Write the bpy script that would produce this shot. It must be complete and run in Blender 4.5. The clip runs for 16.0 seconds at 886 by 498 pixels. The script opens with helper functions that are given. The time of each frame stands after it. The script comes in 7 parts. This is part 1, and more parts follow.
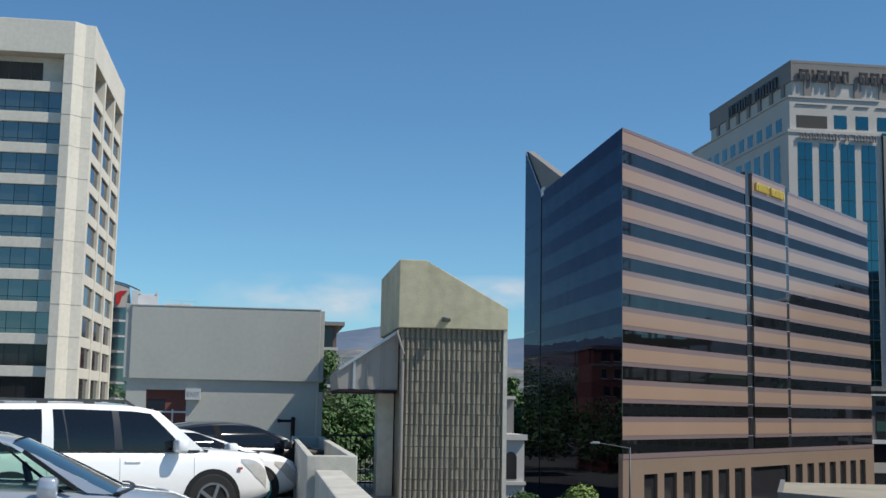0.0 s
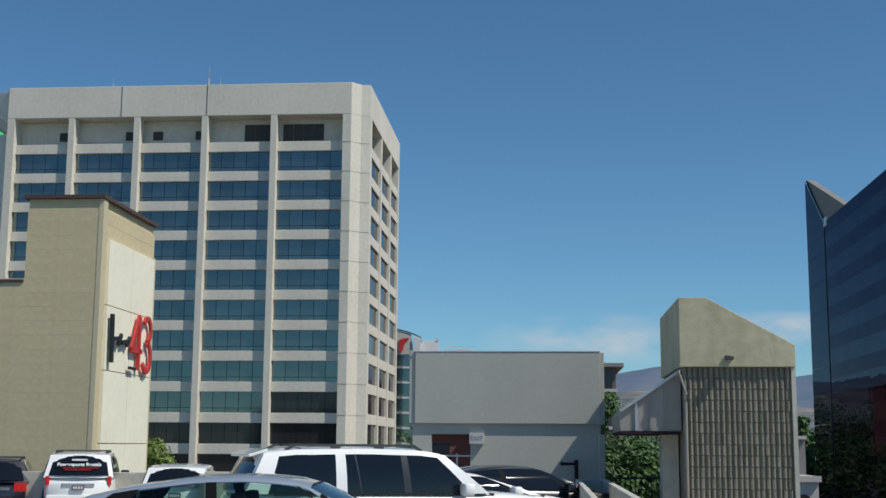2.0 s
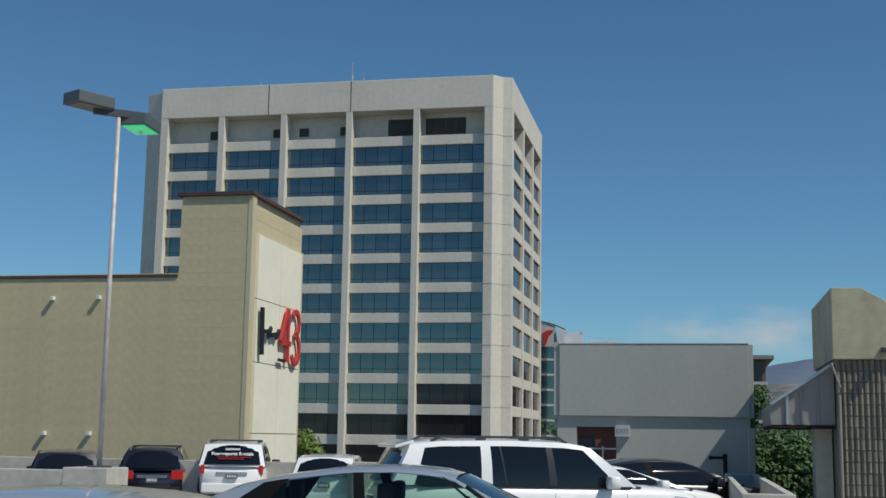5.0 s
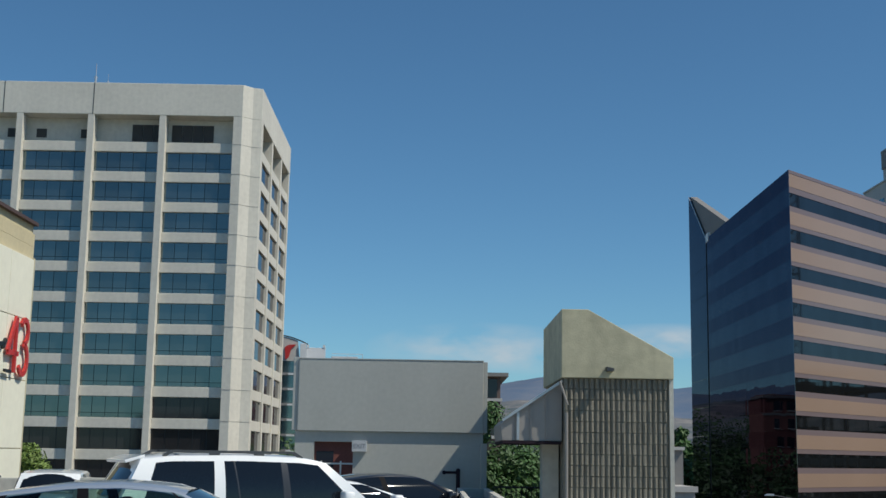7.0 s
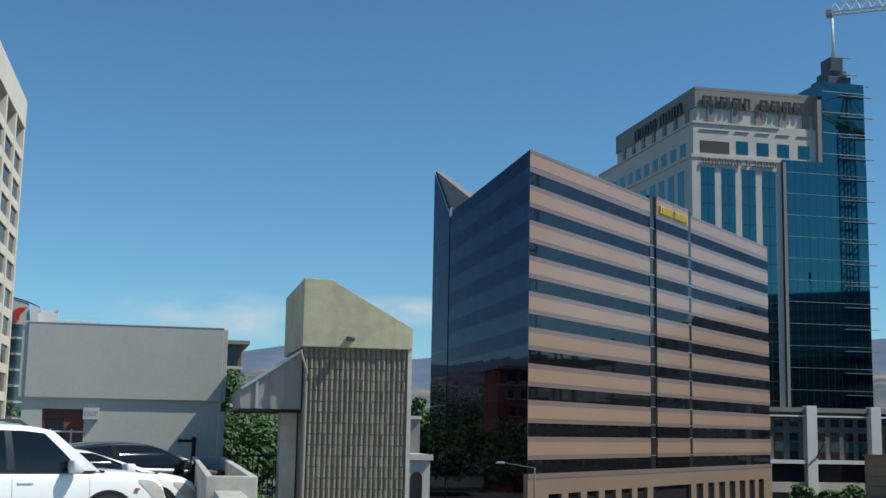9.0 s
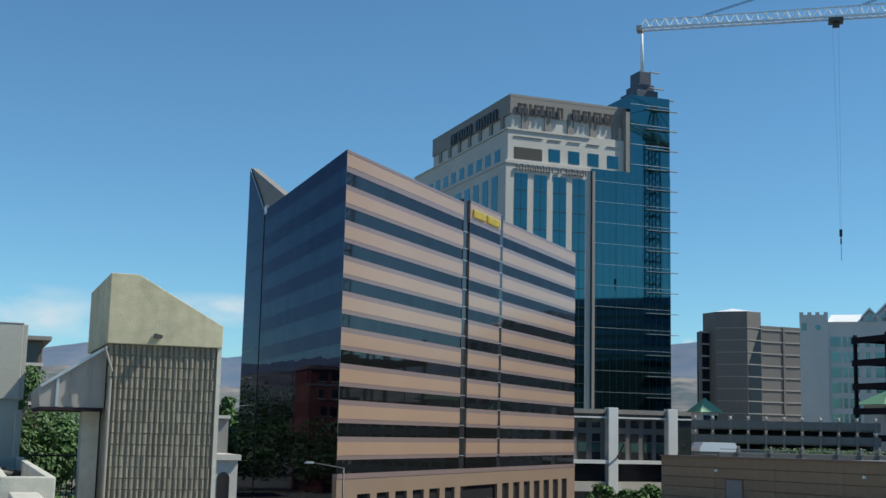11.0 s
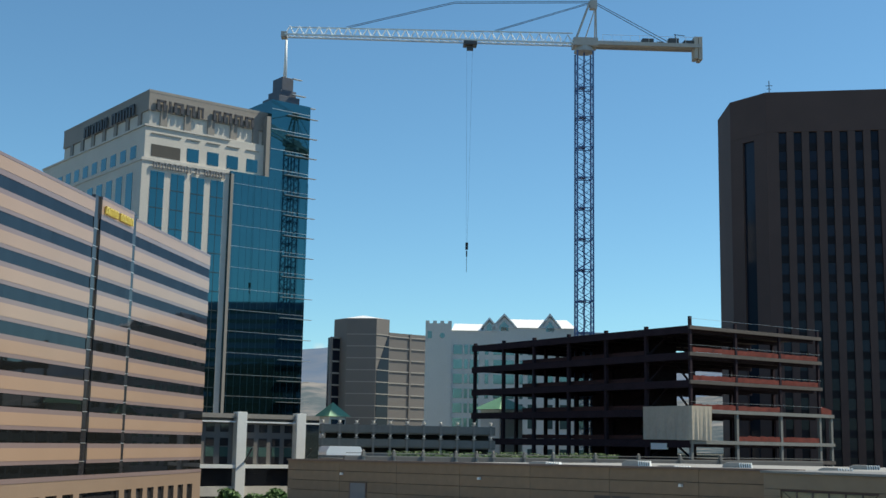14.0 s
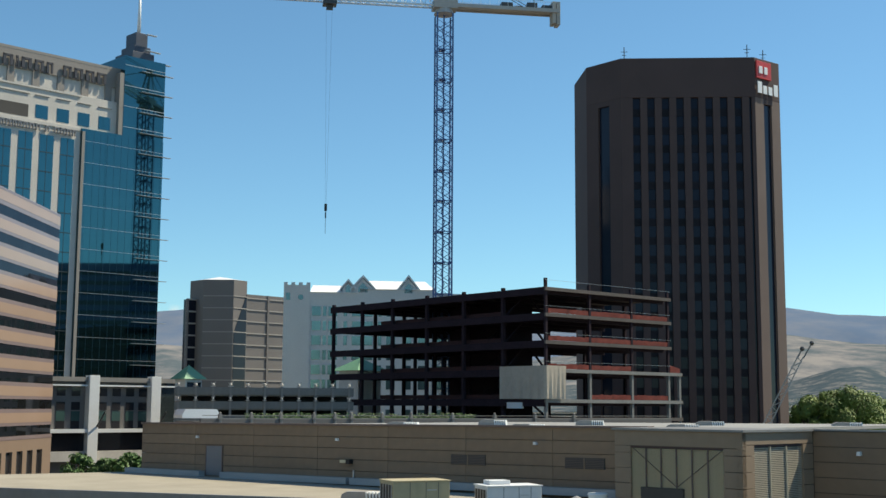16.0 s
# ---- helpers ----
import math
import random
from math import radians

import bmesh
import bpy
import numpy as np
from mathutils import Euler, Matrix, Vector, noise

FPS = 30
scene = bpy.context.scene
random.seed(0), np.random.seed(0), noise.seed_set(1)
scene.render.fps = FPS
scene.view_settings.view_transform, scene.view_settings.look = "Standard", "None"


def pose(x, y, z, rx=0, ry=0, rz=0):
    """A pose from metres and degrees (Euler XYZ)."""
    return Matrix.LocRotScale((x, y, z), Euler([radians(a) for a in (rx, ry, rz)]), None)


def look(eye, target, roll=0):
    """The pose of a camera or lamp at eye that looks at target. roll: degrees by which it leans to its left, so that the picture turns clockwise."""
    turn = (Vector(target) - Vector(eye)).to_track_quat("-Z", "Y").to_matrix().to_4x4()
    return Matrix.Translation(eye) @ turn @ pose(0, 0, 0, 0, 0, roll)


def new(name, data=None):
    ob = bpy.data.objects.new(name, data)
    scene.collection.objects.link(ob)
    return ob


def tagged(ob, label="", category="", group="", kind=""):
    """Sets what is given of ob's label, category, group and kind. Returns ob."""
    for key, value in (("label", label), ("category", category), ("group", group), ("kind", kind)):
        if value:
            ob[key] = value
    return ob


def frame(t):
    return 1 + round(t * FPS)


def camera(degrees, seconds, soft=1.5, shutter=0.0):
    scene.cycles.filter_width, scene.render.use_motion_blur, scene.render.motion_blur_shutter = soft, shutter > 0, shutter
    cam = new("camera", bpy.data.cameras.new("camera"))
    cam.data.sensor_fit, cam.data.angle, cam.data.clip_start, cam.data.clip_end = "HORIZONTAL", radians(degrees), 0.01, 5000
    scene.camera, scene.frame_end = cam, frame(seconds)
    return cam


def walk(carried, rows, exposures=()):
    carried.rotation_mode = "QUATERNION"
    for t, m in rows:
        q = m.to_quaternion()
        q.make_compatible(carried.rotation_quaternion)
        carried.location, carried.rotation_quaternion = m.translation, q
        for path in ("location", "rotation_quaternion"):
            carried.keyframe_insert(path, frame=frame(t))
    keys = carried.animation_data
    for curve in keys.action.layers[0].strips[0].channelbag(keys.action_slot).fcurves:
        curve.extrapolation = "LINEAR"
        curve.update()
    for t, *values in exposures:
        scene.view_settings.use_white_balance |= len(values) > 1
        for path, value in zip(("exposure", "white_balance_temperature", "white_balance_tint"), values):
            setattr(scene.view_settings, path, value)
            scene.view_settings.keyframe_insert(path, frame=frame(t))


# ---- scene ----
cam = camera(39.58, 16.0)
EYE = 1.75
# seconds, sideways drift, yaw, pitch, roll
ROWS = [
    (0.0, 0.000, 0.00, 7.31, -1.05),
    (0.3, -0.003, 2.34, 7.40, -0.24),
    (0.5, -0.005, 3.72, 7.83, 0.06),
    (1.0, -0.010, 6.62, 8.19, -0.15),
    (1.5, -0.015, 9.83, 8.60, -0.44),
    (2.0, -0.020, 12.92, 9.09, -0.41),
    (2.5, -0.025, 16.41, 9.14, -0.79),
    (3.0, -0.030, 19.17, 9.08, -0.86),
    (3.2, -0.030, 19.62, 9.05, -0.86),
    (5.3, -0.012, 19.55, 8.62, -0.88),
    (5.5, -0.010, 19.30, 8.63, -0.88),
    (6.0, 0.003, 17.07, 8.63, -0.70),
    (6.5, 0.017, 12.60, 8.59, -0.80),
    (7.0, 0.030, 7.63, 9.52, -0.93),
    (7.5, 0.037, 4.05, 9.82, -1.18),
    (8.0, 0.045, 1.12, 9.08, -1.01),
    (8.5, 0.052, -1.56, 8.25, -0.84),
    (9.0, 0.060, -4.30, 8.30, -1.09),
    (11.5, 0.074, -15.36, 8.48, -1.13),
    (12.0, 0.077, -18.15, 8.48, -1.06),
    (12.5, 0.080, -21.12, 8.57, -1.47),
    (13.0, 0.083, -22.99, 8.84, -1.83),
    (13.5, 0.086, -26.65, 9.09, -1.47),
    (14.0, 0.089, -30.00, 9.02, -1.01),
    (14.5, 0.091, -32.95, 8.92, -0.95),
    (15.0, 0.094, -34.99, 8.90, -0.59),
    (15.5, 0.097, -35.59, 8.60, -0.42),
    (16.0, 0.100, -36.52, 7.31, -0.34),
]
walk(cam, [(t, pose(x, 0, EYE, 90 + pitch, roll, yaw)) for t, x, yaw, pitch, roll in ROWS],
     exposures=[(0.0, -0.2, 6500, 10), (1.5, -0.4, 6500, 10), (3.0, -0.62, 6500, 9), (5.5, -0.68, 6500, 9), (7.0, -0.52, 6450, 8), (9.0, -0.27, 6400, 6), (12.0, 0.05, 6750, 5), (14.5, 0.2, 7250, 5), (16.0, 0.25, 7400, 6)])

# ---- sky and sun ----
SUN_ELEVATION, SUN_WAY = radians(52), radians(-16)   # way: counter-clockwise from +x
to_sun = Vector((math.cos(SUN_WAY) * math.cos(SUN_ELEVATION), math.sin(SUN_WAY) * math.cos(SUN_ELEVATION), math.sin(SUN_ELEVATION)))
world = bpy.data.worlds.new("sky")
world.use_nodes = True
scene.world = world
wn, wl = world.node_tree.nodes, world.node_tree.links
sky = wn.new("ShaderNodeTexSky")
sky.sky_type, sky.sun_disc = "NISHITA", False
sky.sun_elevation, sky.sun_rotation = SUN_ELEVATION, math.pi / 2 - SUN_WAY
sky.altitude, sky.air_density, sky.dust_density, sky.ozone_density = 900.0, 1.0, 0.2, 4.0
tint = wn.new("ShaderNodeVectorMath")
tint.operation, tint.inputs[1].default_value = "MULTIPLY", (0.67, 0.965, 1.05)
wl.new(sky.outputs[0], tint.inputs[0]), wl.new(tint.outputs[0], wn["Background"].inputs["Color"])
wn["Background"].inputs["Strength"].default_value = 0.125
sun = new("sun", bpy.data.lights.new("sun", "SUN"))
sun.data.energy, sun.data.angle, sun.data.color = 5.0, radians(0.53), (1.0, 0.94, 0.82)
sun.matrix_world = look((0, 0, 60), Vector((0, 0, 60)) - to_sun)

# ---- materials ----


def surface(name, colour, rough=0.7, metal=0.0, vary=0.12, grain=6.0, stain=0.35, bump=0.0, bump_scale=40.0, streak=0.0, dark=None, piece=0.0, coat=0.0, spec=0.5, edge=None):
    """A procedural surface: colour with grain at one scale, blotches at another, streaks down it, fine relief."""
    m = bpy.data.materials.new(name)
    m.use_nodes = True
    n, l = m.node_tree.nodes, m.node_tree.links
    p = n["Principled BSDF"]
    p.inputs["Metallic"].default_value, p.inputs["Roughness"].default_value = metal, rough
    p.inputs["Coat Weight"].default_value = coat
    p.inputs["Specular IOR Level"].default_value = spec
    if edge:
        p.inputs["Specular Tint"].default_value = (*edge, 1)
    at = n.new("ShaderNodeTexCoord").outputs["Object"]
    col = n.new("ShaderNodeRGB")
    col.outputs[0].default_value = (*colour, 1)
    out = col.outputs[0]
    if vary:
        fine, broad = n.new("ShaderNodeTexNoise"), n.new("ShaderNodeTexNoise")
        fine.inputs["Scale"].default_value, fine.inputs["Detail"].default_value = grain, 6
        broad.inputs["Scale"].default_value, broad.inputs["Detail"].default_value = stain, 4
        l.new(at, fine.inputs["Vector"]), l.new(at, broad.inputs["Vector"])
        add = n.new("ShaderNodeMath")
        add.operation = "ADD"
        l.new(fine.outputs["Fac"], add.inputs[0]), l.new(broad.outputs["Fac"], add.inputs[1])
        level = add.outputs[0]
        if streak:
            run, mp = n.new("ShaderNodeTexNoise"), n.new("ShaderNodeMapping")
            mp.inputs["Scale"].default_value = (2.2, 2.2, 0.12)
            l.new(at, mp.inputs["Vector"]), l.new(mp.outputs[0], run.inputs["Vector"])
            run.inputs["Scale"].default_value, run.inputs["Detail"].default_value = 1.0, 5
            mul = n.new("ShaderNodeMath")
            mul.operation, mul.inputs[1].default_value, mul.inputs[2].default_value = "MULTIPLY_ADD", streak, -0.5 * streak
            l.new(run.outputs["Fac"], mul.inputs[0])
            add2 = n.new("ShaderNodeMath")
            add2.operation = "ADD"
            l.new(level, add2.inputs[0]), l.new(mul.outputs[0], add2.inputs[1])
            level = add2.outputs[0]
        ramp = n.new("ShaderNodeMapRange")
        ramp.inputs["From Min"].default_value, ramp.inputs["From Max"].default_value = 0.65, 1.35
        ramp.inputs["To Min"].default_value, ramp.inputs["To Max"].default_value = 1 - vary, 1 + vary
        l.new(level, ramp.inputs["Value"])
        scale = n.new("ShaderNodeVectorMath")
        scale.operation = "SCALE"
        l.new(out, scale.inputs[0]), l.new(ramp.outputs[0], scale.inputs["Scale"])
        out = scale.outputs[0]
    if piece:
        info, rr, sc = n.new("ShaderNodeObjectInfo"), n.new("ShaderNodeMapRange"), n.new("ShaderNodeVectorMath")
        rr.inputs["To Min"].default_value, rr.inputs["To Max"].default_value = 1 - piece, 1 + piece
        l.new(info.outputs["Random"], rr.inputs["Value"])
        sc.operation = "SCALE"
        l.new(out, sc.inputs[0]), l.new(rr.outputs[0], sc.inputs["Scale"])
        out = sc.outputs[0]
    l.new(out, p.inputs["Base Color"])
    if bump:
        b, t = n.new("ShaderNodeBump"), n.new("ShaderNodeTexNoise")
        t.inputs["Scale"].default_value, t.inputs["Detail"].default_value = bump_scale, 5
        l.new(at, t.inputs["Vector"]), l.new(t.outputs["Fac"], b.inputs["Height"])
        b.inputs["Strength"].default_value, b.inputs["Distance"].default_value = bump, 0.02
        l.new(b.outputs[0], p.inputs["Normal"])
    return m


def coated_glass(name, colour, rough=0.04, metal=0.9, wave=0.0, piece=0.1, spec=0.5, edge=None):
    """Reflective office glazing: a tinted mirror coat over a dark room, each sheet bowed a little."""
    return surface(name, colour, rough, metal, vary=0.06, grain=0.5, stain=0.05, bump=wave, bump_scale=0.35, piece=piece, spec=spec, edge=edge)


def clear_glass(name, colour=(0.75, 0.95, 0.85), rough=0.0):
    m = bpy.data.materials.new(name)
    m.use_nodes = True
    n, l = m.node_tree.nodes, m.node_tree.links
    n.remove(n["Principled BSDF"])
    t, g, mix, fr = n.new("ShaderNodeBsdfTransparent"), n.new("ShaderNodeBsdfGlossy"), n.new("ShaderNodeMixShader"), n.new("ShaderNodeFresnel")
    t.inputs[0].default_value = (*colour, 1)
    g.inputs["Roughness"].default_value = 0.02
    fr.inputs["IOR"].default_value = 1.5
    l.new(fr.outputs[0], mix.inputs[0]), l.new(t.outputs[0], mix.inputs[1]), l.new(g.outputs[0], mix.inputs[2])
    l.new(mix.outputs[0], n["Material Output"].inputs["Surface"])
    return m


CONCRETE_PALE = surface("pale precast concrete", (0.70, 0.66, 0.575), 0.85, vary=0.10, grain=2.0, stain=0.15, streak=0.5, bump=0.15, bump_scale=8)
CONCRETE_DECK = surface("deck concrete", (0.36, 0.35, 0.33), 0.9, vary=0.2, grain=9, stain=0.5, bump=0.25)
CONCRETE_WALL = surface("parapet concrete", (0.53, 0.51, 0.45), 0.88, vary=0.16, grain=7, stain=0.8, streak=0.9, bump=0.2)
CONCRETE_CAP = surface("weathered cap concrete", (0.50, 0.46, 0.32), 0.9, vary=0.2, grain=5, stain=0.7, streak=1.0, bump=0.2)
RIB_BLOCK = surface("fluted concrete block", (0.255, 0.232, 0.187), 0.92, vary=0.22, grain=18, stain=0.9, bump=0.6, bump_scale=60, piece=0.1)
GREY_PAINT = surface("grey painted stucco", (0.44, 0.44, 0.405), 0.8, vary=0.07, grain=10, stain=0.6, streak=0.35, bump=0.12, bump_scale=90)
CANOPY_METAL = surface("brown-grey painted metal", (0.33, 0.30, 0.275), 0.55, 0.1, vary=0.08, grain=4)
TAN_BLOCK = surface("tan painted block", (0.62, 0.53, 0.335), 0.85, vary=0.10, grain=4, stain=0.4, streak=0.3, bump=0.2, piece=0.02)
TAN_PALE = surface("pale cream panel", (0.90, 0.86, 0.70), 0.7, vary=0.05, grain=3, stain=0.4, streak=0.2)
TAN_TRIM = surface("cream trim", (0.60, 0.53, 0.36), 0.7, vary=0.06)
TAN_PANEL = surface("tan insulated panel", (0.215, 0.15, 0.10), 0.75, vary=0.09, grain=2, stain=0.25, streak=0.35, piece=0.06)
TAN_BOX = surface("pale tan panel", (0.25, 0.185, 0.13), 0.7, vary=0.08, grain=2, stain=0.3, streak=0.3)
PINK_STONE = surface("pink granite", (0.33, 0.225, 0.165), 0.16, vary=0.07, grain=7, stain=0.12, piece=0.03)
MAUVE_STONE = surface("mauve granite strip", (0.20, 0.15, 0.15), 0.2, vary=0.07, grain=7, stain=0.12)
BASE_STONE = surface("base granite", (0.215, 0.152, 0.112), 0.6, vary=0.07, grain=6, stain=0.2)
WHITE_STONE = surface("white limestone", (0.53, 0.50, 0.465), 0.8, vary=0.08, grain=3, stain=0.2, streak=0.3)
GREY_STONE = surface("grey stone", (0.25, 0.235, 0.22), 0.75, vary=0.08, grain=3, stain=0.2)
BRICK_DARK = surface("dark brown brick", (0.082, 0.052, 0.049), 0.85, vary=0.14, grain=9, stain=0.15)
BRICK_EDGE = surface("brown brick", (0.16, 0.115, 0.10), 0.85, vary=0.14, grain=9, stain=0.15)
BRICK_RED = surface("red brick", (0.23, 0.082, 0.066), 0.85, vary=0.2, grain=8, stain=0.5)
BEIGE_BRICK = surface("beige brick", (0.172, 0.160, 0.157), 0.85, vary=0.1, grain=5, stain=0.1)
WHITE_STUCCO = surface("white stucco", (0.74, 0.72, 0.70), 0.8, vary=0.06, grain=3, stain=0.15, streak=0.2)
WHITE_METAL = surface("white painted metal", (0.74, 0.75, 0.75), 0.45, vary=0.05, grain=4)
ROOF_WHITE = surface("bright metal roof", (0.84, 0.85, 0.86), 0.4, 0.0, vary=0.05)
ROOF_GREEN = surface("green copper roof", (0.15, 0.33, 0.20), 0.6, vary=0.1, grain=3)
ROOF_GRAVEL = surface("roof gravel", (0.33, 0.295, 0.235), 0.95, vary=0.2, grain=14, stain=0.35, bump=0.4, bump_scale=30)
ROOF_MEMBRANE = surface("grey roof membrane", (0.27, 0.268, 0.262), 0.8, vary=0.12, grain=3, stain=0.3)
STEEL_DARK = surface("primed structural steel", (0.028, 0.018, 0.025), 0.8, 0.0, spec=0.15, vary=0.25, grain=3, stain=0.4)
STEEL_PALE = surface("fireproofed steel", (0.20, 0.20, 0.195), 0.85, vary=0.15, grain=3, stain=0.4)
STEEL_BLACK = surface("black iron", (0.02, 0.02, 0.022), 0.5, 0.2, vary=0.1)
SLAB = surface("raw floor slab", (0.10, 0.085, 0.08), 0.9, vary=0.2, grain=2, stain=0.3)
ORANGE_NET = surface("orange safety netting", (0.16, 0.022, 0.014), 0.8, vary=0.4, grain=5, stain=1.0)
TARP = surface("grey-beige tarpaulin", (0.46, 0.40, 0.33), 0.8, vary=0.1, grain=2, stain=0.4)
CRANE_BLUE = surface("blue crane steel", (0.07, 0.13, 0.28), 0.5, 0.1, vary=0.2, grain=2)
CRANE_CREAM = surface("cream crane steel", (0.40, 0.38, 0.36), 0.55, vary=0.1, grain=2)
CRANE_WHITE = surface("white crane steel", (0.66, 0.72, 0.76), 0.5, vary=0.1, grain=2)
DARK_GREY = surface("dark grey metal", (0.07, 0.075, 0.08), 0.5, 0.3, vary=0.12)
LETTER_DARK = surface("dark sign letters", (0.05, 0.05, 0.06), 0.5, 0.2, vary=0.05)
LETTER_GREY = surface("grey sign letters", (0.20, 0.20, 0.21), 0.45, 0.3, vary=0.05)
LETTER_GOLD = surface("gold sign letters", (0.80, 0.60, 0.12), 0.4, 0.3, vary=0.05)
SIGN_RED = surface("red sign paint", (0.55, 0.035, 0.03), 0.45, vary=0.05)
SIGN_WHITE = surface("white sign paint", (0.80, 0.80, 0.80), 0.5, vary=0.03)
BLACK_PAINT = surface("black sign paint", (0.015, 0.015, 0.015), 0.5, vary=0.05)
GLASS_TEAL = coated_glass("teal office glass", (0.155, 0.20, 0.205), 0.06, 0.8)
GLASS_DARK = coated_glass("dark office glass", (0.035, 0.035, 0.04), 0.07, 0.3)
GLASS_MIRROR = coated_glass("bronze mirror glass", (0.185, 0.195, 0.215), 0.015, 0.97, wave=0.03, piece=0.05, edge=(0.28, 0.29, 0.33))
GLASS_RIBBON = coated_glass("blue-grey ribbon glass", (0.095, 0.105, 0.11), 0.03, 0.9, wave=0.02, piece=0.06, edge=(0.4, 0.4, 0.45))
GLASS_BLUE = coated_glass("blue curtain glass", (0.05, 0.148, 0.168), 0.025, 0.93, wave=0.01, piece=0.05)
GLASS_SHADE = coated_glass("smoky glass", (0.020, 0.024, 0.038), 0.08, 0.15, piece=0.25, spec=0.22)
GLASS_SLOT = coated_glass("blue-black slot glass", (0.015, 0.018, 0.032), 0.1, 0.08, piece=0.25, spec=0.17)
MULLION = surface("dark mullion", (0.03, 0.045, 0.05), 0.5, 0.4, vary=0.05)
ALUMINIUM = surface("aluminium", (0.55, 0.56, 0.57), 0.4, 0.7, vary=0.06)
LOUVRE_DARK = surface("dark louvre", (0.06, 0.055, 0.05), 0.6, 0.2, vary=0.1)
BARK = surface("bark", (0.11, 0.08, 0.055), 0.9, vary=0.3, grain=9)
LEAF = surface("leaf", (0.048, 0.11, 0.025), 0.6, vary=0.35, grain=1.2, stain=0.4, piece=0.1)
LEAF_LIGHT = surface("light leaf", (0.15, 0.22, 0.045), 0.6, vary=0.3, grain=1.2, stain=0.4, piece=0.1)
# far leaves, with distance haze put into the green
LEAF_FAR = surface("haze-blue far leaf", (0.055, 0.09, 0.07), 0.7, vary=0.35, grain=0.3, stain=0.05)
DARK_STONE = surface("dark grey stone", (0.15, 0.14, 0.135), 0.75, vary=0.08, grain=3, stain=0.2, streak=0.2)
ASPHALT = surface("asphalt", (0.055, 0.055, 0.057), 0.9, vary=0.25, grain=3, stain=0.1)
GRAVEL_LAND = surface("town ground", (0.16, 0.15, 0.12), 0.95, vary=0.3, grain=0.05, stain=0.008)

# ---- building tools ----
STREET = -11.0


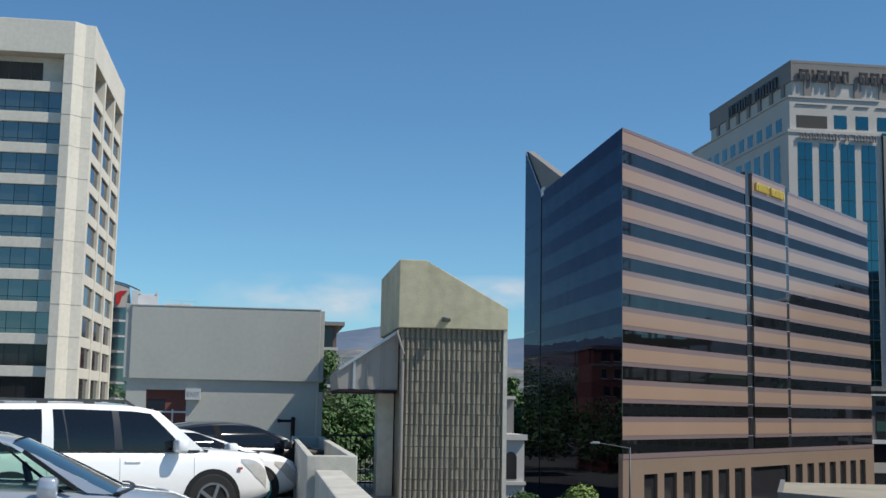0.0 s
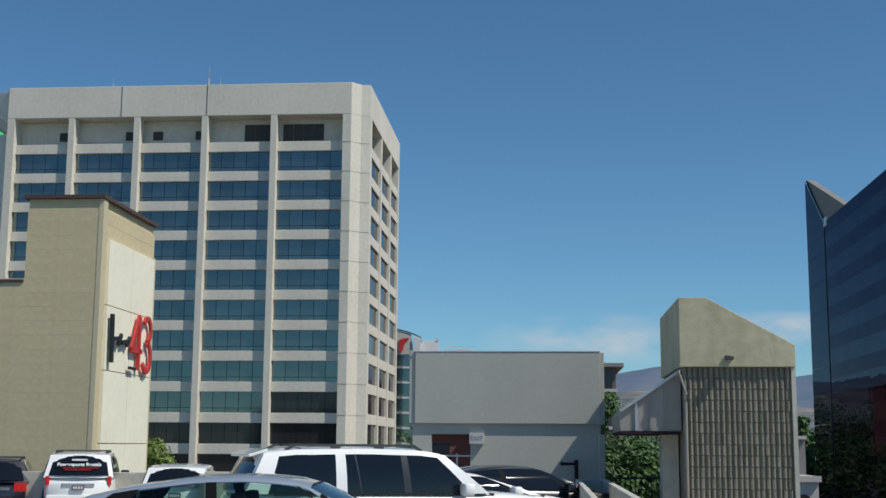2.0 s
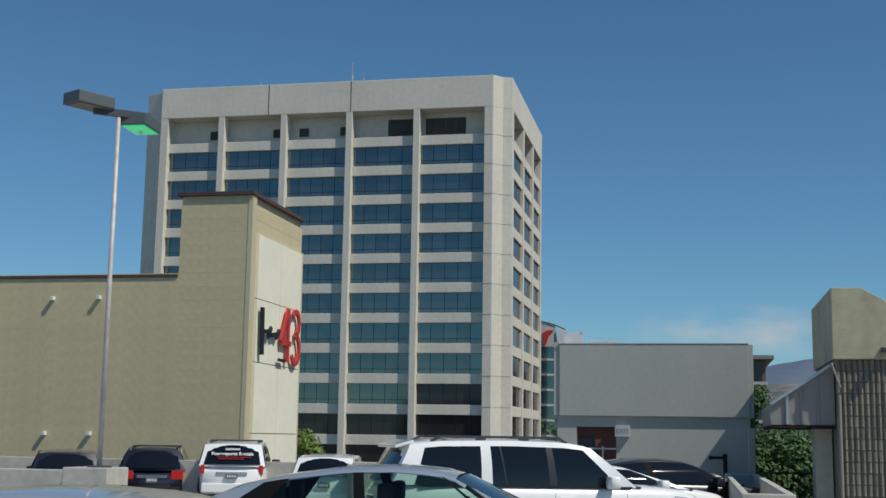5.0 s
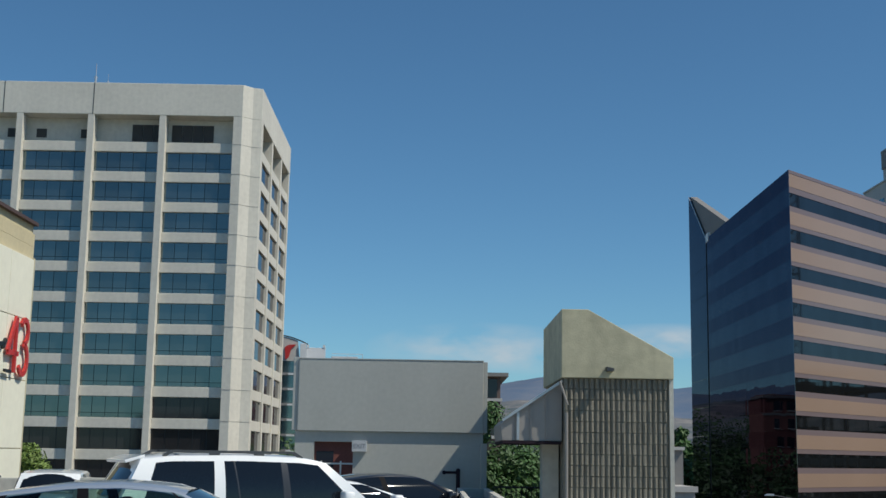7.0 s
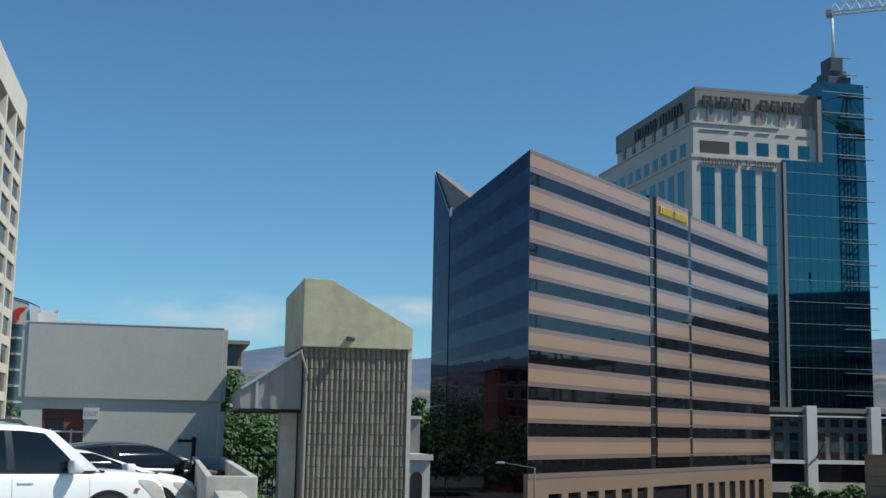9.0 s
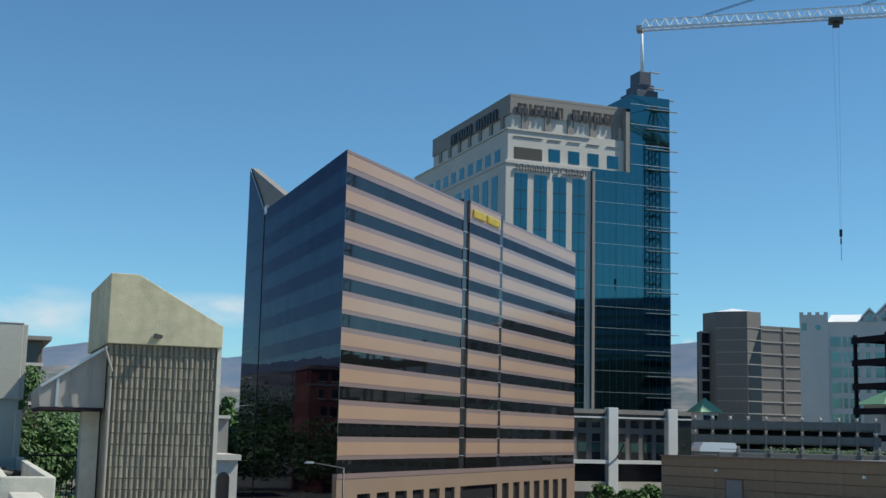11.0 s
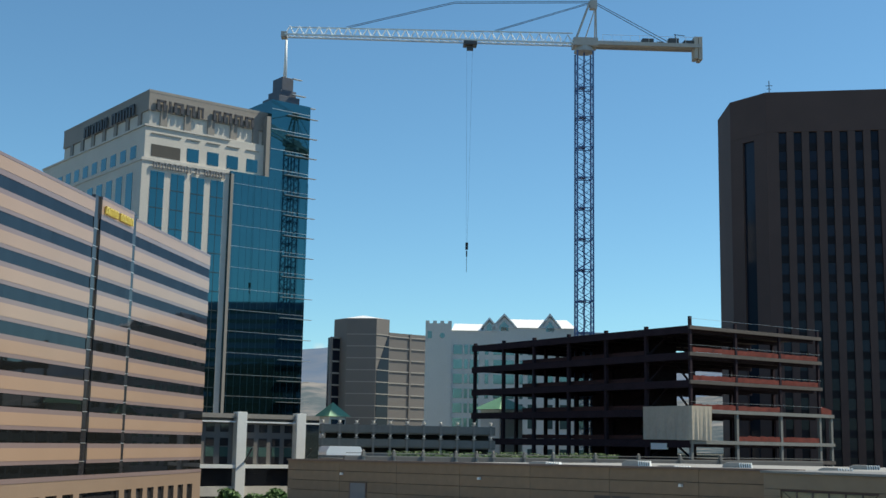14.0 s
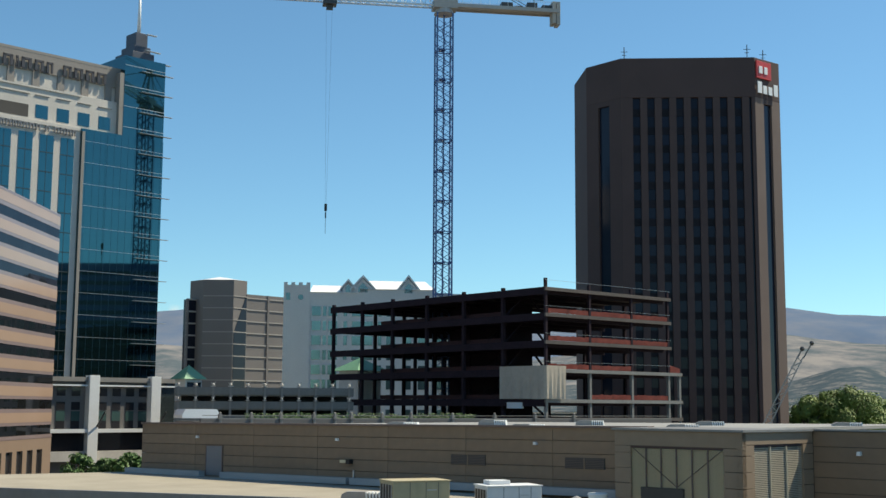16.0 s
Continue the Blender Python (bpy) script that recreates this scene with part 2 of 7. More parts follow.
class Shape:
    """A mesh in the making: boxes, prisms, beams, rods and sheets."""

    def __init__(self):
        self.v, self.f = [], []

    def add(self, points, faces):
        k = len(self.v)
        self.v += [tuple(p) for p in points]
        self.f += [tuple(k + i for i in face) for face in faces]
        return self

    def box(self, x0, y0, z0, x1, y1, z1):
        p = [(x, y, z) for z in (z0, z1) for y in (y0, y1) for x in (x0, x1)]
        return self.add(p, [(0, 2, 3, 1), (4, 5, 7, 6), (0, 1, 5, 4), (2, 6, 7, 3), (0, 4, 6, 2), (1, 3, 7, 5)])

    def prism(self, plan, z0, z1):
        """plan: counter-clockwise points; z0, z1: levels, or a list of top levels."""
        n = len(plan)
        tops = z1 if isinstance(z1, (list, tuple)) else [z1] * n
        p = [(x, y, z0) for x, y in plan] + [(x, y, t) for (x, y), t in zip(plan, tops)]
        return self.add(p, [tuple(range(n))[::-1], tuple(range(n, 2 * n))] + [(i, (i + 1) % n, n + (i + 1) % n, n + i) for i in range(n)])

    def side(self, outline, y0, y1):
        """An outline in x and z, drawn out from y0 to y1."""
        n = len(outline)
        p = [(x, y0, z) for x, z in outline] + [(x, y1, z) for x, z in outline]
        return self.add(p, [tuple(range(n)), tuple(range(n, 2 * n))[::-1]] + [((i + 1) % n, i, n + i, n + (i + 1) % n) for i in range(n)])

    def beam(self, a, b, w, h=None):
        a, b, h = Vector(a), Vector(b), h or w
        d = (b - a).normalized()
        s = d.cross(Vector((0, 0, 1)))
        s = Vector((1, 0, 0)) if s.length < 1e-4 else s.normalized()
        u = s.cross(d)
        p = [e + s * i * w / 2 + u * j * h / 2 for e in (a, b) for i, j in ((-1, -1), (1, -1), (1, 1), (-1, 1))]
        return self.add(p, [(0, 1, 2, 3), (7, 6, 5, 4), (0, 4, 5, 1), (1, 5, 6, 2), (2, 6, 7, 3), (3, 7, 4, 0)])

    def rod(self, a, b, r, r2=None, n=10):
        a, b, r2 = Vector(a), Vector(b), r if r2 is None else r2
        d = (b - a).normalized()
        s = d.cross(Vector((0, 0, 1)))
        s = Vector((1, 0, 0)) if s.length < 1e-4 else s.normalized()
        u = s.cross(d)
        ring = [(math.cos(2 * math.pi * i / n), math.sin(2 * math.pi * i / n)) for i in range(n)]
        p = [a + (s * c + u * w) * r for c, w in ring] + [b + (s * c + u * w) * r2 for c, w in ring]
        return self.add(p, [(i, (i + 1) % n, n + (i + 1) % n, n + i) for i in range(n)] + [tuple(range(n))[::-1], tuple(range(n, 2 * n))])

    def ball(self, c, r, squash=1.0, n=8):
        for k in range(n // 2):
            a, b = math.pi * k / (n // 2) - math.pi / 2, math.pi * (k + 1) / (n // 2) - math.pi / 2
            p = [(c[0] + r * math.cos(e) * math.cos(2 * math.pi * i / n), c[1] + r * math.cos(e) * math.sin(2 * math.pi * i / n), c[2] + r * squash * math.sin(e)) for e in (a, b) for i in range(n)]
            self.add(p, [(i, (i + 1) % n, n + (i + 1) % n, n + i) for i in range(n)])
        return self

    def quad(self, a, b, c, d):
        return self.add([a, b, c, d], [(0, 1, 2, 3)])

    def mesh(self, name, bevel=0.0, smooth=False, weld=False):
        me = bpy.data.meshes.new(name)
        me.from_pydata(self.v, [], self.f)
        me.validate()
        if bevel or smooth or weld:
            bm = bmesh.new()
            bm.from_mesh(me)
            if weld or smooth:
                bmesh.ops.remove_doubles(bm, verts=bm.verts, dist=1e-4)
            if bevel:
                bmesh.ops.bevel(bm, geom=list(bm.edges), offset=bevel, segments=2, affect="EDGES", profile=0.6)
            bmesh.ops.recalc_face_normals(bm, faces=bm.faces)
            for face in bm.faces:
                face.smooth = smooth
            bm.to_mesh(me)
            bm.free()
        return me


def thing(name, m, label, category, group="", kind=""):
    """A top-level Empty at the thing's base."""
    ob = new(name)
    ob.empty_display_size = 0.2
    ob.matrix_world = m
    return tagged(ob, label, category, group, kind)


def piece(name, mesh, parent, m=None, label=""):
    """A part on a mesh that may be shared, set in its parent's frame."""
    ob = new(name, mesh)
    ob.parent = parent
    if m is not None:
        ob.matrix_local = m
    return tagged(ob, label)


def part(name, shape, material, parent, label="", bevel=0.0, smooth=False, m=None, weld=False):
    me = shape.mesh(name, bevel, smooth, weld)
    me.materials.append(material)
    return piece(name, me, parent, m, label)


def shared(name, shape, material, bevel=0.0, smooth=False):
    me = shape.mesh(name, bevel, smooth)
    me.materials.append(material)
    return me


def plain(name, shape, material, label, category="", kind="structure", bevel=0.0, m=None, smooth=False):
    """A top-level thing of one mesh."""
    me = shape.mesh(name, bevel, smooth)
    me.materials.append(material)
    ob = new(name, me)
    if m is not None:
        ob.matrix_world = m
    return tagged(ob, label, category, "", kind)


def at(x, y, z=0.0):
    return Matrix.Translation((x, y, z))


def turned(x, y, z, degrees):
    return pose(x, y, z, 0, 0, degrees)

# ---- ground and distance ----
land = Shape()
land.box(-4500, -4500, STREET - 3, 4500, 4500, STREET)
plain("ground", land, GRAVEL_LAND, "dry pale town ground reaching to the foothills", "ground")
road = Shape().box(-300, 100, STREET, 130, 118, STREET + 0.02)
plain("road", road, ASPHALT, "grey asphalt street between the office buildings", "road", m=turned(0, 0, 0, 8.1))


def ridge(name, base, crest, d, depth, seed, rough, colour, label, a0=-75, a1=60):
    """Rolling hills: a fan of ground that rises away from the town."""
    s = Shape()
    nx, ny = 150, 14
    for j in range(ny + 1):
        v = j / ny
        for i in range(nx + 1):
            a = radians(a0 + (a1 - a0) * i / nx)
            r = d + depth * v
            e = base + (crest(math.degrees(a)) - base) * math.sin(v * math.pi / 2) ** 1.2
            x, y = -r * math.sin(a), r * math.cos(a)
            bumps = noise.fractal(Vector((x, y, seed * 100.0)) / (380.0), 1.0, 2.1, 6) * rough * (0.15 + v * (1.25 - v))
            s.v.append((x, y, STREET + max(0.0, (d + depth) * math.tan(radians(e)) + bumps)))
    for j in range(ny):
        for i in range(nx):
            k = j * (nx + 1) + i
            s.f.append((k, k + nx + 1, k + nx + 2, k + 1))
    return plain(name, s, colour, label, "hills", smooth=True)


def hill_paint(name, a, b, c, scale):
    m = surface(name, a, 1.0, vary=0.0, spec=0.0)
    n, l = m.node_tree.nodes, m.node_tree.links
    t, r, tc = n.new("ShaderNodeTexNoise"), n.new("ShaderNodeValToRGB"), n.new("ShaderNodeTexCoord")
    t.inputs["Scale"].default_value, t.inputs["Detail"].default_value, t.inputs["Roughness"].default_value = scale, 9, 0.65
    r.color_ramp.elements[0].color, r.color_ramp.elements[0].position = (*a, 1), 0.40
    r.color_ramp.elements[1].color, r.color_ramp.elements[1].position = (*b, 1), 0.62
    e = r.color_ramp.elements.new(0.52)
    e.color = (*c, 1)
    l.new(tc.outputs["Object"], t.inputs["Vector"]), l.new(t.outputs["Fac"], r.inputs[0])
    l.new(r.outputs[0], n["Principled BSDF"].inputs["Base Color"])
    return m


# the blue-grey of distance haze is mixed into these hill colours
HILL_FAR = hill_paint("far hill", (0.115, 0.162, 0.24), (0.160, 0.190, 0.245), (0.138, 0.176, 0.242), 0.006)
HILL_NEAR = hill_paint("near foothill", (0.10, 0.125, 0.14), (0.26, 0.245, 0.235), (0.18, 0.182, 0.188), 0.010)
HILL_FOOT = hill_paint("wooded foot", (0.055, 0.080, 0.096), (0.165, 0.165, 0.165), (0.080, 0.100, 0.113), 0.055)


def crest_far(a):
    return 3.45 + 0.25 * math.sin(a * 0.23 + 1.0) + 0.15 * math.sin(a * 0.61) + (0.85 * math.exp(-((a + 50) / 9) ** 2)) + 0.75 * math.exp(-((a + 24) / 4) ** 2) - 0.4 * math.exp(-((a - 9) / 4) ** 2)


def crest_near(a):
    return 2.3 + 0.4 * math.sin(a * 0.4 + 0.4) + 1.75 * math.exp(-((a + 51.5) / 5) ** 2) + 0.6 * math.exp(-((a + 23.5) / 2) ** 2)


ridge("backdrop_hills_far", 1.0, crest_far, 3200, 1000, 3, 45, HILL_FAR, "bare mountain range on the skyline, blue haze painted into its colour")
ridge("backdrop_hills_near", 0.8, crest_near, 2000, 900, 7, 34, HILL_NEAR, "dry foothills with dark scrub, greyed by painted haze")
ridge("backdrop_hills_foot", 0.35, lambda a: 1.25 + 0.2 * math.sin(a) + 0.75 * math.exp(-((a + 55) / 4) ** 2), 1100, 500, 11, 14, HILL_FOOT, "wooded foot of the hills with scattered trees, haze in the colour")


def cloud(a0, a1, e0, e1, seed, strength):
    """A low wisp of cloud, so far off that it stands with the sky."""
    m = bpy.data.materials.new("cloud wisp")
    m.use_nodes = True
    n, l = m.node_tree.nodes, m.node_tree.links
    n.remove(n["Principled BSDF"])
    em, tr, mix, t, mp, tc, r = (n.new("ShaderNode" + k) for k in ("Emission", "BsdfTransparent", "MixShader", "TexNoise", "Mapping", "TexCoord", "MapRange"))
    em.inputs["Color"].default_value, em.inputs["Strength"].default_value = (0.70, 0.78, 0.85, 1), 1.0
    mp.inputs["Scale"].default_value, mp.inputs["Location"].default_value = (2.2, 1.0, 1.6), (seed, 0, 0)
    l.new(tc.outputs["UV"], mp.inputs["Vector"]), l.new(mp.outputs[0], t.inputs["Vector"])
    t.inputs["Scale"].default_value, t.inputs["Detail"].default_value = 1.6, 6
    grad, mul = n.new("ShaderNodeTexGradient"), n.new("ShaderNodeMath")
    gm = n.new("ShaderNodeMapping")
    gm.inputs["Location"].default_value, gm.inputs["Scale"].default_value = (-1.0, -1.0, 0), (2.0, 2.0, 0)
    grad.gradient_type = "SPHERICAL"
    l.new(tc.outputs["UV"], gm.inputs["Vector"]), l.new(gm.outputs[0], grad.inputs["Vector"])
    r.inputs["From Min"].default_value, r.inputs["From Max"].default_value, r.inputs["To Max"].default_value = 0.38, 0.75, strength
    l.new(t.outputs["Fac"], r.inputs["Value"])
    mul.operation = "MULTIPLY"
    mul.use_clamp = True
    soft = n.new("ShaderNodeMapRange")
    soft.inputs["From Max"].default_value, soft.inputs["To Max"].default_value = 0.6, 1.0
    l.new(grad.outputs["Fac"], soft.inputs["Value"])
    l.new(r.outputs[0], mul.inputs[0]), l.new(soft.outputs[0], mul.inputs[1])
    l.new(mul.outputs[0], mix.inputs[0]), l.new(tr.outputs[0], mix.inputs[1]), l.new(em.outputs[0], mix.inputs[2])
    l.new(mix.outputs[0], n["Material Output"].inputs["Surface"])
    s, d, k = Shape(), 4400.0, 8
    for i in range(k + 1):
        a = radians(a0 + (a1 - a0) * i / k)
        for e in (e0, e1):
            s.v.append((-d * math.sin(a), d * math.cos(a), d * math.tan(radians(e))))
    for i in range(k):
        s.f.append((2 * i, 2 * i + 1, 2 * i + 3, 2 * i + 2))
    me = s.mesh("backdrop_cloud")
    uv = me.uv_layers.new(name="UVMap")
    for loop in me.loops:
        uv.data[loop.index].uv = ((loop.vertex_index // 2) / k, loop.vertex_index % 2)
    me.materials.append(m)
    ob = tagged(new("backdrop_cloud", me), "thin white cloud wisp low over the hills", "cloud", "", "structure")
    ob.visible_shadow = False


cloud(11.5, 0.0, 3.6, 6.2, 2.0, 1.0)
cloud(3.0, -8.0, 4.2, 6.2, 5.3, 1.0)
cloud(46, 36, 4.2, 7.0, 9.1, 0.5)
cloud(-22.6, -25.5, 2.8, 4.6, 12.7, 1.5)

# ---- white concrete office tower ----
GRID = 8.1          # the town's street grid, degrees


def sign_block(a, b, z0, z1):
    """A plain gate-shaped block that stands for one sign character."""
    (xa, ya), (xb, yb) = a, b
    s = Shape().box(xa, ya, z1 - (z1 - z0) * 0.24, xb, yb, z1)
    k = 0.32
    if xb - xa > yb - ya:
        return s.box(xa, ya, z0, xa + (xb - xa) * k, yb, z1 - 0.02).box(xb - (xb - xa) * k, ya, z0, xb, yb, z1 - 0.02)
    return s.box(xa, ya, z0, xb, ya + (yb - ya) * k, z1 - 0.02).box(xa, yb - (yb - ya) * k, z0, xb, yb, z1 - 0.02)


def concrete_tower():
    top, soffit, first, step = 48.05 - STREET, 43.86 - STREET, 40.49 - STREET, 3.866
    col, back = 0.85, 1.15
    bays = [(0.92, 9.18), (10.03, 17.95), (18.80, 26.98), (27.83, 36.08), (36.93, 45.48)]
    ob = thing("office_tower", turned(-92.25, 140.36, STREET, GRID), "white precast concrete office tower with teal ribbon windows", "building")
    w, d = 46.6, 33.0
    core = Shape().box(1.3, 1.6, 0, 47.2, d - 1.6, first - 0.4)
    part("core", core, GLASS_DARK, ob)
    crown = Shape().prism([(0, 1.6), (0.9, 0), (46.6, 0), (47.7, 1.25), (48.9, 1.6), (48.9, d), (-2.2, d), (-2.2, 2.4)], soffit, top)
    part("parapet", crown, CONCRETE_PALE, ob, "pale concrete parapet with weather streaks", bevel=0.06)
    seam = shared("seam", Shape().box(-0.04, -0.03, soffit + 0.02, 0.04, 0.0, top - 0.05), MULLION)
    for x in (16.2, 27.6):
        piece("seam", seam, ob, at(x, 0, 0))
    recess = Shape().box(1.0, 2.3, first - 0.5, 46.6, d - 2, soffit - 0.01)
    part("louvre_wall", recess, CONCRETE_PALE, ob)
    grille = shared("grille", Shape().box(0, 2.2, 0, 1.3, 2.32, 1.9), LOUVRE_DARK)
    for x in (7.2, 16.2, 19.9, 25.6, 32.2, 33.55, 34.9, 37.3, 38.65, 40.0, 41.35):
        low = x < 28
        piece("grille", grille, ob, at(x, 0, soffit - (2.6 if low else 2.9)) @ Matrix.Diagonal((1, 1, 0.6 if low else 1.15, 1)))
    # the street front
    shaft = shared("column", Shape().box(-col / 2, 0, 0, col / 2, 1.6, soffit), CONCRETE_PALE, 0.05)
    for _, x in bays[:-1]:
        piece("column", shaft, ob, at(x + col / 2, 0.02, 0))
    part("corner_pier", Shape().prism([(45.5, 0.02), (46.6, 0.02), (47.7, 1.27), (48.88, 1.62), (48.88, 3.3), (45.5, 3.3)], 0, soffit), CONCRETE_PALE, ob)
    part("corner_pier", Shape().prism([(0.1, 1.6), (0.9, 0.02), (1.9, 0.02), (1.9, 3.3), (-2.18, 3.3), (-2.18, 2.4)], 0, soffit), CONCRETE_PALE, ob)
    joint = shared("joint", Shape().box(45.52, -0.012, 0, 46.6, 0.02, 0.03).prism([(46.6, 0.0), (47.72, 1.25), (47.72, 1.3), (46.6, 0.05)], 0, 0.03).prism([(47.7, 1.24), (48.9, 1.6), (48.9, 1.63), (47.7, 1.27)], 0, 0.03), GREY_STONE)
    for f in range(12):
        piece("joint", joint, ob, at(0, 0, first - f * step - 0.3))
    for i, (xa, xb) in enumerate(bays):
        inner = xb - xa
        wide = inner / 5
        spandrel = shared("spandrel", Shape().box(0.005, 0, 0, inner - 0.01, 0.5, 1.27), CONCRETE_PALE, 0.05)
        pane = shared("pane", Shape().box(0, 0, 0, wide - 0.07, 0.03, 1.95), GLASS_TEAL)
        low = shared("pane", Shape().box(0, 0, 0, wide - 0.07, 0.03, 0.52), GLASS_TEAL)
        # pane with a dark reflection put into its glass colour
        dark_reflection = shared("pane", Shape().box(0, 0, 0, wide - 0.07, 0.03, 2.5), GLASS_DARK)
        frame_ = shared("window_frame", Shape().box(0, 0.02, 0, inner, 0.1, 2.62), MULLION)
        for f in range(13):
            z = first - f * step
            piece("spandrel", spandrel, ob, at(xa, 0.75, z - 1.27))
            if f == 12:
                continue
            window = piece("window", frame_, ob, at(xa, back, z - 1.27 - 2.6))
            for k in range(5):
                x = k * wide + 0.035
                # low rows and one bay: the mirrored dark skyline is painted as dark glass
                if f >= 9 or (f == 8 and i == 4):
                    piece("pane", dark_reflection, window, at(x, -0.02, 0.05))
                else:
                    piece("pane", pane, window, at(x, -0.02, 0.62))
                    piece("pane", low, window, at(x, -0.02, 0.04))
    # the side towards the sun
    side = turned(48.88, 3.2, 0, 90)
    n, length = 3, d - 3.2
    sb = length / n
    pier = shared("column", Shape().box(-0.5, 0, 0, 0.5, 1.4, soffit), CONCRETE_PALE, 0.05)
    spand = shared("spandrel", Shape().box(-0.1, 0, 0, sb - 1.12, 0.6, 1.3), CONCRETE_PALE, 0.04)
    glaze = shared("window", Shape().box(0, 0, 0, (sb - 1.22) / 3 - 0.08, 0.04, 2.56), GLASS_SHADE)
    for i in range(1, n + 1):
        piece("column", pier, ob, side @ at(i * sb - (0.6 if i == n else 0), 0.02, 0))
    for f in range(13):
        for i in range(n):
            piece("spandrel", spand, ob, side @ at(i * sb + 0.61, 0.2, first - f * step - 1.3))
            for k in range(3):
                piece("window", glaze, ob, side @ at(i * sb + 0.65 + k * (sb - 1.22) / 3, 0.45, first - f * step - 3.86))
    part("back_wall", Shape().box(0.9, 0, 0, length, 0.2, soffit), GLASS_DARK, ob, m=side @ at(0, 1.42, 0))
    mast = Shape().rod((0, 0, 0), (0, 0, 2.8), 0.05).rod((0, 0, 0.4), (0, 0, 1.1), 0.16).beam((-0.3, 0, 0.9), (0.3, 0, 0.9), 0.06)
    for x in (27.4, 29.0, 14.6):
        piece("antenna", shared("antenna", mast, ALUMINIUM), ob, at(x, 1.0, top) @ Matrix.Scale(1.0 if x < 28 and x > 20 else 0.5, 4))
    return ob


concrete_tower()


# ---- pink striped office block with the mirror face ----
def striped_block():
    roof = 31.23 - STREET
    ob = thing("striped_office_block", turned(18.29, 126.69, STREET, 52.95), "pink granite office block with dark ribbon windows and a mirror-glass face", "building")
    length, step = 78.0, 3.765

    def local(x, y):
        p = Matrix.Rotation(-radians(52.95), 4, "Z") @ Vector((x - 18.29, y - 126.69, 0))
        return p.x, p.y

    notch, meet = local(13.1, 166.5), local(15.1, 154.9)
    body = Shape().prism([(0.75, 0.31), (length - 0.05, 0.31), (length - 0.05, 40), (47, 41), (notch[0] + 0.5, notch[1] - 0.4)], 0, roof - 0.3)
    part("core", body, GLASS_DARK, ob)
    sections = [(0.0, 31.6), (33.2, 44.0), (45.5, length)]

    def strip(a, b, y0, y1, z0, z1):
        """A course along the front; at the sharp corner its end is cut along the mirror face."""
        if a > 0:
            return Shape().box(a, y0, z0, b, y1, z1)
        return Shape().prism([(0.01 + max(0.0, y0) * 1.018, y0), (b, y0), (b, y1), (0.01 + y1 * 1.018, y1)], z0, z1)

    lean = random.Random(12)
    for k, (a, b) in enumerate(sections):
        up = 0.55 if k == 1 else 0.0
        fore = 0.25 if k == 1 else 0.0
        band = shared("spandrel", strip(a, b, -fore, 0.4, 0, 1.38), PINK_STONE)
        top_band = shared("parapet", strip(a, b, -fore, 0.5, 0, 1.40 + up), PINK_STONE)
        trim_high = shared("granite_strip", strip(a, b, 0.025 - fore, 0.4, 0, 0.55), MAUVE_STONE)
        trim_low = shared("granite_strip", strip(a, b, 0.025 - fore, 0.4, 0, 0.45), MAUVE_STONE)
        trim_top = shared("granite_strip", strip(a, b, 0.025 - fore, 0.4, 0, 0.62), MAUVE_STONE)
        count = round((b - a) / 1.55)
        start = a + (0.12 if a == 0 else 0.0)
        wide = (b - start) / count
        backing = shared("window_backing", strip(a, b, 0.2 - fore, 0.3, 0, 1.42), STEEL_BLACK)
        sheet = shared("ribbon_window", Shape().box(0.006, 0.0, 0.004, wide - 0.006, 0.03, 1.40), GLASS_RIBBON)
        part("coping", strip(a, b, -fore - 0.03, 0.6, roof - 0.35 + up, roof + up), MAUVE_STONE, ob)
        for f in range(9):
            z = roof - f * step
            if f == 0:
                piece("parapet", top_band, ob, at(0, 0, z - 1.75))
                piece("granite_strip", trim_top, ob, at(0, 0, z - 2.37))
            else:
                piece("granite_strip", trim_high, ob, at(0, 0, z - 0.55))
                piece("spandrel", band, ob, at(0, 0, z - 1.93))
                piece("granite_strip", trim_low, ob, at(0, 0, z - 2.38))
            piece("window_backing", backing, ob, at(0, 0, z - step - 0.01))
            for c in range(count):
                tilt = Matrix.Rotation(radians(lean.gauss(0, 0.05)), 4, "X") @ Matrix.Rotation(radians(lean.gauss(0, 0.05)), 4, "Z")
                piece("ribbon_window", sheet, ob, at(start + c * wide, 0.09 - fore, z - step) @ tilt)
    for a in (31.6, 44.0):
        part("pilaster", Shape().box(a, 0.02, 3.0, a + 1.55, 0.5, roof + 0.5), GLASS_DARK, ob, "dark glass pilaster")
        tick = shared("tie_strip", Shape().box(a + 0.05, -0.02, 0, a + 1.5, 0.03, 0.09), ALUMINIUM)
        for f in range(1, 9):
            piece("tie_strip", tick, ob, at(0, 0, roof - f * step))
            piece("tie_strip", tick, ob, at(0, 0, roof - f * step - 2.2))
    # base storey with tall dark openings
    zb = roof - 9 * step
    part("base_strip", Shape().box(-0.05, -0.15, zb - 0.55, length, 0.4, zb - 0.02), MAUVE_STONE, ob)
    base = Shape().box(-0.05, -0.1, zb - 2.2, length, 0.4, zb - 0.55)
    openings = [(4.5 + i * 4.55, 7.5 + i * 4.55) for i in range(6)] + [(32.0, 44.6)] + [(46.4 + i * 4.2, 48.9 + i * 4.2) for i in range(7)]
    last = -0.05
    for a, b in openings:
        base.box(last, -0.1, 0, a, 0.4, zb - 2.2)
        last = b
    base.box(last, -0.1, 0, length, 0.4, zb - 2.2)
    part("base_wall", base, BASE_STONE, ob, "pale granite base with tall openings")
    for a, b in openings:
        s = Shape().box(a, 0.28, 0, b, 0.34, zb - 2.2)
        part("window", s, GLASS_DARK, ob)
    # the mirror face
    lx, ly = notch
    run = math.hypot(lx, ly)
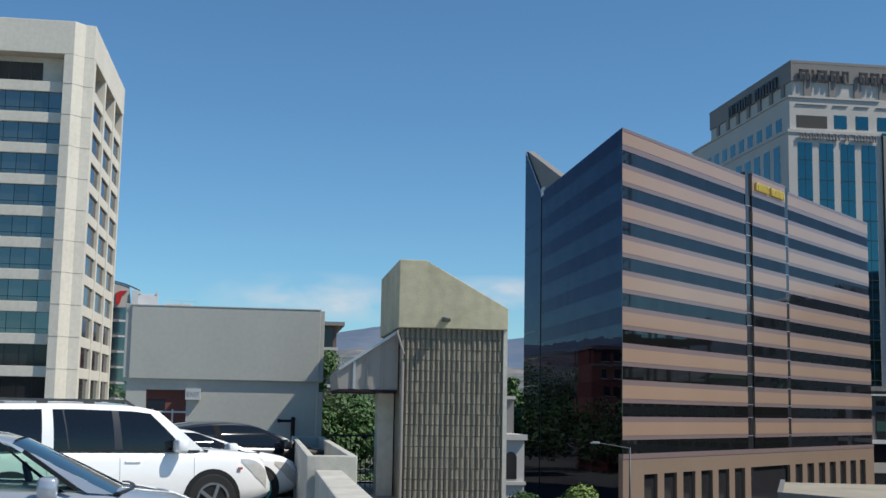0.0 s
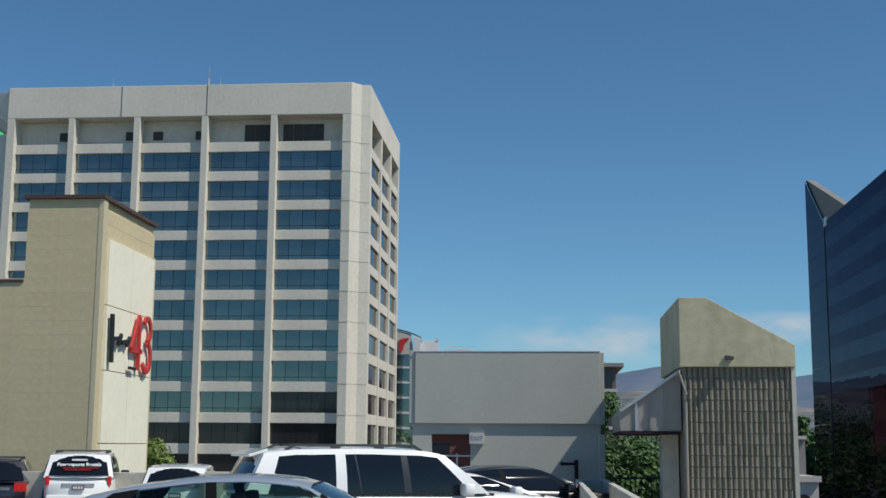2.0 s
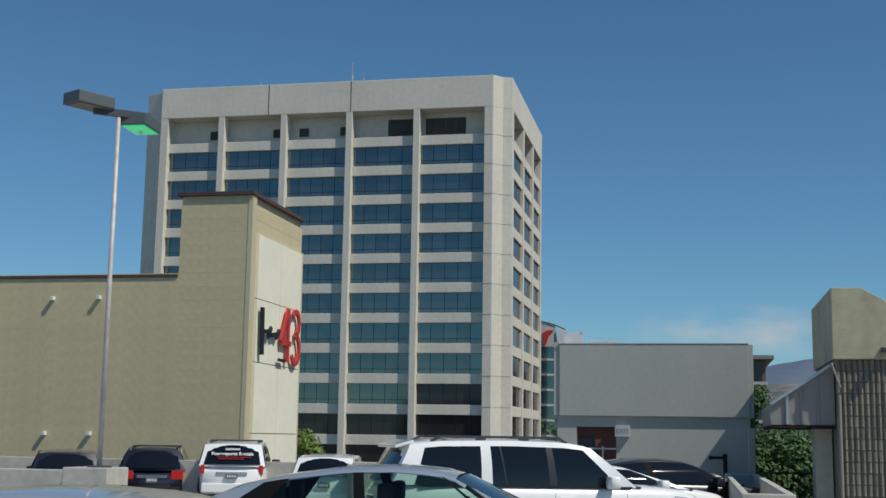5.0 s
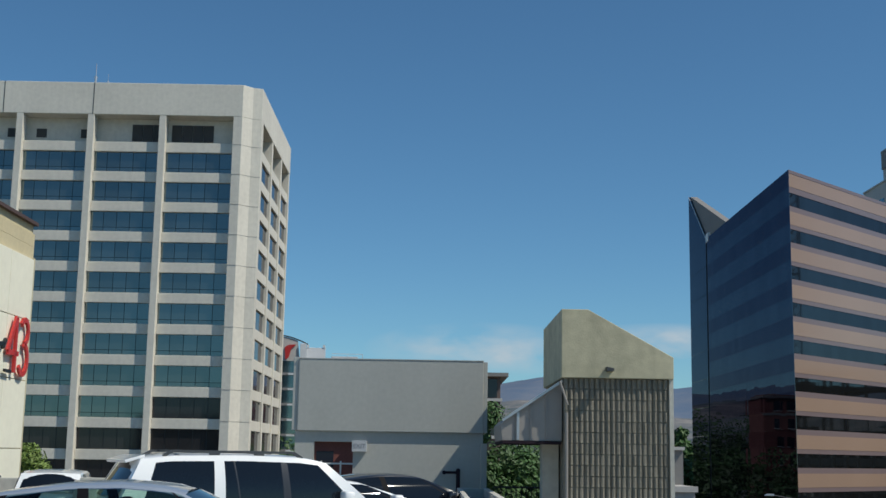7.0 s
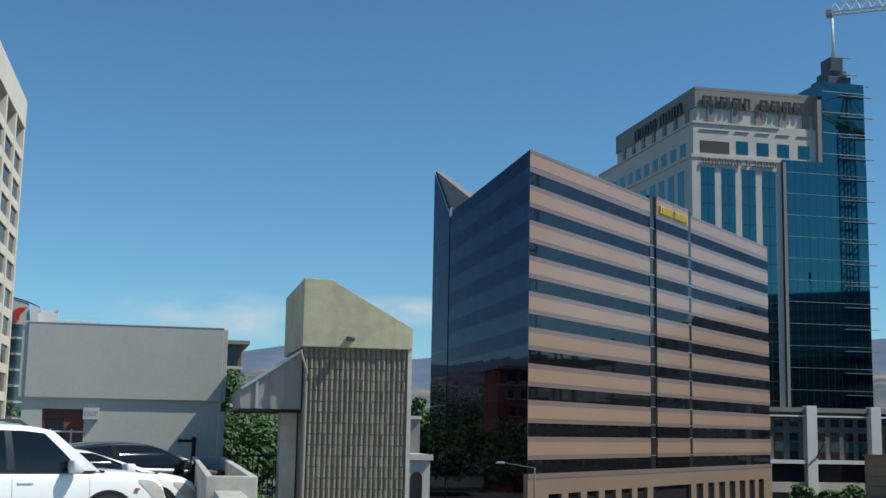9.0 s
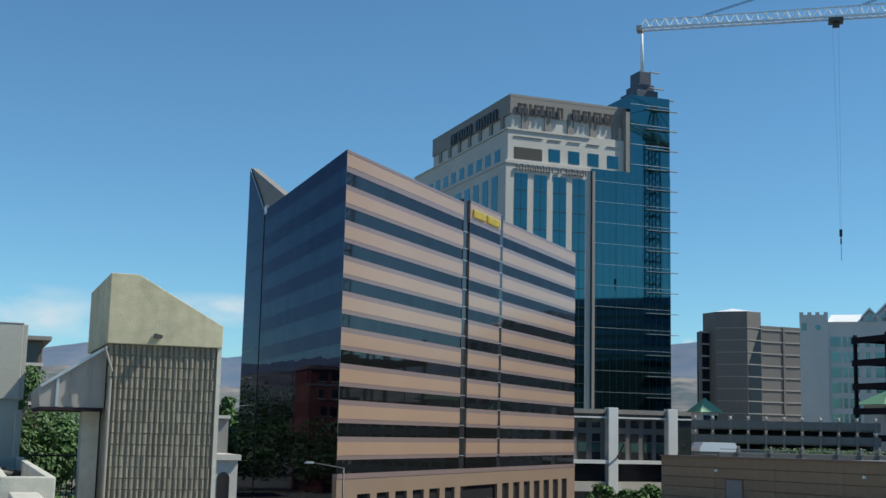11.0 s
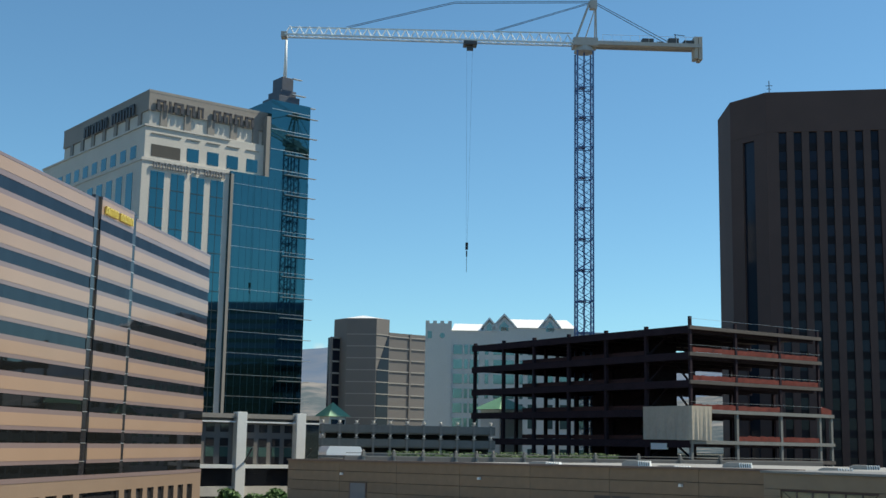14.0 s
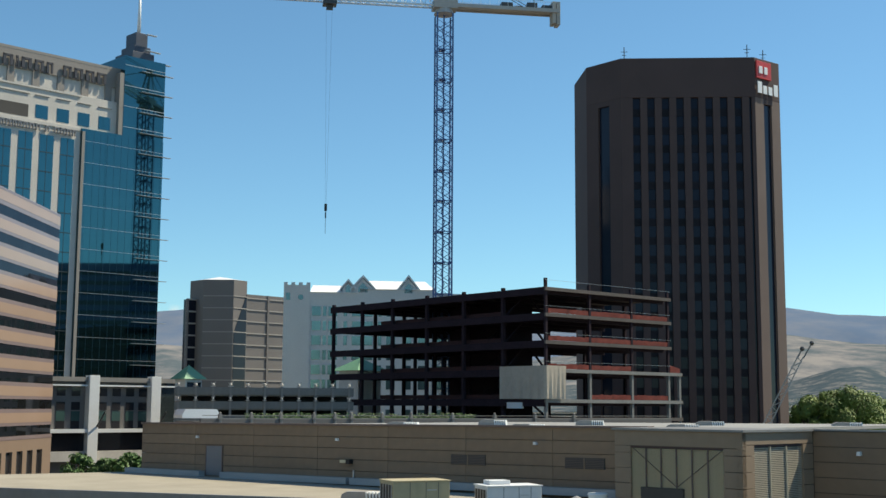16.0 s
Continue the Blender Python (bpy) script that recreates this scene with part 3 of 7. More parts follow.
    face = Matrix.Rotation(math.atan2(ly, lx), 4, "Z")
    rows, wide = 11, run / 22
    rng = random.Random(31)
    part("glass_backing", Shape().prism([(0.75, -0.36), (run, -0.36), (run, -0.3), (0.66, -0.3)], 0, roof - 0.3), STEEL_BLACK, ob, m=face)
    upper = shared("pane", Shape().box(0.004, -0.03, 0.004, wide - 0.004, 0.0, step - 2.004), surface_band_upper)
    lower = shared("pane", Shape().box(0.004, -0.03, 0.004, wide - 0.004, 0.0, 1.996), GLASS_MIRROR)
    for f in range(rows):
        for z, mesh_ in ((roof - f * step - step + 2.0, upper), (roof - (f + 1) * step, lower)):
            if z > 0:
                for c in range(22):
                    tilt = Matrix.Rotation(radians(rng.gauss(0, 0.05)), 4, "X") @ Matrix.Rotation(radians(rng.gauss(0, 0.06)), 4, "Z")
                    piece("pane", mesh_, ob, face @ at(c * wide, 0, z) @ tilt)
    ray = Vector((9.02, 139.45)).normalized()
    base, way = Vector((18.29, 126.69)), Vector((13.1 - 18.29, 166.5 - 126.69)).normalized()
    t = (base.x * ray.y - base.y * ray.x) / (way.y * ray.x - way.x * ray.y)
    far = t                                     # where the face ends, along it
    peak = (base + way * t).length * 0.2103 + 1.75 - STREET
    for f in range(rows):
        z0, z1 = max(roof - (f + 1) * step, 0), roof - f * step
        part("glass_band", Shape().box(run + 0.8, -0.27, z0 + 0.04, far, 0.0, z1 - 0.02), GLASS_MIRROR, ob, m=face)
    part("prow_glass", Shape().side([(run + 0.8, roof), (far, roof), (far, peak)], -0.27, 0.0), GLASS_MIRROR, ob, "mirror glass prow rising to a point", m=face)
    part("corner_slot", Shape().box(run - 0.3, -0.6, 0, run + 0.8, -0.12, roof - 0.7), STEEL_BLACK, ob, m=face)
    mid = math.hypot(meet[0], meet[1])
    part("roof_screen", Shape().side([(mid, roof - 0.3), (run + 0.7, roof - 0.3), (far - 0.02, peak - 0.15), (far - 0.2, peak)], -1.2, -0.28), GREY_STONE, ob, "grey back of the roof screen", m=face)
    part("edge_trim", Shape().beam((run + 0.6, 0.0, roof), (far, 0.0, peak), 0.1), ALUMINIUM, ob, m=face)
    part("trim_block", Shape().box(run - 0.9, -0.5, roof - 0.6, run + 0.7, 0.06, roof + 0.6), WHITE_METAL, ob, m=face, bevel=0.1)
    # sign of gold letters, as plain blocks
    x = 33.95
    for wdt in (0.95, 0.7, 0.62, 0.62, 0.65, 0, 0.7, 0.78, 0.75, 0.78, 0.8):
        if wdt:
            part("sign_letter", sign_block((x + 0.02, -0.55), (x + wdt - 0.02, -0.3), roof - 1.55, roof - 0.55), LETTER_GOLD, ob, "gold sign block", bevel=0.04)
        x += (wdt or 0.45) + 0.14
    return ob


surface_band_upper = coated_glass("mauve mirror glass", (0.17, 0.172, 0.19), 0.02, 0.97, wave=0.03, piece=0.05, edge=(0.27, 0.27, 0.31))
striped_block()


# ---- bank tower with blue curtain wall ----
def glass_tower():
    ob = thing("bank_tower", turned(63.21, 221.14, STREET, GRID), "pale stone and blue glass bank tower with a stepped roof mast", "building")
    zt, z2, z3 = 65.9 - STREET, 59.5 - STREET, 53.0 - STREET
    d = 42.0
    part("upper_block", Shape().box(0, 0, z2 - 1, 24.9, d, zt), WHITE_STONE, ob, bevel=0.08)
    part("coping", Shape().box(-0.35, -0.35, zt, 25.0, d, zt + 0.5), GREY_STONE, ob)
    part("shade_ledge", Shape().box(-0.3, -0.32, zt - 3.4, 24.8, d, zt), surface_frieze, ob, "taupe frieze behind the sign")
    for i in range(5):
        part("pilaster", Shape().box(2.2 + i * 4.9, -0.3, z2, 3.6 + i * 4.9, 0.1, zt - 3.4), surface_frieze, ob)
    for i in range(7):
        part("pilaster", Shape().box(-0.3, 3 + i * 5.6, z2, 0.1, 4.4 + i * 5.6, zt - 3.4), surface_frieze, ob)
    part("middle_block", Shape().box(-1.05, -1.0, z3 - 0.5, 24.9, d + 9, z2), WHITE_STONE, ob, bevel=0.06)
    part("ledge", Shape().box(-1.3, -1.25, z2 - 0.35, 16.5, d + 9, z2), WHITE_STONE, ob)
    panel = shared("window", Shape().box(0, -1.06, z3 + 0.7, 2.4, -0.9, z3 + 3.2), GLASS_BLUE)
    hood = shared("lintel", Shape().box(-0.2, -1.2, z3 + 4.9, 2.6, -0.9, z3 + 5.0), GREY_STONE)
    part("loggia", Shape().box(0.3, -1.05, z3 + 0.6, 6.2, -0.9, z3 + 2.9), LOUVRE_DARK, ob, "dark open loggia")
    for x in (7.6, 11.8, 16.0, 20.3):
        piece("window", panel, ob, at(x, 0, 0))
        piece("lintel", hood, ob, at(x, 0, 0))
    part("lintel", Shape().box(0.2, -1.2, z3 + 4.9, 6.3, -0.9, z3 + 5.0), GREY_STONE, ob)
    left = shared("window", Shape().box(-1.1, 0, z3 + 0.6, -0.95, 2.6, z3 + 3.0), GLASS_BLUE)
    for i in range(9):
        piece("window", left, ob, at(0, 2.5 + i * 4.6, 0))
    # tall bays under the second sign
    part("lower_block", Shape().box(-1.6, -1.6, 0, 16.4, d + 12, z3), WHITE_STONE, ob)
    part("cornice", Shape().box(-1.8, -1.8, z3 - 0.5, 16.5, d + 12, z3 + 0.05), WHITE_STONE, ob)
    for k in range(4):
        bay = part("window_bay", Shape().box(0.2 + k * 4.1, -1.66, 4, 2.9 + k * 4.1, -1.5, z3 - 2.3), GLASS_BLUE, ob)
        bars = Shape()
        for j in range(13):
            bars.box(0.2 + k * 4.1, -1.7, z3 - 5.6 - j * 3.6, 2.9 + k * 4.1, -1.65, z3 - 5.45 - j * 3.6)
        bars.box(1.5 + k * 4.1, -1.69, 4, 1.58 + k * 4.1, -1.65, z3 - 2.3)
        part("mullions", bars, MULLION, bay)
    bayside = shared("window_bay", Shape().box(-1.66, 0, 4, -1.5, 2.8, z3 - 2.3), GLASS_BLUE)
    for i in range(9):
        piece("window_bay", bayside, ob, at(0, 2.2 + i * 4.7, 0))
    # glass wing and stair tower
    wing = Shape().box(16.42, -2.0, 17.5, 33.9, 20, z3 + 0.05)
    part("glass_wing", wing, GLASS_BLUE, ob, "blue curtain wall")
    tower = Shape().box(24.95, -1.9, 17.5, 33.88, 9, 68.9 - STREET)
    part("glass_shaft", tower, GLASS_BLUE, ob)
    part("edge_pier", Shape().box(24.0, -1.86, z3 + 0.06, 24.94, -0.02, zt - 0.6), GREY_STONE, ob)
    part("edge_pier", Shape().box(16.5, -2.15, 17.5, 17.1, -1.9, z3 - 0.5), GREY_STONE, ob)
    line = shared("floor_line", Shape().box(17.1, -2.06, 0, 33.9, -1.98, 0.055), ALUMINIUM)
    short = shared("floor_line", Shape().box(25.0, -1.98, 0, 33.9, -1.88, 0.09), ALUMINIUM)
    fin = shared("sunshade_fin", Shape().box(28.3, -2.7, 0, 35.4, -1.98, 0.07), ALUMINIUM)
    mull = Shape()
    for i in range(12):
        mull.box(17.5 + i * 1.45, -2.03, 17.5, 17.53 + i * 1.45, -1.99, z3)
    part("mullions", mull, surface_mullion_blue, ob)
    for f in range(15):
        z = 66.2 - STREET - f * 4.07
        if z > 17.5:
            piece("sunshade_fin", fin, ob, at(0, 0, z))
            piece("floor_line", line if z < z3 else short, ob, at(0, 0, z + 0.8))
    # stepped mast
    part("mast_base", Shape().box(27.2, -0.6, 68.9 - STREET, 32.0, 6, 70.6 - STREET), surface_mast, ob, "dark stepped mast base", bevel=0.05)
    part("mast_block", Shape().box(27.9, 0.0, 70.6 - STREET, 31.5, 5, 72.0 - STREET).box(28.4, 0.4, 72.0 - STREET, 31.0, 4.2, 74.8 - STREET), surface_mast, ob, bevel=0.05)
    for z, e in ((71.0, 33.2), (74.3, 32.2), (68.9, 35.6)):
        part("ledge", Shape().box(30, -1.2, z - STREET, e, -0.5, z + 0.12 - STREET), ALUMINIUM, ob)
    part("flagpole", Shape().rod((29.9, 2, 74.8 - STREET), (29.9, 2, 84.0 - STREET), 0.38, 0.22), WHITE_METAL, ob, smooth=True)
    # signs, as plain blocks
    x = 1.0
    for wdt in (2.1, 0.7, 2.2, 2.0, 1.5, 0, 1.9, 2.0, 2.0, 2.2):
        if wdt:
            part("sign_letter", sign_block((x + 0.12, -0.8), (x + wdt - 0.12, -0.55), zt - 3.3, zt - 1.2), LETTER_DARK, ob, "dark sign block", bevel=0.06)
        x += (wdt or 1.1) + 0.35
    y = 30.0
    for wdt in (2.6, 0.8, 2.6, 2.4, 1.9, 0, 2.3, 2.4, 2.4, 2.5):
        if wdt:
            part("sign_letter", sign_block((-0.8, y - wdt + 0.16), (-0.55, y - 0.16), zt - 3.4, zt - 1.2), LETTER_DARK, ob, "dark sign block", bevel=0.06)
        y -= (wdt or 1.2) + 0.4
    x = 0.4
    for wdt in (0.95, 1.05, 0.8, 0.8, 1.0, 1.05, 1.0, 0, 0.9, 0, 1.0, 1.0, 1.0, 0.85):
        if wdt:
            part("sign_letter", sign_block((x + 0.06, -2.1), (x + wdt - 0.06, -1.85), z3 - 1.75, z3 - 0.6), LETTER_GREY, ob, "grey sign block", bevel=0.04)
        x += (wdt or 0.45) + 0.2
    return ob


surface_mast = surface("dark slate cladding", (0.055, 0.065, 0.09), 0.5, 0.2, vary=0.15, grain=2)
surface_frieze = surface("taupe stone frieze", (0.235, 0.215, 0.20), 0.7, vary=0.08, grain=3, stain=0.2)
surface_mullion_blue = surface("blue-grey mullion", (0.03, 0.09, 0.135), 0.35, 0.5, vary=0.05)
glass_tower()


def tower_podium():
    ob = thing("bank_podium", turned(69.3, 199.0, STREET, 6.0), "grey stone podium with white columns and dark windows", "building")
    top, w = 6.3 - STREET, 22.0
    part("core", Shape().box(-6, 0.4, 0, w, 26, top - 0.3), DARK_STONE, ob)
    part("cornice", Shape().box(-6, -0.5, top - 0.75, w, 2.0, top), GREY_STONE, ob)
    part("white_band", Shape().box(-6, -0.55, top - 1.5, w, 0.5, top - 1.25), WHITE_METAL, ob)
    part("white_band", Shape().box(-6, -0.9, 8.2, w, 0.5, 8.8), WHITE_METAL, ob)
    part("white_band", Shape().box(-6, -0.6, 3.6, w, 0.5, 5.2), WHITE_STONE, ob)
    part("ground_glass", Shape().box(-6, 0.2, 5.2, w, 0.45, 8.2), GLASS_DARK, ob)
    col = shared("column", Shape().box(-0.9, -1.1, 0, 0.9, 0.5, top + 0.3), WHITE_METAL, 0.05)
    for x in (6.2, 17.6):
        piece("column", col, ob, at(x, 0, 0))
    lamp = shared("flag_bracket", Shape().beam((0, -1.1, 9.2), (0.7, -2.4, 11.6), 0.25), DARK_GREY)
    for x in (6.9, 18.2):
        piece("flag_bracket", lamp, ob, at(x, 0, 0))
    win = shared("window", Shape().box(0, 0.3, 0, 1.5, 0.38, 1.3), GLASS_DARK)
    panel = shared("window", Shape().box(0, 0.3, 0, 1.5, 0.37, 1.6), surface_spandrel)
    for x in (-4.9, -2.3, 0.3, 2.9, 7.7, 10.2, 12.7, 15.1, 20):
        for z, mesh_ in ((14.2, win), (11.9, win), (10.1, panel), (8.85, win)):
            piece("window", mesh_, ob, at(x, 0.0, z))
    part("glass_link", Shape().box(18.6, -0.2, 6, 23.4, 8, top - 0.8), GLASS_TEAL, ob)
    return ob


surface_spandrel = coated_glass("green spandrel glass", (0.09, 0.17, 0.16), 0.1, 0.5)
tower_podium()


# ---- dark brick bank tower with chamfered corners ----
def brick_tower():
    ob = thing("brick_tower", Matrix.Translation((172.88, 173.6, STREET)) @ Matrix.Rotation(radians(-39.7), 4, "Z"), "dark brown brick tower with tall slot windows", "building")
    top = 71.96 - STREET

    def local(x, y):
        p = Matrix.Rotation(radians(39.7), 4, "Z") @ Vector((x - 172.88, y - 173.6, 0))
        return p.x, p.y

    b, c, r1, r2 = local(172.12, 182.94), local(179.5, 194.6), local(193.41, 156.57), local(201.35, 156.77)
    w = r1[0]
    k1, k2 = local(226, 181), local(206, 203)
    plan = [(0, 0), (w, 0), r2, k1, k2, c, b]
    core = [(0.3, 0.7), (w - 0.3, 0.7), (r2[0] - 0.6, r2[1] + 0.5), (k1[0] - 1, k1[1]), (k2[0] - 1, k2[1] - 1), (c[0] + 0.7, c[1]), (b[0] + 0.7, b[1] + 0.3)]
    part("core", Shape().prism(core, 0, top - 1), GLASS_SHADE, ob)
    part("crown", Shape().prism(plan, top - 8.2, top), BRICK_DARK, ob, "windowless dark brick crown", bevel=0.1)
    n, zc = 8, top - 8.2
    first, last = 2.3, w - 1.2
    step = (last - first) / n
    x = 0.0
    for i in range(n + 1):
        x1 = first + i * step
        part("pier", Shape().box(x, 0, 0, x1, 0.9, zc), BRICK_DARK, ob)
        x = x1 + step * 0.52
    part("pier", Shape().box(w - 0.7, 0, 0, w, 0.9, zc), BRICK_DARK, ob)
    pane = shared("window", Shape().box(0, 0.62, 0, step * 0.52, 0.7, 2.1), GLASS_SLOT)
    sill = shared("spandrel", Shape().box(0, 0.55, 0, step * 0.52, 0.72, 1.5), surface_slot)
    for f in range(20):
        for i in range(n):
            piece("window", pane, ob, at(first + i * step, 0, zc - 3.72 * (f + 1) + 1.5))
            piece("spandrel", sill, ob, at(first + i * step, 0, zc - 3.72 * (f + 1)))
    # chamfers with one slot each
    for a, e in ((b, (0, 0)), ((w, 0), r2)):
        dx, dy = e[0] - a[0], e[1] - a[1]
        run = math.hypot(dx, dy)
        m = at(a[0], a[1], 0) @ Matrix.Rotation(math.atan2(dy, dx), 4, "Z")
        # right chamfer takes a lighter brick: sunlight put into the colour
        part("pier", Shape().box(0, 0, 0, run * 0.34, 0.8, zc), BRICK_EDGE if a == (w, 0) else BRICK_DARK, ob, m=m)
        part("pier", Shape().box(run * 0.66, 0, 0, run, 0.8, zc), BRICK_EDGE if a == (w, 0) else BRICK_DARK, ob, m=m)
        part("window_slot", Shape().box(run * 0.34, 0.5, 0, run * 0.66, 0.7, zc - 1.0), GLASS_SHADE, ob, m=m)
        part("lintel", Shape().box(run * 0.34, 0, zc - 1.0, run * 0.66, 0.8, zc), BRICK_DARK, ob, m=m)
    dx, dy = b[0] - c[0], b[1] - c[1]
    run = math.hypot(dx, dy)
    m = at(c[0], c[1], 0) @ Matrix.Rotation(math.atan2(dy, dx), 4, "Z")
    part("side_wall", Shape().box(0, 0, 0, run, 0.8, zc), BRICK_DARK, ob, m=m)
    # corner sign: red square and white blocks
    dx, dy = r2[0] - w, r2[1]
    run = math.hypot(dx, dy)
    m = at(w, 0, 0) @ Matrix.Rotation(math.atan2(dy, dx), 4, "Z")
    part("sign_board", Shape().box(0.3, -0.35, top - 4.2, run * 0.62, -0.05, top - 0.6), SIGN_RED, ob, "red sign board", m=m, bevel=0.05)
    for x, z, a, h in ((0.9, -3.2, 1.1, 1.5), (2.6, -3.2, 1.0, 1.5), (0.4, -7.3, 1.3, 2.4), (2.1, -7.3, 1.2, 1.7), (3.8, -7.3, 1.2, 1.7), (5.5, -7.3, 1.3, 2.4)):
        part("sign_letter", Shape().box(x, -0.5, top + z, x + a, -0.36, top + z + h), SIGN_WHITE, ob, "white sign block", m=m, bevel=0.05)
    for x, y in ((1.0, 3.0), (w - 1, 2.0), (w + 3, 6)):
        part("antenna", Shape().rod((x, y, top), (x, y, top + 3.2), 0.09).beam((x - 0.7, y, top + 2.2), (x + 0.7, y, top + 2.2), 0.1).beam((x - 0.5, y, top + 1.5), (x + 0.4, y, top + 1.5), 0.08), DARK_GREY, ob)
    return ob


surface_slot = surface("dark spandrel panel", (0.016, 0.015, 0.022), 0.5, 0.0, spec=0.15, vary=0.2, grain=1, stain=0.3, piece=0.3)
brick_tower()


# blue picked so that the added slab mirrors as navy
SLATE_BLUE = surface("slate blue reflection tint", (0.12, 0.16, 0.34), 0.5, vary=0.2, grain=0.4, stain=0.08)


def mirrored_block():
    """A plain slab added beyond the deck's far side to darken the bank tower's glass; only its reflection is seen."""
    ob = thing("reflection_slab", turned(232.0, 38.0, STREET, 50), "unseen slab added to darken the reflection in the blue glass tower", "building")
    part("main_wall", Shape().box(-32, -12, 0, 32, 12, 64), SLATE_BLUE, ob)
    band = shared("window_band", Shape().box(-31, -12.2, 0, 31, 12.2, 1.5), GLASS_DARK)
    for k in range(17):
        piece("window_band", band, ob, at(0, 0, 2 + k * 3.6))
    return ob


mirrored_block()

# ---- steel frame under construction ----
def steel_frame():
    ob = thing("steel_frame_building", Matrix.Translation((118.77, 135.25, STREET)) @ Matrix.Rotation(radians(4.0), 4, "Z"), "unfinished dark steel frame building with orange safety netting", "building")
    levels = [z - STREET for z in (0.2, 2.9, 7.3, 11.4, 15.4, 19.2)]
    w, d = 28.0, 53.5
    joist = shared("floor_beam", Shape().box(-0.1, 0, -0.85, w, 0.25, -0.31), STEEL_DARK)
    for k, z in enumerate(levels):
        x1 = w + (2.6 if k < 3 else 0)
        part("floor_slab", Shape().box(-0.3, -0.3, z - 0.3, x1, d, z), SLAB, ob)
        pale = k in (1, 2)
        rim = Shape().box(-0.4, -0.4, z - 0.45, x1 + 0.1, -0.1, z + 0.06)
        part("edge_beam", rim, STEEL_PALE if pale else SLAB, ob)
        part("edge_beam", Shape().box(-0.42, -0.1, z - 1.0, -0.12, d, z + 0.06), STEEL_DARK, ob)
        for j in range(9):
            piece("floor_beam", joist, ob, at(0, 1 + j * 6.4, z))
    for i, x in enumerate((0, 9.3, 18.8, 27.6, 30.3)):
        hi = levels[2] if i == 4 else levels[-1] + (1.4 if i == 0 else 0.9)
        low = Shape().box(x - 0.22, -0.22, 0, x + 0.22, 0.22, levels[2])
        part("column", low, STEEL_PALE, ob, "pale fireproofed column")
        if i < 4:
            part("column", Shape().box(x - 0.2, -0.2, levels[2], x + 0.2, 0.2, hi), STEEL_DARK, ob)
    post = shared("column", Shape().box(-0.25, -0.25, 0, 0.25, 0.25, levels[-1] + 0.5), STEEL_DARK)
    for y in (9, 18, 27, 36, 44.5, 53):
        for x in (0, 9.3, 18.8, 27.6):
            piece("column", post, ob, at(x, y, 0))
    for z0, z1 in zip(levels[:-1], levels[1:]):
        for p, q in (((9.5, 26, z0), (9.5, 18, z1)), ((0.3, 9, z0), (5, 9, z1)), ((9.3, 9, z0), (5, 9, z1)), ((18, 30, z0), (24, 30, z1))):
            part("brace", Shape().beam(p, q, 0.25), STEEL_DARK, ob)
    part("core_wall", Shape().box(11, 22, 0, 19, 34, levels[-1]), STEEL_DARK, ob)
    rng = random.Random(4)
    for k, z in enumerate(levels[1:-1], 1):
        for i, (a, b) in enumerate(((0.4, 9.0), (9.6, 18.5), (19.1, 27.4))):
            if k == 2 and i == 2 or (k == 1 and i == 0):
                continue
            s = Shape()
            n = 10
            for j in range(n):
                x0, x1 = a + (b - a) * j / n, a + (b - a) * (j + 1) / n
                h0, h1 = 0.72 + 0.16 * rng.random(), 0.72 + 0.16 * rng.random()
                s.quad((x0, -0.15, z + 0.1), (x1, -0.15, z + 0.1), (x1, -0.12 - 0.1 * rng.random(), z + h1), (x0, -0.12, z + h0))
            part("safety_net", s, ORANGE_NET, ob, "sagging orange safety net")
        # netting of the shaded left side, its shade put into a darker red
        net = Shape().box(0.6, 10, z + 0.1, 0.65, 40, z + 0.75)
        part("safety_net", net, surface_net_shaded, ob)
    part("safety_net", Shape().side([(28.0, levels[2] + 0.08), (30.4, levels[2] + 0.08), (30.4, levels[2] + 0.75), (28.0, levels[2] + 1.25)], -0.1, -0.05), ORANGE_NET, ob)
    cable = shared("guard_cable", Shape().box(-0.3, -0.22, 0, w, -0.2, 0.03), ALUMINIUM)
    for z in levels[2:]:
        piece("guard_cable", cable, ob, at(0, 0, z + 1.1))
    # tarpaulin round the corner bay
    cloth = Shape()
    z0, z1 = levels[1] + 0.1, levels[2] + 0.6
    n = 24
    pts = [(-0.75, 9.0 - 9.4 * i / n) for i in range(n + 1)] + [(-0.75 + 4.2 * i / n, -0.75) for i in range(1, n + 1)]
    for i in range(len(pts) - 1):
        (xa, ya), (xb, yb) = pts[i], pts[i + 1]
        wa, wb = 0.10 * math.sin(i * 1.3) + 0.06 * math.sin(i * 0.47), 0.10 * math.sin((i + 1) * 1.3) + 0.06 * math.sin((i + 1) * 0.47)
        cloth.quad((xa + wa, ya - wa, z0), (xb + wb, yb - wb, z0), (xb, yb, z1 - 0.1), (xa, ya, z1 - 0.1))
    part("tarpaulin", cloth, TARP, ob, "grey-beige tarpaulin hung over the corner bay")
    part("work_lamp", Shape().box(-0.6, 4.4, levels[0] + 1.4, -0.2, 7.6, levels[0] + 2.3), WHITE_METAL, ob)
    return ob


surface_net_shaded = surface("shaded orange netting", (0.04, 0.009, 0.008), 0.8, vary=0.4, grain=3, stain=0.6)
steel_frame()


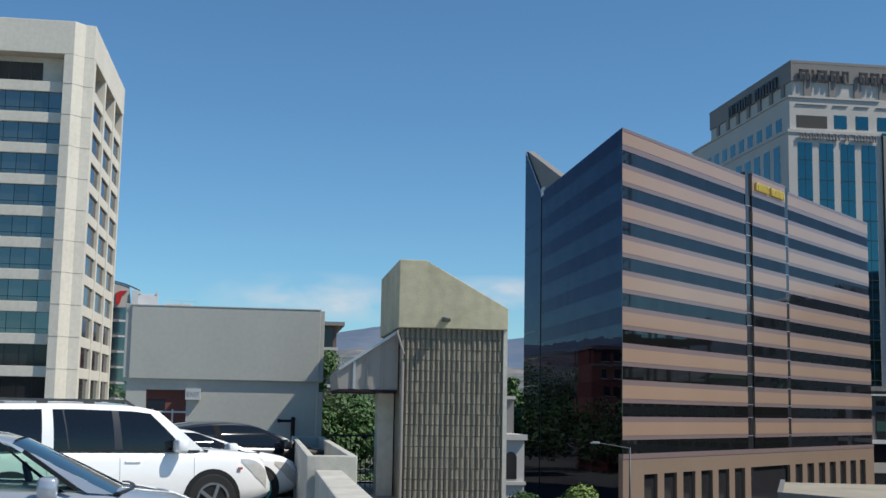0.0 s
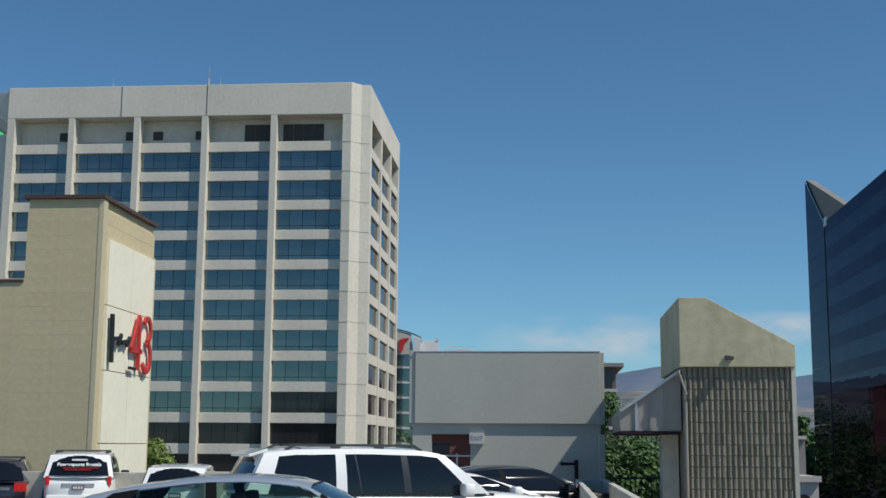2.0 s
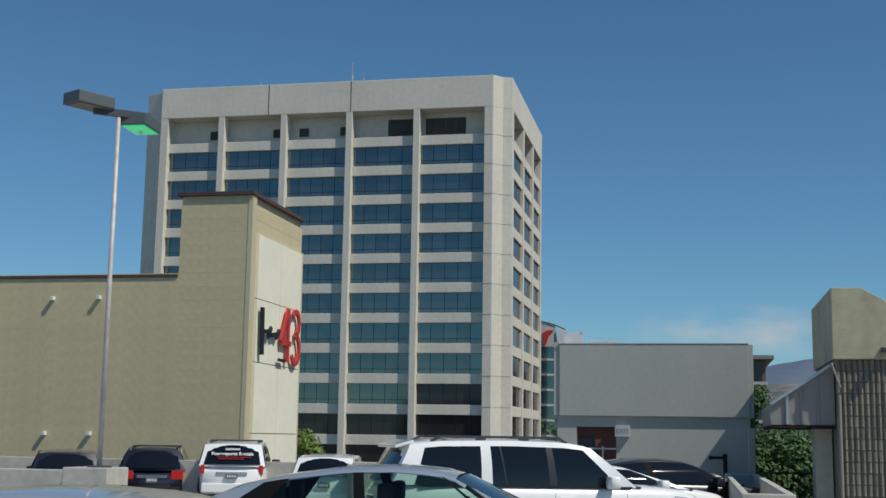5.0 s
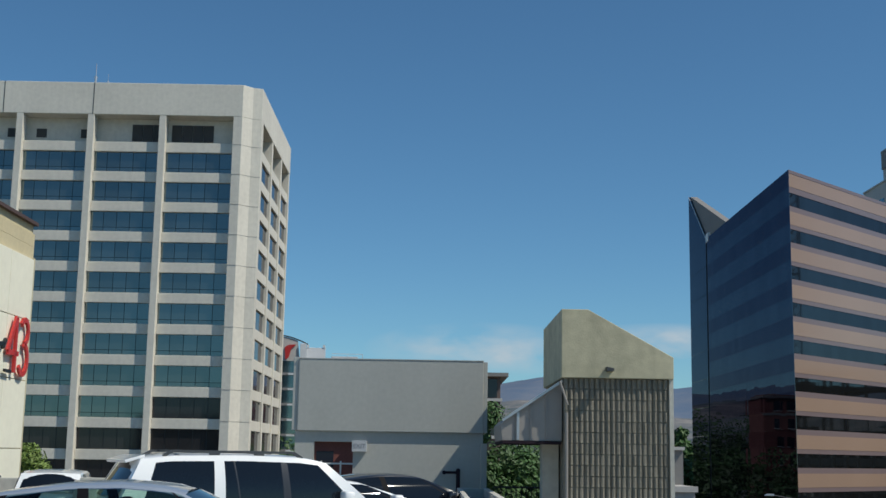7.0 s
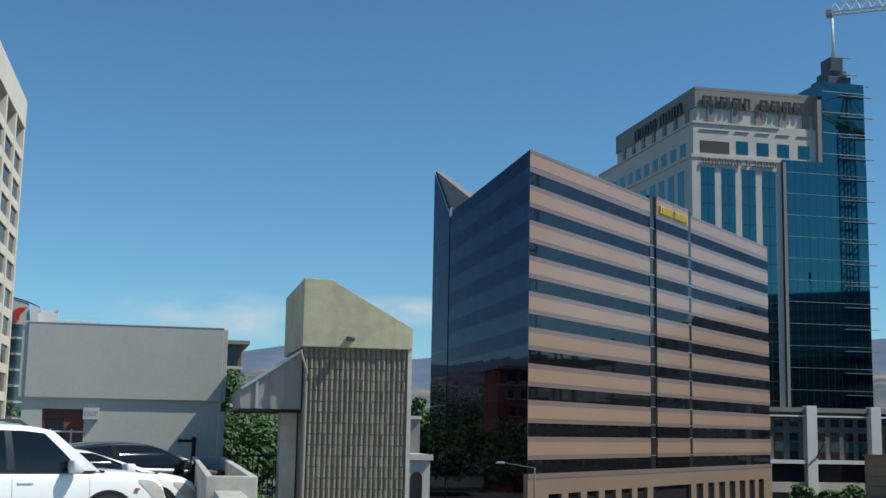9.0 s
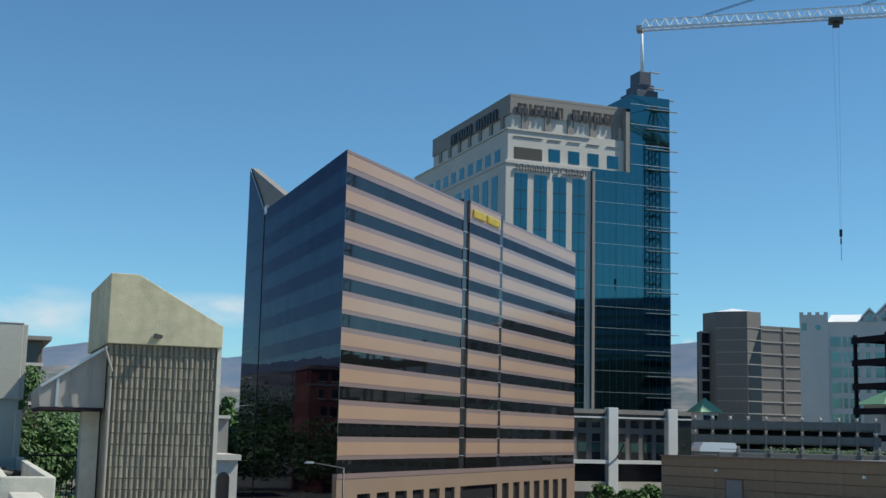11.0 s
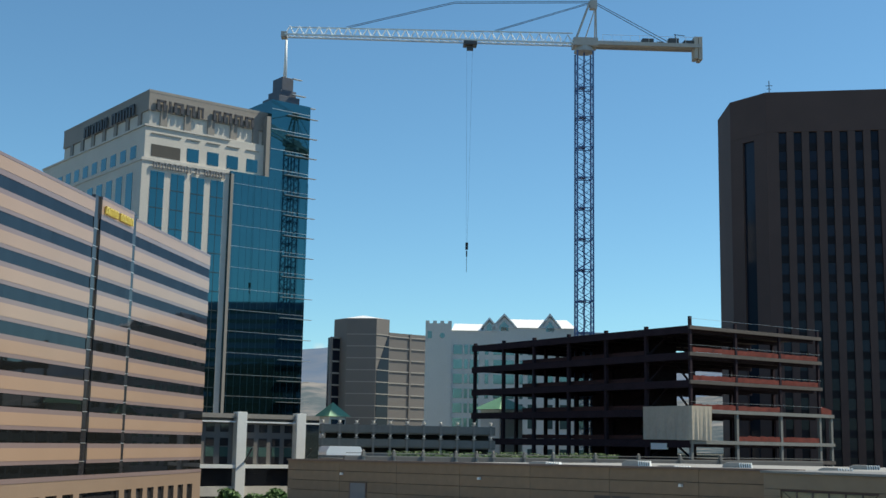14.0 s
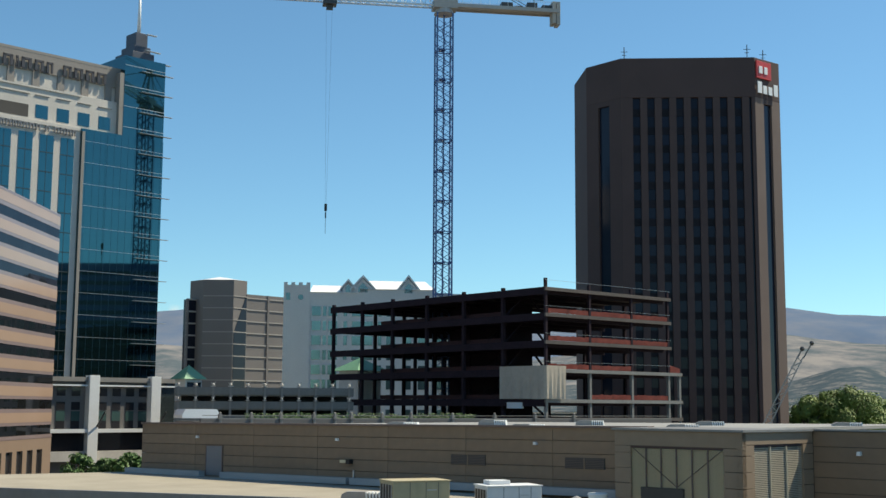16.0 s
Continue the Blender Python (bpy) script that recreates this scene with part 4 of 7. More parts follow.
# ---- tower crane ----
def tower_crane():
    d, a, k = 219.7, radians(-36.48), 219.7 / 206.0
    ob = thing("tower_crane", Matrix.Translation((-d * math.sin(a), d * math.cos(a), EYE + (STREET - EYE) * k)) @ Matrix.Rotation(a + radians(9), 4, "Z") @ Matrix.Scale(k, 4), "tower crane with blue lattice mast and white lattice jib", "crane")
    top, h = 68.95 - STREET, 1.35
    mast = Shape()
    for x in (-h, h):
        for y in (-h, h):
            mast.box(x - 0.13, y - 0.13, 0, x + 0.13, y + 0.13, top)
    z, flip = 0.0, 1
    while z < top - 1.2:
        for y in (-h, h):
            mast.beam((-h * flip, y, z), (h * flip, y, z + 1.75), 0.10).beam((h * flip, y, z), (-h * flip, y, z + 1.75), 0.07)
            mast.beam((y * flip, -h, z), (y * flip, h, z + 1.75), 0.10)
        if int(z / 1.75) % 3 == 0:
            for e in (-h, h):
                mast.beam((-h, e, z), (h, e, z), 0.14).beam((e, -h, z), (e, h, z), 0.14)
            mast.box(-0.9, -0.7, z, 0.2, 0.7, z + 0.1)
        mast.beam((-0.3 * flip, 0, z), (0.3 * flip, 0, z + 1.75), 0.12)
        z, flip = z + 1.75, -flip
    mast.box(-0.12, -0.12, 0, 0.12, 0.12, top)
    part("mast", mast, CRANE_BLUE, ob, "blue lattice mast")
    part("slewing_ring", Shape().rod((0, 0, top), (0, 0, top + 0.9), 1.75, 1.5, 20), CRANE_CREAM, ob)
    part("turntable", Shape().box(-2.0, -1.5, top + 0.9, 2.2, 1.5, top + 2.3), CRANE_CREAM, ob)
    zj, tip = top + 1.3, -51.5
    jib = Shape()
    jib.box(tip, -0.95, zj, -2, -0.7, zj + 0.25).box(tip, 0.7, zj, -2, 0.95, zj + 0.25).beam((tip + 1, 0, zj + 1.65), (-2, 0, zj + 2.15), 0.2)
    n = 30
    for i in range(n):
        xa, xb, xm = tip + (-2 - tip) * i / n, tip + (-2 - tip) * (i + 1) / n, tip + (-2 - tip) * (i + 0.5) / n
        for y in (-0.8, 0.8):
            jib.beam((xa, y, zj + 0.15), (xm, 0, zj + 1.9), 0.09).beam((xb, y, zj + 0.15), (xm, 0, zj + 1.9), 0.09)
        jib.beam((xa, -0.8, zj + 0.1), (xb, 0.8, zj + 0.1), 0.08)
    part("jib", jib, CRANE_WHITE, ob, "white lattice jib")
    part("jib_tip", Shape().box(tip - 0.6, -0.9, zj - 0.3, tip + 0.4, 0.9, zj + 0.6), CRANE_CREAM, ob)
    counter = Shape().box(2, -1.4, zj - 0.15, 20.2, -1.15, zj + 0.5).box(2, 1.15, zj - 0.15, 20.2, 1.4, zj + 0.5).box(2, -1.2, zj + 0.1, 20.2, 1.2, zj + 0.25)
    part("counter_jib", counter, CRANE_CREAM, ob, "cream counter-jib girder")
    rail = Shape()
    for y in (-1.4, 1.4):
        rail.beam((3, y, zj + 1.6), (19, y, zj + 1.6), 0.05)
        for i in range(11):
            rail.beam((3 + i * 1.6, y, zj + 0.5), (3 + i * 1.6, y, zj + 1.6), 0.05)
    part("railing", rail, CRANE_WHITE, ob)
    for k, x in enumerate((19.0, 19.75)):
        part("counterweight", Shape().box(x, -1.1, zj - 2.2 + 0.2 * (1 - k), x + 0.65, 1.1, zj + 1.9), surface_weight, ob, "pale concrete counterweight slab", bevel=0.05)
    part("winch", Shape().box(10.0, -0.8, zj + 0.5, 12.0, 0.8, zj + 1.4), DARK_GREY, ob, bevel=0.05)
    part("winch", Shape().box(12.6, -0.6, zj + 0.5, 13.6, 0.6, zj + 0.9), DARK_GREY, ob, bevel=0.05)
    part("winch", Shape().box(14.6, -0.8, zj + 0.5, 16.4, 0.8, zj + 1.6), DARK_GREY, ob, bevel=0.1)
    part("service_davit", Shape().beam((16.0, 0, zj + 1.4), (15.9, 0, zj + 2.5), 0.12).beam((15.7, 0, zj + 2.5), (17.6, 0, zj + 2.3), 0.1), DARK_GREY, ob)
    part("control_box", Shape().box(17.3, -0.7, zj + 0.5, 19.0, 0.7, zj + 1.3), DARK_GREY, ob, bevel=0.04)
    apex = (1.6, 0, zj + 7.9)
    head = Shape()
    for y in (-1.0, 1.0):
        head.beam((-1.6, y, top + 1.9), (apex[0] - 0.6, y * 0.3, apex[2]), 0.26, 0.3).beam((2.0, y, top + 1.9), (apex[0] + 0.4, y * 0.3, apex[2]), 0.2).beam((0.0, y, top + 1.9), (apex[0] + 0.2, y * 0.3, apex[2] - 1.5), 0.1)
    for k in range(6):
        t = 0.12 + 0.14 * k
        x = -1.6 + (apex[0] + 1.0) * t
        head.beam((x, -1 + 0.7 * t, top + 1.9 + (apex[2] - top - 1.9) * t), (x, 1 - 0.7 * t, top + 1.9 + (apex[2] - top - 1.9) * t), 0.1)
    head.box(1.0, -0.6, apex[2] - 1.3, 2.2, 0.6, apex[2] + 0.2)
    part("tower_head", head, CRANE_CREAM, ob, "leaning pale A-frame")
    for y in (-0.35, 0.35):
        lines = Shape().beam((apex[0], y, apex[2]), (-15.5, y, zj + 2.1), 0.08).beam((apex[0], y, apex[2]), (-22.5, y, zj + 7.0), 0.08).beam((-22.5, y, zj + 7.0), (-41.0, y, zj + 1.9), 0.08)
        part("pendant_line", lines, DARK_GREY, ob)
        part("pendant_line", Shape().beam((apex[0], y, apex[2]), (14.6, y * 3, zj + 0.9 + y * 0.6), 0.09), DARK_GREY, ob)
    trolley = part("trolley", Shape().box(-20.9, -1.1, zj - 0.7, -18.6, 1.1, zj - 0.1).box(-20.3, -0.3, zj - 1.5, -19.2, 0.3, zj - 0.7), DARK_GREY, ob)
    ropes = Shape()
    for x in (-20.3, -19.3):
        ropes.beam((x, 0, zj - 1), (-19.8 + (x + 19.8) * 0.15, 0, zj - 35.0), 0.022)
    ropes.beam((-19.8, 0, zj - 36), (-19.8, 0, zj - 40.0), 0.07)
    part("hoist_rope", ropes, DARK_GREY, ob)
    part("hook_block", Shape().box(-20.02, -0.2, zj - 36.2, -19.58, 0.2, zj - 35.0).beam((-19.8, 0, zj - 36.4), (-19.8, 0, zj - 37.4), 0.22), STEEL_BLACK, ob, bevel=0.05)
    return ob


surface_weight = surface("counterweight concrete", (0.42, 0.385, 0.345), 0.85, vary=0.12, grain=2)
tower_crane()


def crawler_boom():
    d, a = 235.0, radians(-52.1)
    ob = thing("crawler_crane", Matrix.Translation((-d * math.sin(a), d * math.cos(a), STREET)) @ Matrix.Rotation(a, 4, "Z"), "small lattice boom crane leaning by the brick tower", "crane")
    s = Shape()
    p, q = Vector((-6.0, 0, 6)), Vector((2.3, 0, 22.2))
    for i in (-0.7, 0.7):
        for j in (-0.6, 0.6):
            s.beam(p + Vector((i, j, 0)), q + Vector((i * 0.7, j, 0)), 0.2)
    for k in range(18):
        a0, a1 = p.lerp(q, k / 18), p.lerp(q, (k + 1) / 18)
        f = 1 if k % 2 else -1
        s.beam(a0 + Vector((0.7 * f, -0.6, 0)), a1 + Vector((-0.7 * f, -0.6, 0)), 0.12).beam(a0 + Vector((0.7 * f, 0.6, 0)), a1 + Vector((-0.7 * f, 0.6, 0)), 0.12)
    part("boom", s, CRANE_CREAM, ob, "pale lattice boom")
    for dx, up in ((-0.55, 1.5), (0.55, 2.5)):
        e = q + Vector((dx + up * 0.62, 0, up))
        part("boom_head", Shape().beam(q + Vector((dx, 0, -0.2)), e, 0.28), GREY_STONE, ob)
        part("sheave", Shape().ball((e.x, 0, e.z), 0.45), DARK_GREY, ob, "dark pulley at the boom tip")
    part("cab", Shape().box(-9, -2, 0, -3, 2, 6), CRANE_CREAM, ob, bevel=0.2)
    return ob


crawler_boom()


# ---- beige block, white hotel, car park with green pavilions ----
def beige_block():
    ob = thing("beige_office_block", turned(143.9, 294.9, STREET, 8.1), "grey-beige brick office block with pale floor bands", "building")
    t1, t2 = 34.7 - STREET, 31.5 - STREET
    part("wing", Shape().box(9.4, 0.4, 0, 22.9, 9, t2), BEIGE_BRICK, ob)
    part("drum", Shape().prism([(-2.0, 2.6), (3.6, -3.0), (8.4, -2.2), (10.2, 3), (10.2, 9), (-2.0, 9)], 0, t1), BEIGE_BRICK, ob)
    part("side_wing", Shape().box(-4.9, 6, 0, -1.9, 7.4, t2 - 2), GLASS_SHADE, ob)
    part("corner_column", Shape().box(-5.0, 5.6, 0, -4.5, 6.4, t2 - 2), BEIGE_BRICK, ob)
    # the slanted shadow across the drum, made as a thin dark panel
    part("dark_bay", Shape().prism([(3.9, -3.06), (8.3, -2.33), (8.3, -2.2), (3.9, -2.93)], 0, [t1 - 14, t1 - 3.5, t1 - 3.5, t1 - 14]), GLASS_SHADE, ob, "dark panel standing for the slanted shadow on the drum")
    band = shared("floor_band", Shape().box(9.3, 0.2, 0, 22.9, 0.45, 0.3), surface_band)
    band2 = shared("floor_band", Shape().prism([(-2.1, 2.5), (3.6, -3.12), (8.5, -2.4), (8.4, -2.1), (3.6, -2.9), (-2.0, 2.65)], 0, 0.22), surface_band)
    band3 = shared("floor_band", Shape().box(-5.0, 5.7, 0, -1.9, 6.1, 0.4), surface_band)
    for f in range(9):
        z = t2 - 1.2 - f * 3.15
        piece("floor_band", band, ob, at(0, 0, z))
        piece("floor_band", band2, ob, at(0, 0, z))
        piece("floor_band", band3, ob, at(0, 0, z - 1.0))
    for x in (9.6, 17.0):
        part("pier", Shape().box(x, 0.1, 0, x + 0.6, 0.4, t2), BEIGE_BRICK, ob)
    part("roof_cap", Shape().add([(-2.0, 2.7, t1), (3.7, -2.8, t1), (8.3, -2.0, t1), (10.0, 3.2, t1), (9.6, 9, t1), (-1.8, 9, t1), (3.2, 3, t1 + 1.1), (6.6, 4, t1 + 1.1)], [(0, 1, 6), (1, 2, 7, 6), (2, 3, 7), (3, 4, 7), (4, 5, 6, 7), (5, 0, 6)]), ROOF_WHITE, ob)
    return ob


surface_band = surface("pale floor band", (0.34, 0.32, 0.30), 0.8, vary=0.08)
beige_block()


def white_hotel():
    ob = thing("white_hotel", turned(142.1, 255.2, STREET, -30.0), "white stucco hotel with gabled bright metal roof", "building")
    t = 30.2 - STREET
    part("end_tower", Shape().box(0, 0, 0, 6.2, 16, t), WHITE_STUCCO, ob)
    battle = shared("merlon", Shape().box(0, -0.1, t, 0.9, 1.2, t + 0.6), WHITE_STUCCO)
    for x in (0, 1.75, 3.5, 5.3):
        piece("merlon", battle, ob, at(x, 0, 0))
    part("round_window", Shape().rod((4.0, 0.02, t - 2.9), (4.0, -0.1, t - 2.9), 0.62, 0.62, 16), surface_hotel_glass, ob)
    part("window", Shape().box(0.5, -0.05, t - 3.6, 1.5, 0.1, t - 1.9), surface_hotel_glass, ob)
    part("main_wing", Shape().box(6.2, 0.6, 0, 44, 16, t - 1.5), WHITE_STUCCO, ob)
    wide, slim = (shared("window", Shape().box(0, 0.5, 0, w, 0.7, 2.2), surface_hotel_glass) for w in (2.1, 0.8))
    for f in range(9):
        for x, mesh_ in ((6.7, wide), (9.3, slim), (10.6, wide), (14.2, slim), (16.2, wide), (19.0, wide), (22.4, slim), (24.4, wide), (28.2, wide), (32.0, wide), (36.0, wide), (40.0, wide)):
            piece("window", mesh_, ob, at(x, 0, t - 7.2 - f * 3.45))
        if f:
            part("sill_band", Shape().box(6.2, 0.48, t - 5.0 - f * 3.45, 44, 0.62, t - 4.85 - f * 3.45), WHITE_STUCCO, ob)
    roof = Shape()
    for a, b, e, r in ((6.2, 17.5, -1.6, 0.7), (18.0, 36.0, -0.7, 2.0)):
        roof.add([(a, 0.3, t + e), (b, 0.3, t + e), (b, 16, t + e), (a, 16, t + e), (a + 0.7, 7.5, t + r), (b - 1.8, 7.5, t + r)], [(0, 1, 5, 4), (1, 2, 5), (2, 3, 4, 5), (3, 0, 4), (3, 2, 1, 0)])
    part("attic_wall", Shape().box(18.0, 0.62, t - 1.5, 36, 15.8, t - 0.71), WHITE_STUCCO, ob)
    part("roof", roof, ROOF_WHITE, ob, "bright metal roof")
    for x, w, h in ((13.8, 2.8, 2.2), (16.2, 5.0, 3.2), (27.4, 4.4, 3.4)):
        part("gable", Shape().side([(x, t - 2.6), (x + w, t - 2.6), (x + w, t - 0.6), (x + w / 2, t - 1.4 + h), (x, t - 0.6)], 0.7, 6), WHITE_STUCCO, ob)
        part("gable_roof", Shape().side([(x - 0.5, t - 1.0), (x + w / 2, t - 1.1 + h), (x + w + 0.5, t - 1.0), (x + w + 0.5, t - 0.5), (x + w / 2, t - 0.5 + h), (x - 0.5, t - 0.5)], 0.3, 9), ROOF_WHITE, ob)
        part("gable_window", Shape().side([(x + w * 0.28, t - 2.4), (x + w * 0.72, t - 2.4), (x + w * 0.72, t - 0.4), (x + w / 2, t + h * 0.45 - 0.6), (x + w * 0.28, t - 0.4)], 0.62, 0.75), GLASS_TEAL, ob)
    return ob


surface_hotel_glass = coated_glass("pale teal window glass", (0.16, 0.25, 0.26), 0.1, 0.6)
white_hotel()


CAR_PARK = surface("car park concrete", (0.20, 0.197, 0.188), 0.8, vary=0.12, grain=3, stain=0.25, streak=0.4)


def car_park():
    ob = thing("multistorey_car_park", turned(79.1, 172.7, STREET, -25.0), "grey open-sided car park with ornamented posts", "building")
    w, d, top = 26.0, 16.0, 4.5 - STREET
    for k in range(5):
        z = top - 2.1 * k
        part("parapet", Shape().box(-0.9, -0.3, z - 1.1, w, 0.0, z), CAR_PARK, ob)
        part("deck", Shape().box(-0.9, 0.01, z - 1.3, w, d, z - 1.0), CAR_PARK, ob)
    # black block put in for the shade inside the open decks
    part("back_wall", Shape().box(0, 8, 0, w, d, top - 1.0), STEEL_BLACK, ob)
    pm = shared("post", Shape().box(-0.16, -0.45, 0, 0.16, 0.1, top + 0.1), GREY_STONE)
    o = Shape().box(-0.4, -0.5, top + 0.1, 0.4, 0.2, top + 0.2).ball((0, -0.2, top + 0.42), 0.24).beam((0, -0.2, top + 0.4), (0.38, -0.2, top + 0.85), 0.1).beam((0, -0.2, top + 0.4), (-0.34, -0.2, top + 0.7), 0.09)
    om = shared("ornament", o, WHITE_STONE)
    for i in range(11):
        post = piece("post", pm, ob, at(-0.4 + i * 2.57, 0, 0))
        piece("ornament", om, post, at(0, -0.15, -2.1) @ Matrix.Diagonal((0.8, 1, 1, 1)))
        piece("ornament", om, post)
    return ob


car_park()


def pavilion(x, y, z, r, rise):
    ob = thing("stair_pavilion", turned(x, y, STREET, 8.1), "small pavilion with green pyramid roof on the car park", "pavilion", "car park pavilions")
    t = z - STREET
    part("main_wall", Shape().box(-r * 0.7, -r * 0.7, 0, r * 0.7, r * 0.7, t), WHITE_STUCCO, ob)
    part("window", Shape().box(-r * 0.6, -r * 0.78, t - 1.6, r * 0.6, -r * 0.74, t - 0.5), GLASS_TEAL, ob)
    s = Shape().add([(-r, -r, t), (r, -r, t), (r, r, t), (-r, r, t), (0, 0, t + rise)], [(0, 1, 4), (1, 2, 4), (2, 3, 4), (3, 0, 4), (3, 2, 1, 0)])
    part("roof", s, ROOF_GREEN, ob, "green pyramid roof")


pavilion(87.2, 187.7, 6.0, 2.2, 2.35)
pavilion(126.9, 197.7, 8.4, 4.0, 2.5)


def terrace():
    """The white-railed terrace beyond the brown roof."""
    ob = thing("terrace_building", turned(66.0, 138.0, STREET, -4.0), "low terrace building with pale posts and a rail", "building")
    t = 0.1 - STREET
    part("main_wall", Shape().box(0, 0, 0, 76, 9, t - 0.3), DARK_STONE, ob)
    part("parapet", Shape().box(-0.2, -0.3, t - 1.2, 76, 0.2, t), DARK_STONE, ob)
    part("rail", Shape().box(0, -0.3, t + 0.42, 76, -0.2, t + 0.5).box(0, -0.3, t, 76, -0.1, t + 0.12), GREY_STONE, ob)
    ps = Shape().box(-0.18, -0.45, t - 1.0, 0.18, 0.05, t + 0.6).box(-0.32, -0.55, t + 0.05, 0.32, 0.15, t + 0.17).ball((0, -0.2, t + 0.72), 0.18)
    pm = shared("post", ps, GREY_STONE)
    for x in (2.3, 6.4, 10.4, 15.0, 18.0, 20.4, 25.0, 29.4, 36, 43, 50, 57):
        piece("post", pm, ob, at(x, 0, 0))
    part("tent_roof", Shape().side([(-1.3, t + 0.1), (3.6, t + 0.1), (3.6, t + 0.5), (3.2, t + 1.2), (-0.9, t + 1.2), (-1.3, t + 0.5)], 3, 6), ROOF_WHITE, ob, "white tent roof")
    return ob


terrace()


def hedge():
    """Clipped shrubs along the back of the terrace."""
    rng, s = random.Random(19), Shape()
    for i in range(60):
        x, top = 7 + 34 * i / 60 + rng.uniform(-0.3, 0.3), 0.35 + 0.5 * rng.random()
        for k in range(110):
            p = Vector((x + rng.gauss(0, 0.35), 2.0 + rng.gauss(0, 0.3), rng.uniform(-0.3, top)))
            u = Vector((rng.gauss(0, 1), rng.gauss(0, 1), rng.gauss(0, 1))).normalized()
            w, e = u.orthogonal().normalized(), rng.uniform(0.06, 0.13)
            s.quad(p - u * e, p - w * e * 0.7, p + u * e, p + w * e * 0.7)
    return plain("hedge", s, LEAF, "low green hedge along the terrace rail", "hedge", "stuff", m=turned(66.0, 138.0, 0.1, -4.0))


hedge()


# ---- brown roofs in the middle distance ----
def brown_hall():
    """A long panelled wall over a lower gravel roof; its roofline climbs a little along its length."""
    m = turned(36.4, 85.6, STREET, -76) @ Matrix.Rotation(radians(-0.42), 4, "Y")
    ob = thing("brown_panel_hall", m, "brown panelled hall with dark vents over a gravel roof", "building")
    low, top, long = -3.05 - STREET, 0.42 - STREET, 42.0
    part("core", Shape().box(0, 0.25, 0, long, 30, top - 0.35), STEEL_BLACK, ob)
    part("roof", Shape().box(0, 0.3, top - 0.32, long, 44, top - 0.12), ROOF_MEMBRANE, ob, "pale membrane roof")
    part("coping", Shape().box(-0.05, -0.12, top - 0.02, long, 0.5, top + 0.1), BRICK_EDGE, ob)
    rows, h = 5, (top - low) / 5
    row = shared("wall_panel", Shape().box(0.0, 0, 0.014, 5.98, 0.3, h - 0.014), TAN_PANEL, 0.008)
    for r in range(rows):
        for i in range(7):
            piece("wall_panel", row, ob, at(i * 6.0, 0, low + r * h))
    part("lower_wall", Shape().box(0, 0.02, 0, long, 0.3, low), TAN_PANEL, ob)
    door = part("door", Shape().box(7.25, -0.05, low + 0.02, 8.85, 0.05, low + 2.0), surface_door, ob, "blue-grey steel door")
    part("door_frame", Shape().box(7.15, -0.07, low + 0.02, 7.25, 0.04, low + 2.06).box(8.85, -0.07, low + 0.02, 8.95, 0.04, low + 2.06).box(7.25, -0.07, low + 2.0, 8.85, 0.04, low + 2.06), BRICK_EDGE, door)
    kerb = shared("kerb", Shape().box(0.02, -0.55, low - 0.1, 1, -0.02, low + 0.3), surface_kerb, 0.01)
    for a, b in ((-1.4, 7.1), (9.0, 21.0), (21.05, 33.0), (33.05, long)):
        piece("kerb", kerb, ob, at(a, 0, 0) @ Matrix.Diagonal((b - a, 1, 1, 1)), "pale roof kerb flashing")
    for x, z in ((28.92, low + 1.3), (36.81, low + 1.3)):
        vent = part("vent_grille", Shape().box(x, -0.04, z, x + 2.5, 0.02, z + 0.58), LOUVRE_DARK, ob)
        part("mullion", Shape().box(x + 1.2, -0.07, z, x + 1.28, -0.035, z + 0.58), TAN_PANEL, vent)
        for k in range(6):
            part("slat", Shape().box(x + 0.02, -0.06, z + 0.05 + k * 0.09, x + 2.48, -0.045, z + 0.075 + k * 0.09), BRICK_EDGE, vent)
    sm = shared("wall_light", Shape().side([(-0.1, 0), (0.1, 0), (0.07, 0.16), (-0.07, 0.16)], -0.18, 0.0), WHITE_METAL)
    for x in (6.3, 19.8, 34.9):
        piece("wall_light", sm, ob, at(x, 0, top - 0.95))
    cam_arm = part("flood_light", Shape().box(20.2, -0.25, low + 1.18, 20.75, 0.0, low + 1.36), TAN_TRIM, ob, "tan twin flood light")
    part("lamp_head", Shape().box(20.8, -0.35, low + 1.12, 21.1, -0.02, low + 1.38), STEEL_BLACK, cam_arm)
    part("conduit", Shape().rod((21.2, -0.05, low + 0.2), (21.2, -0.05, low + 0.75), 0.05), ALUMINIUM, ob)
    return ob


surface_door = surface("blue-grey door paint", (0.155, 0.165, 0.185), 0.5, vary=0.06)
surface_kerb = surface("pale kerb flashing", (0.34, 0.355, 0.365), 0.6, vary=0.12, grain=3, stain=0.5, streak=0.3)
brown_hall()


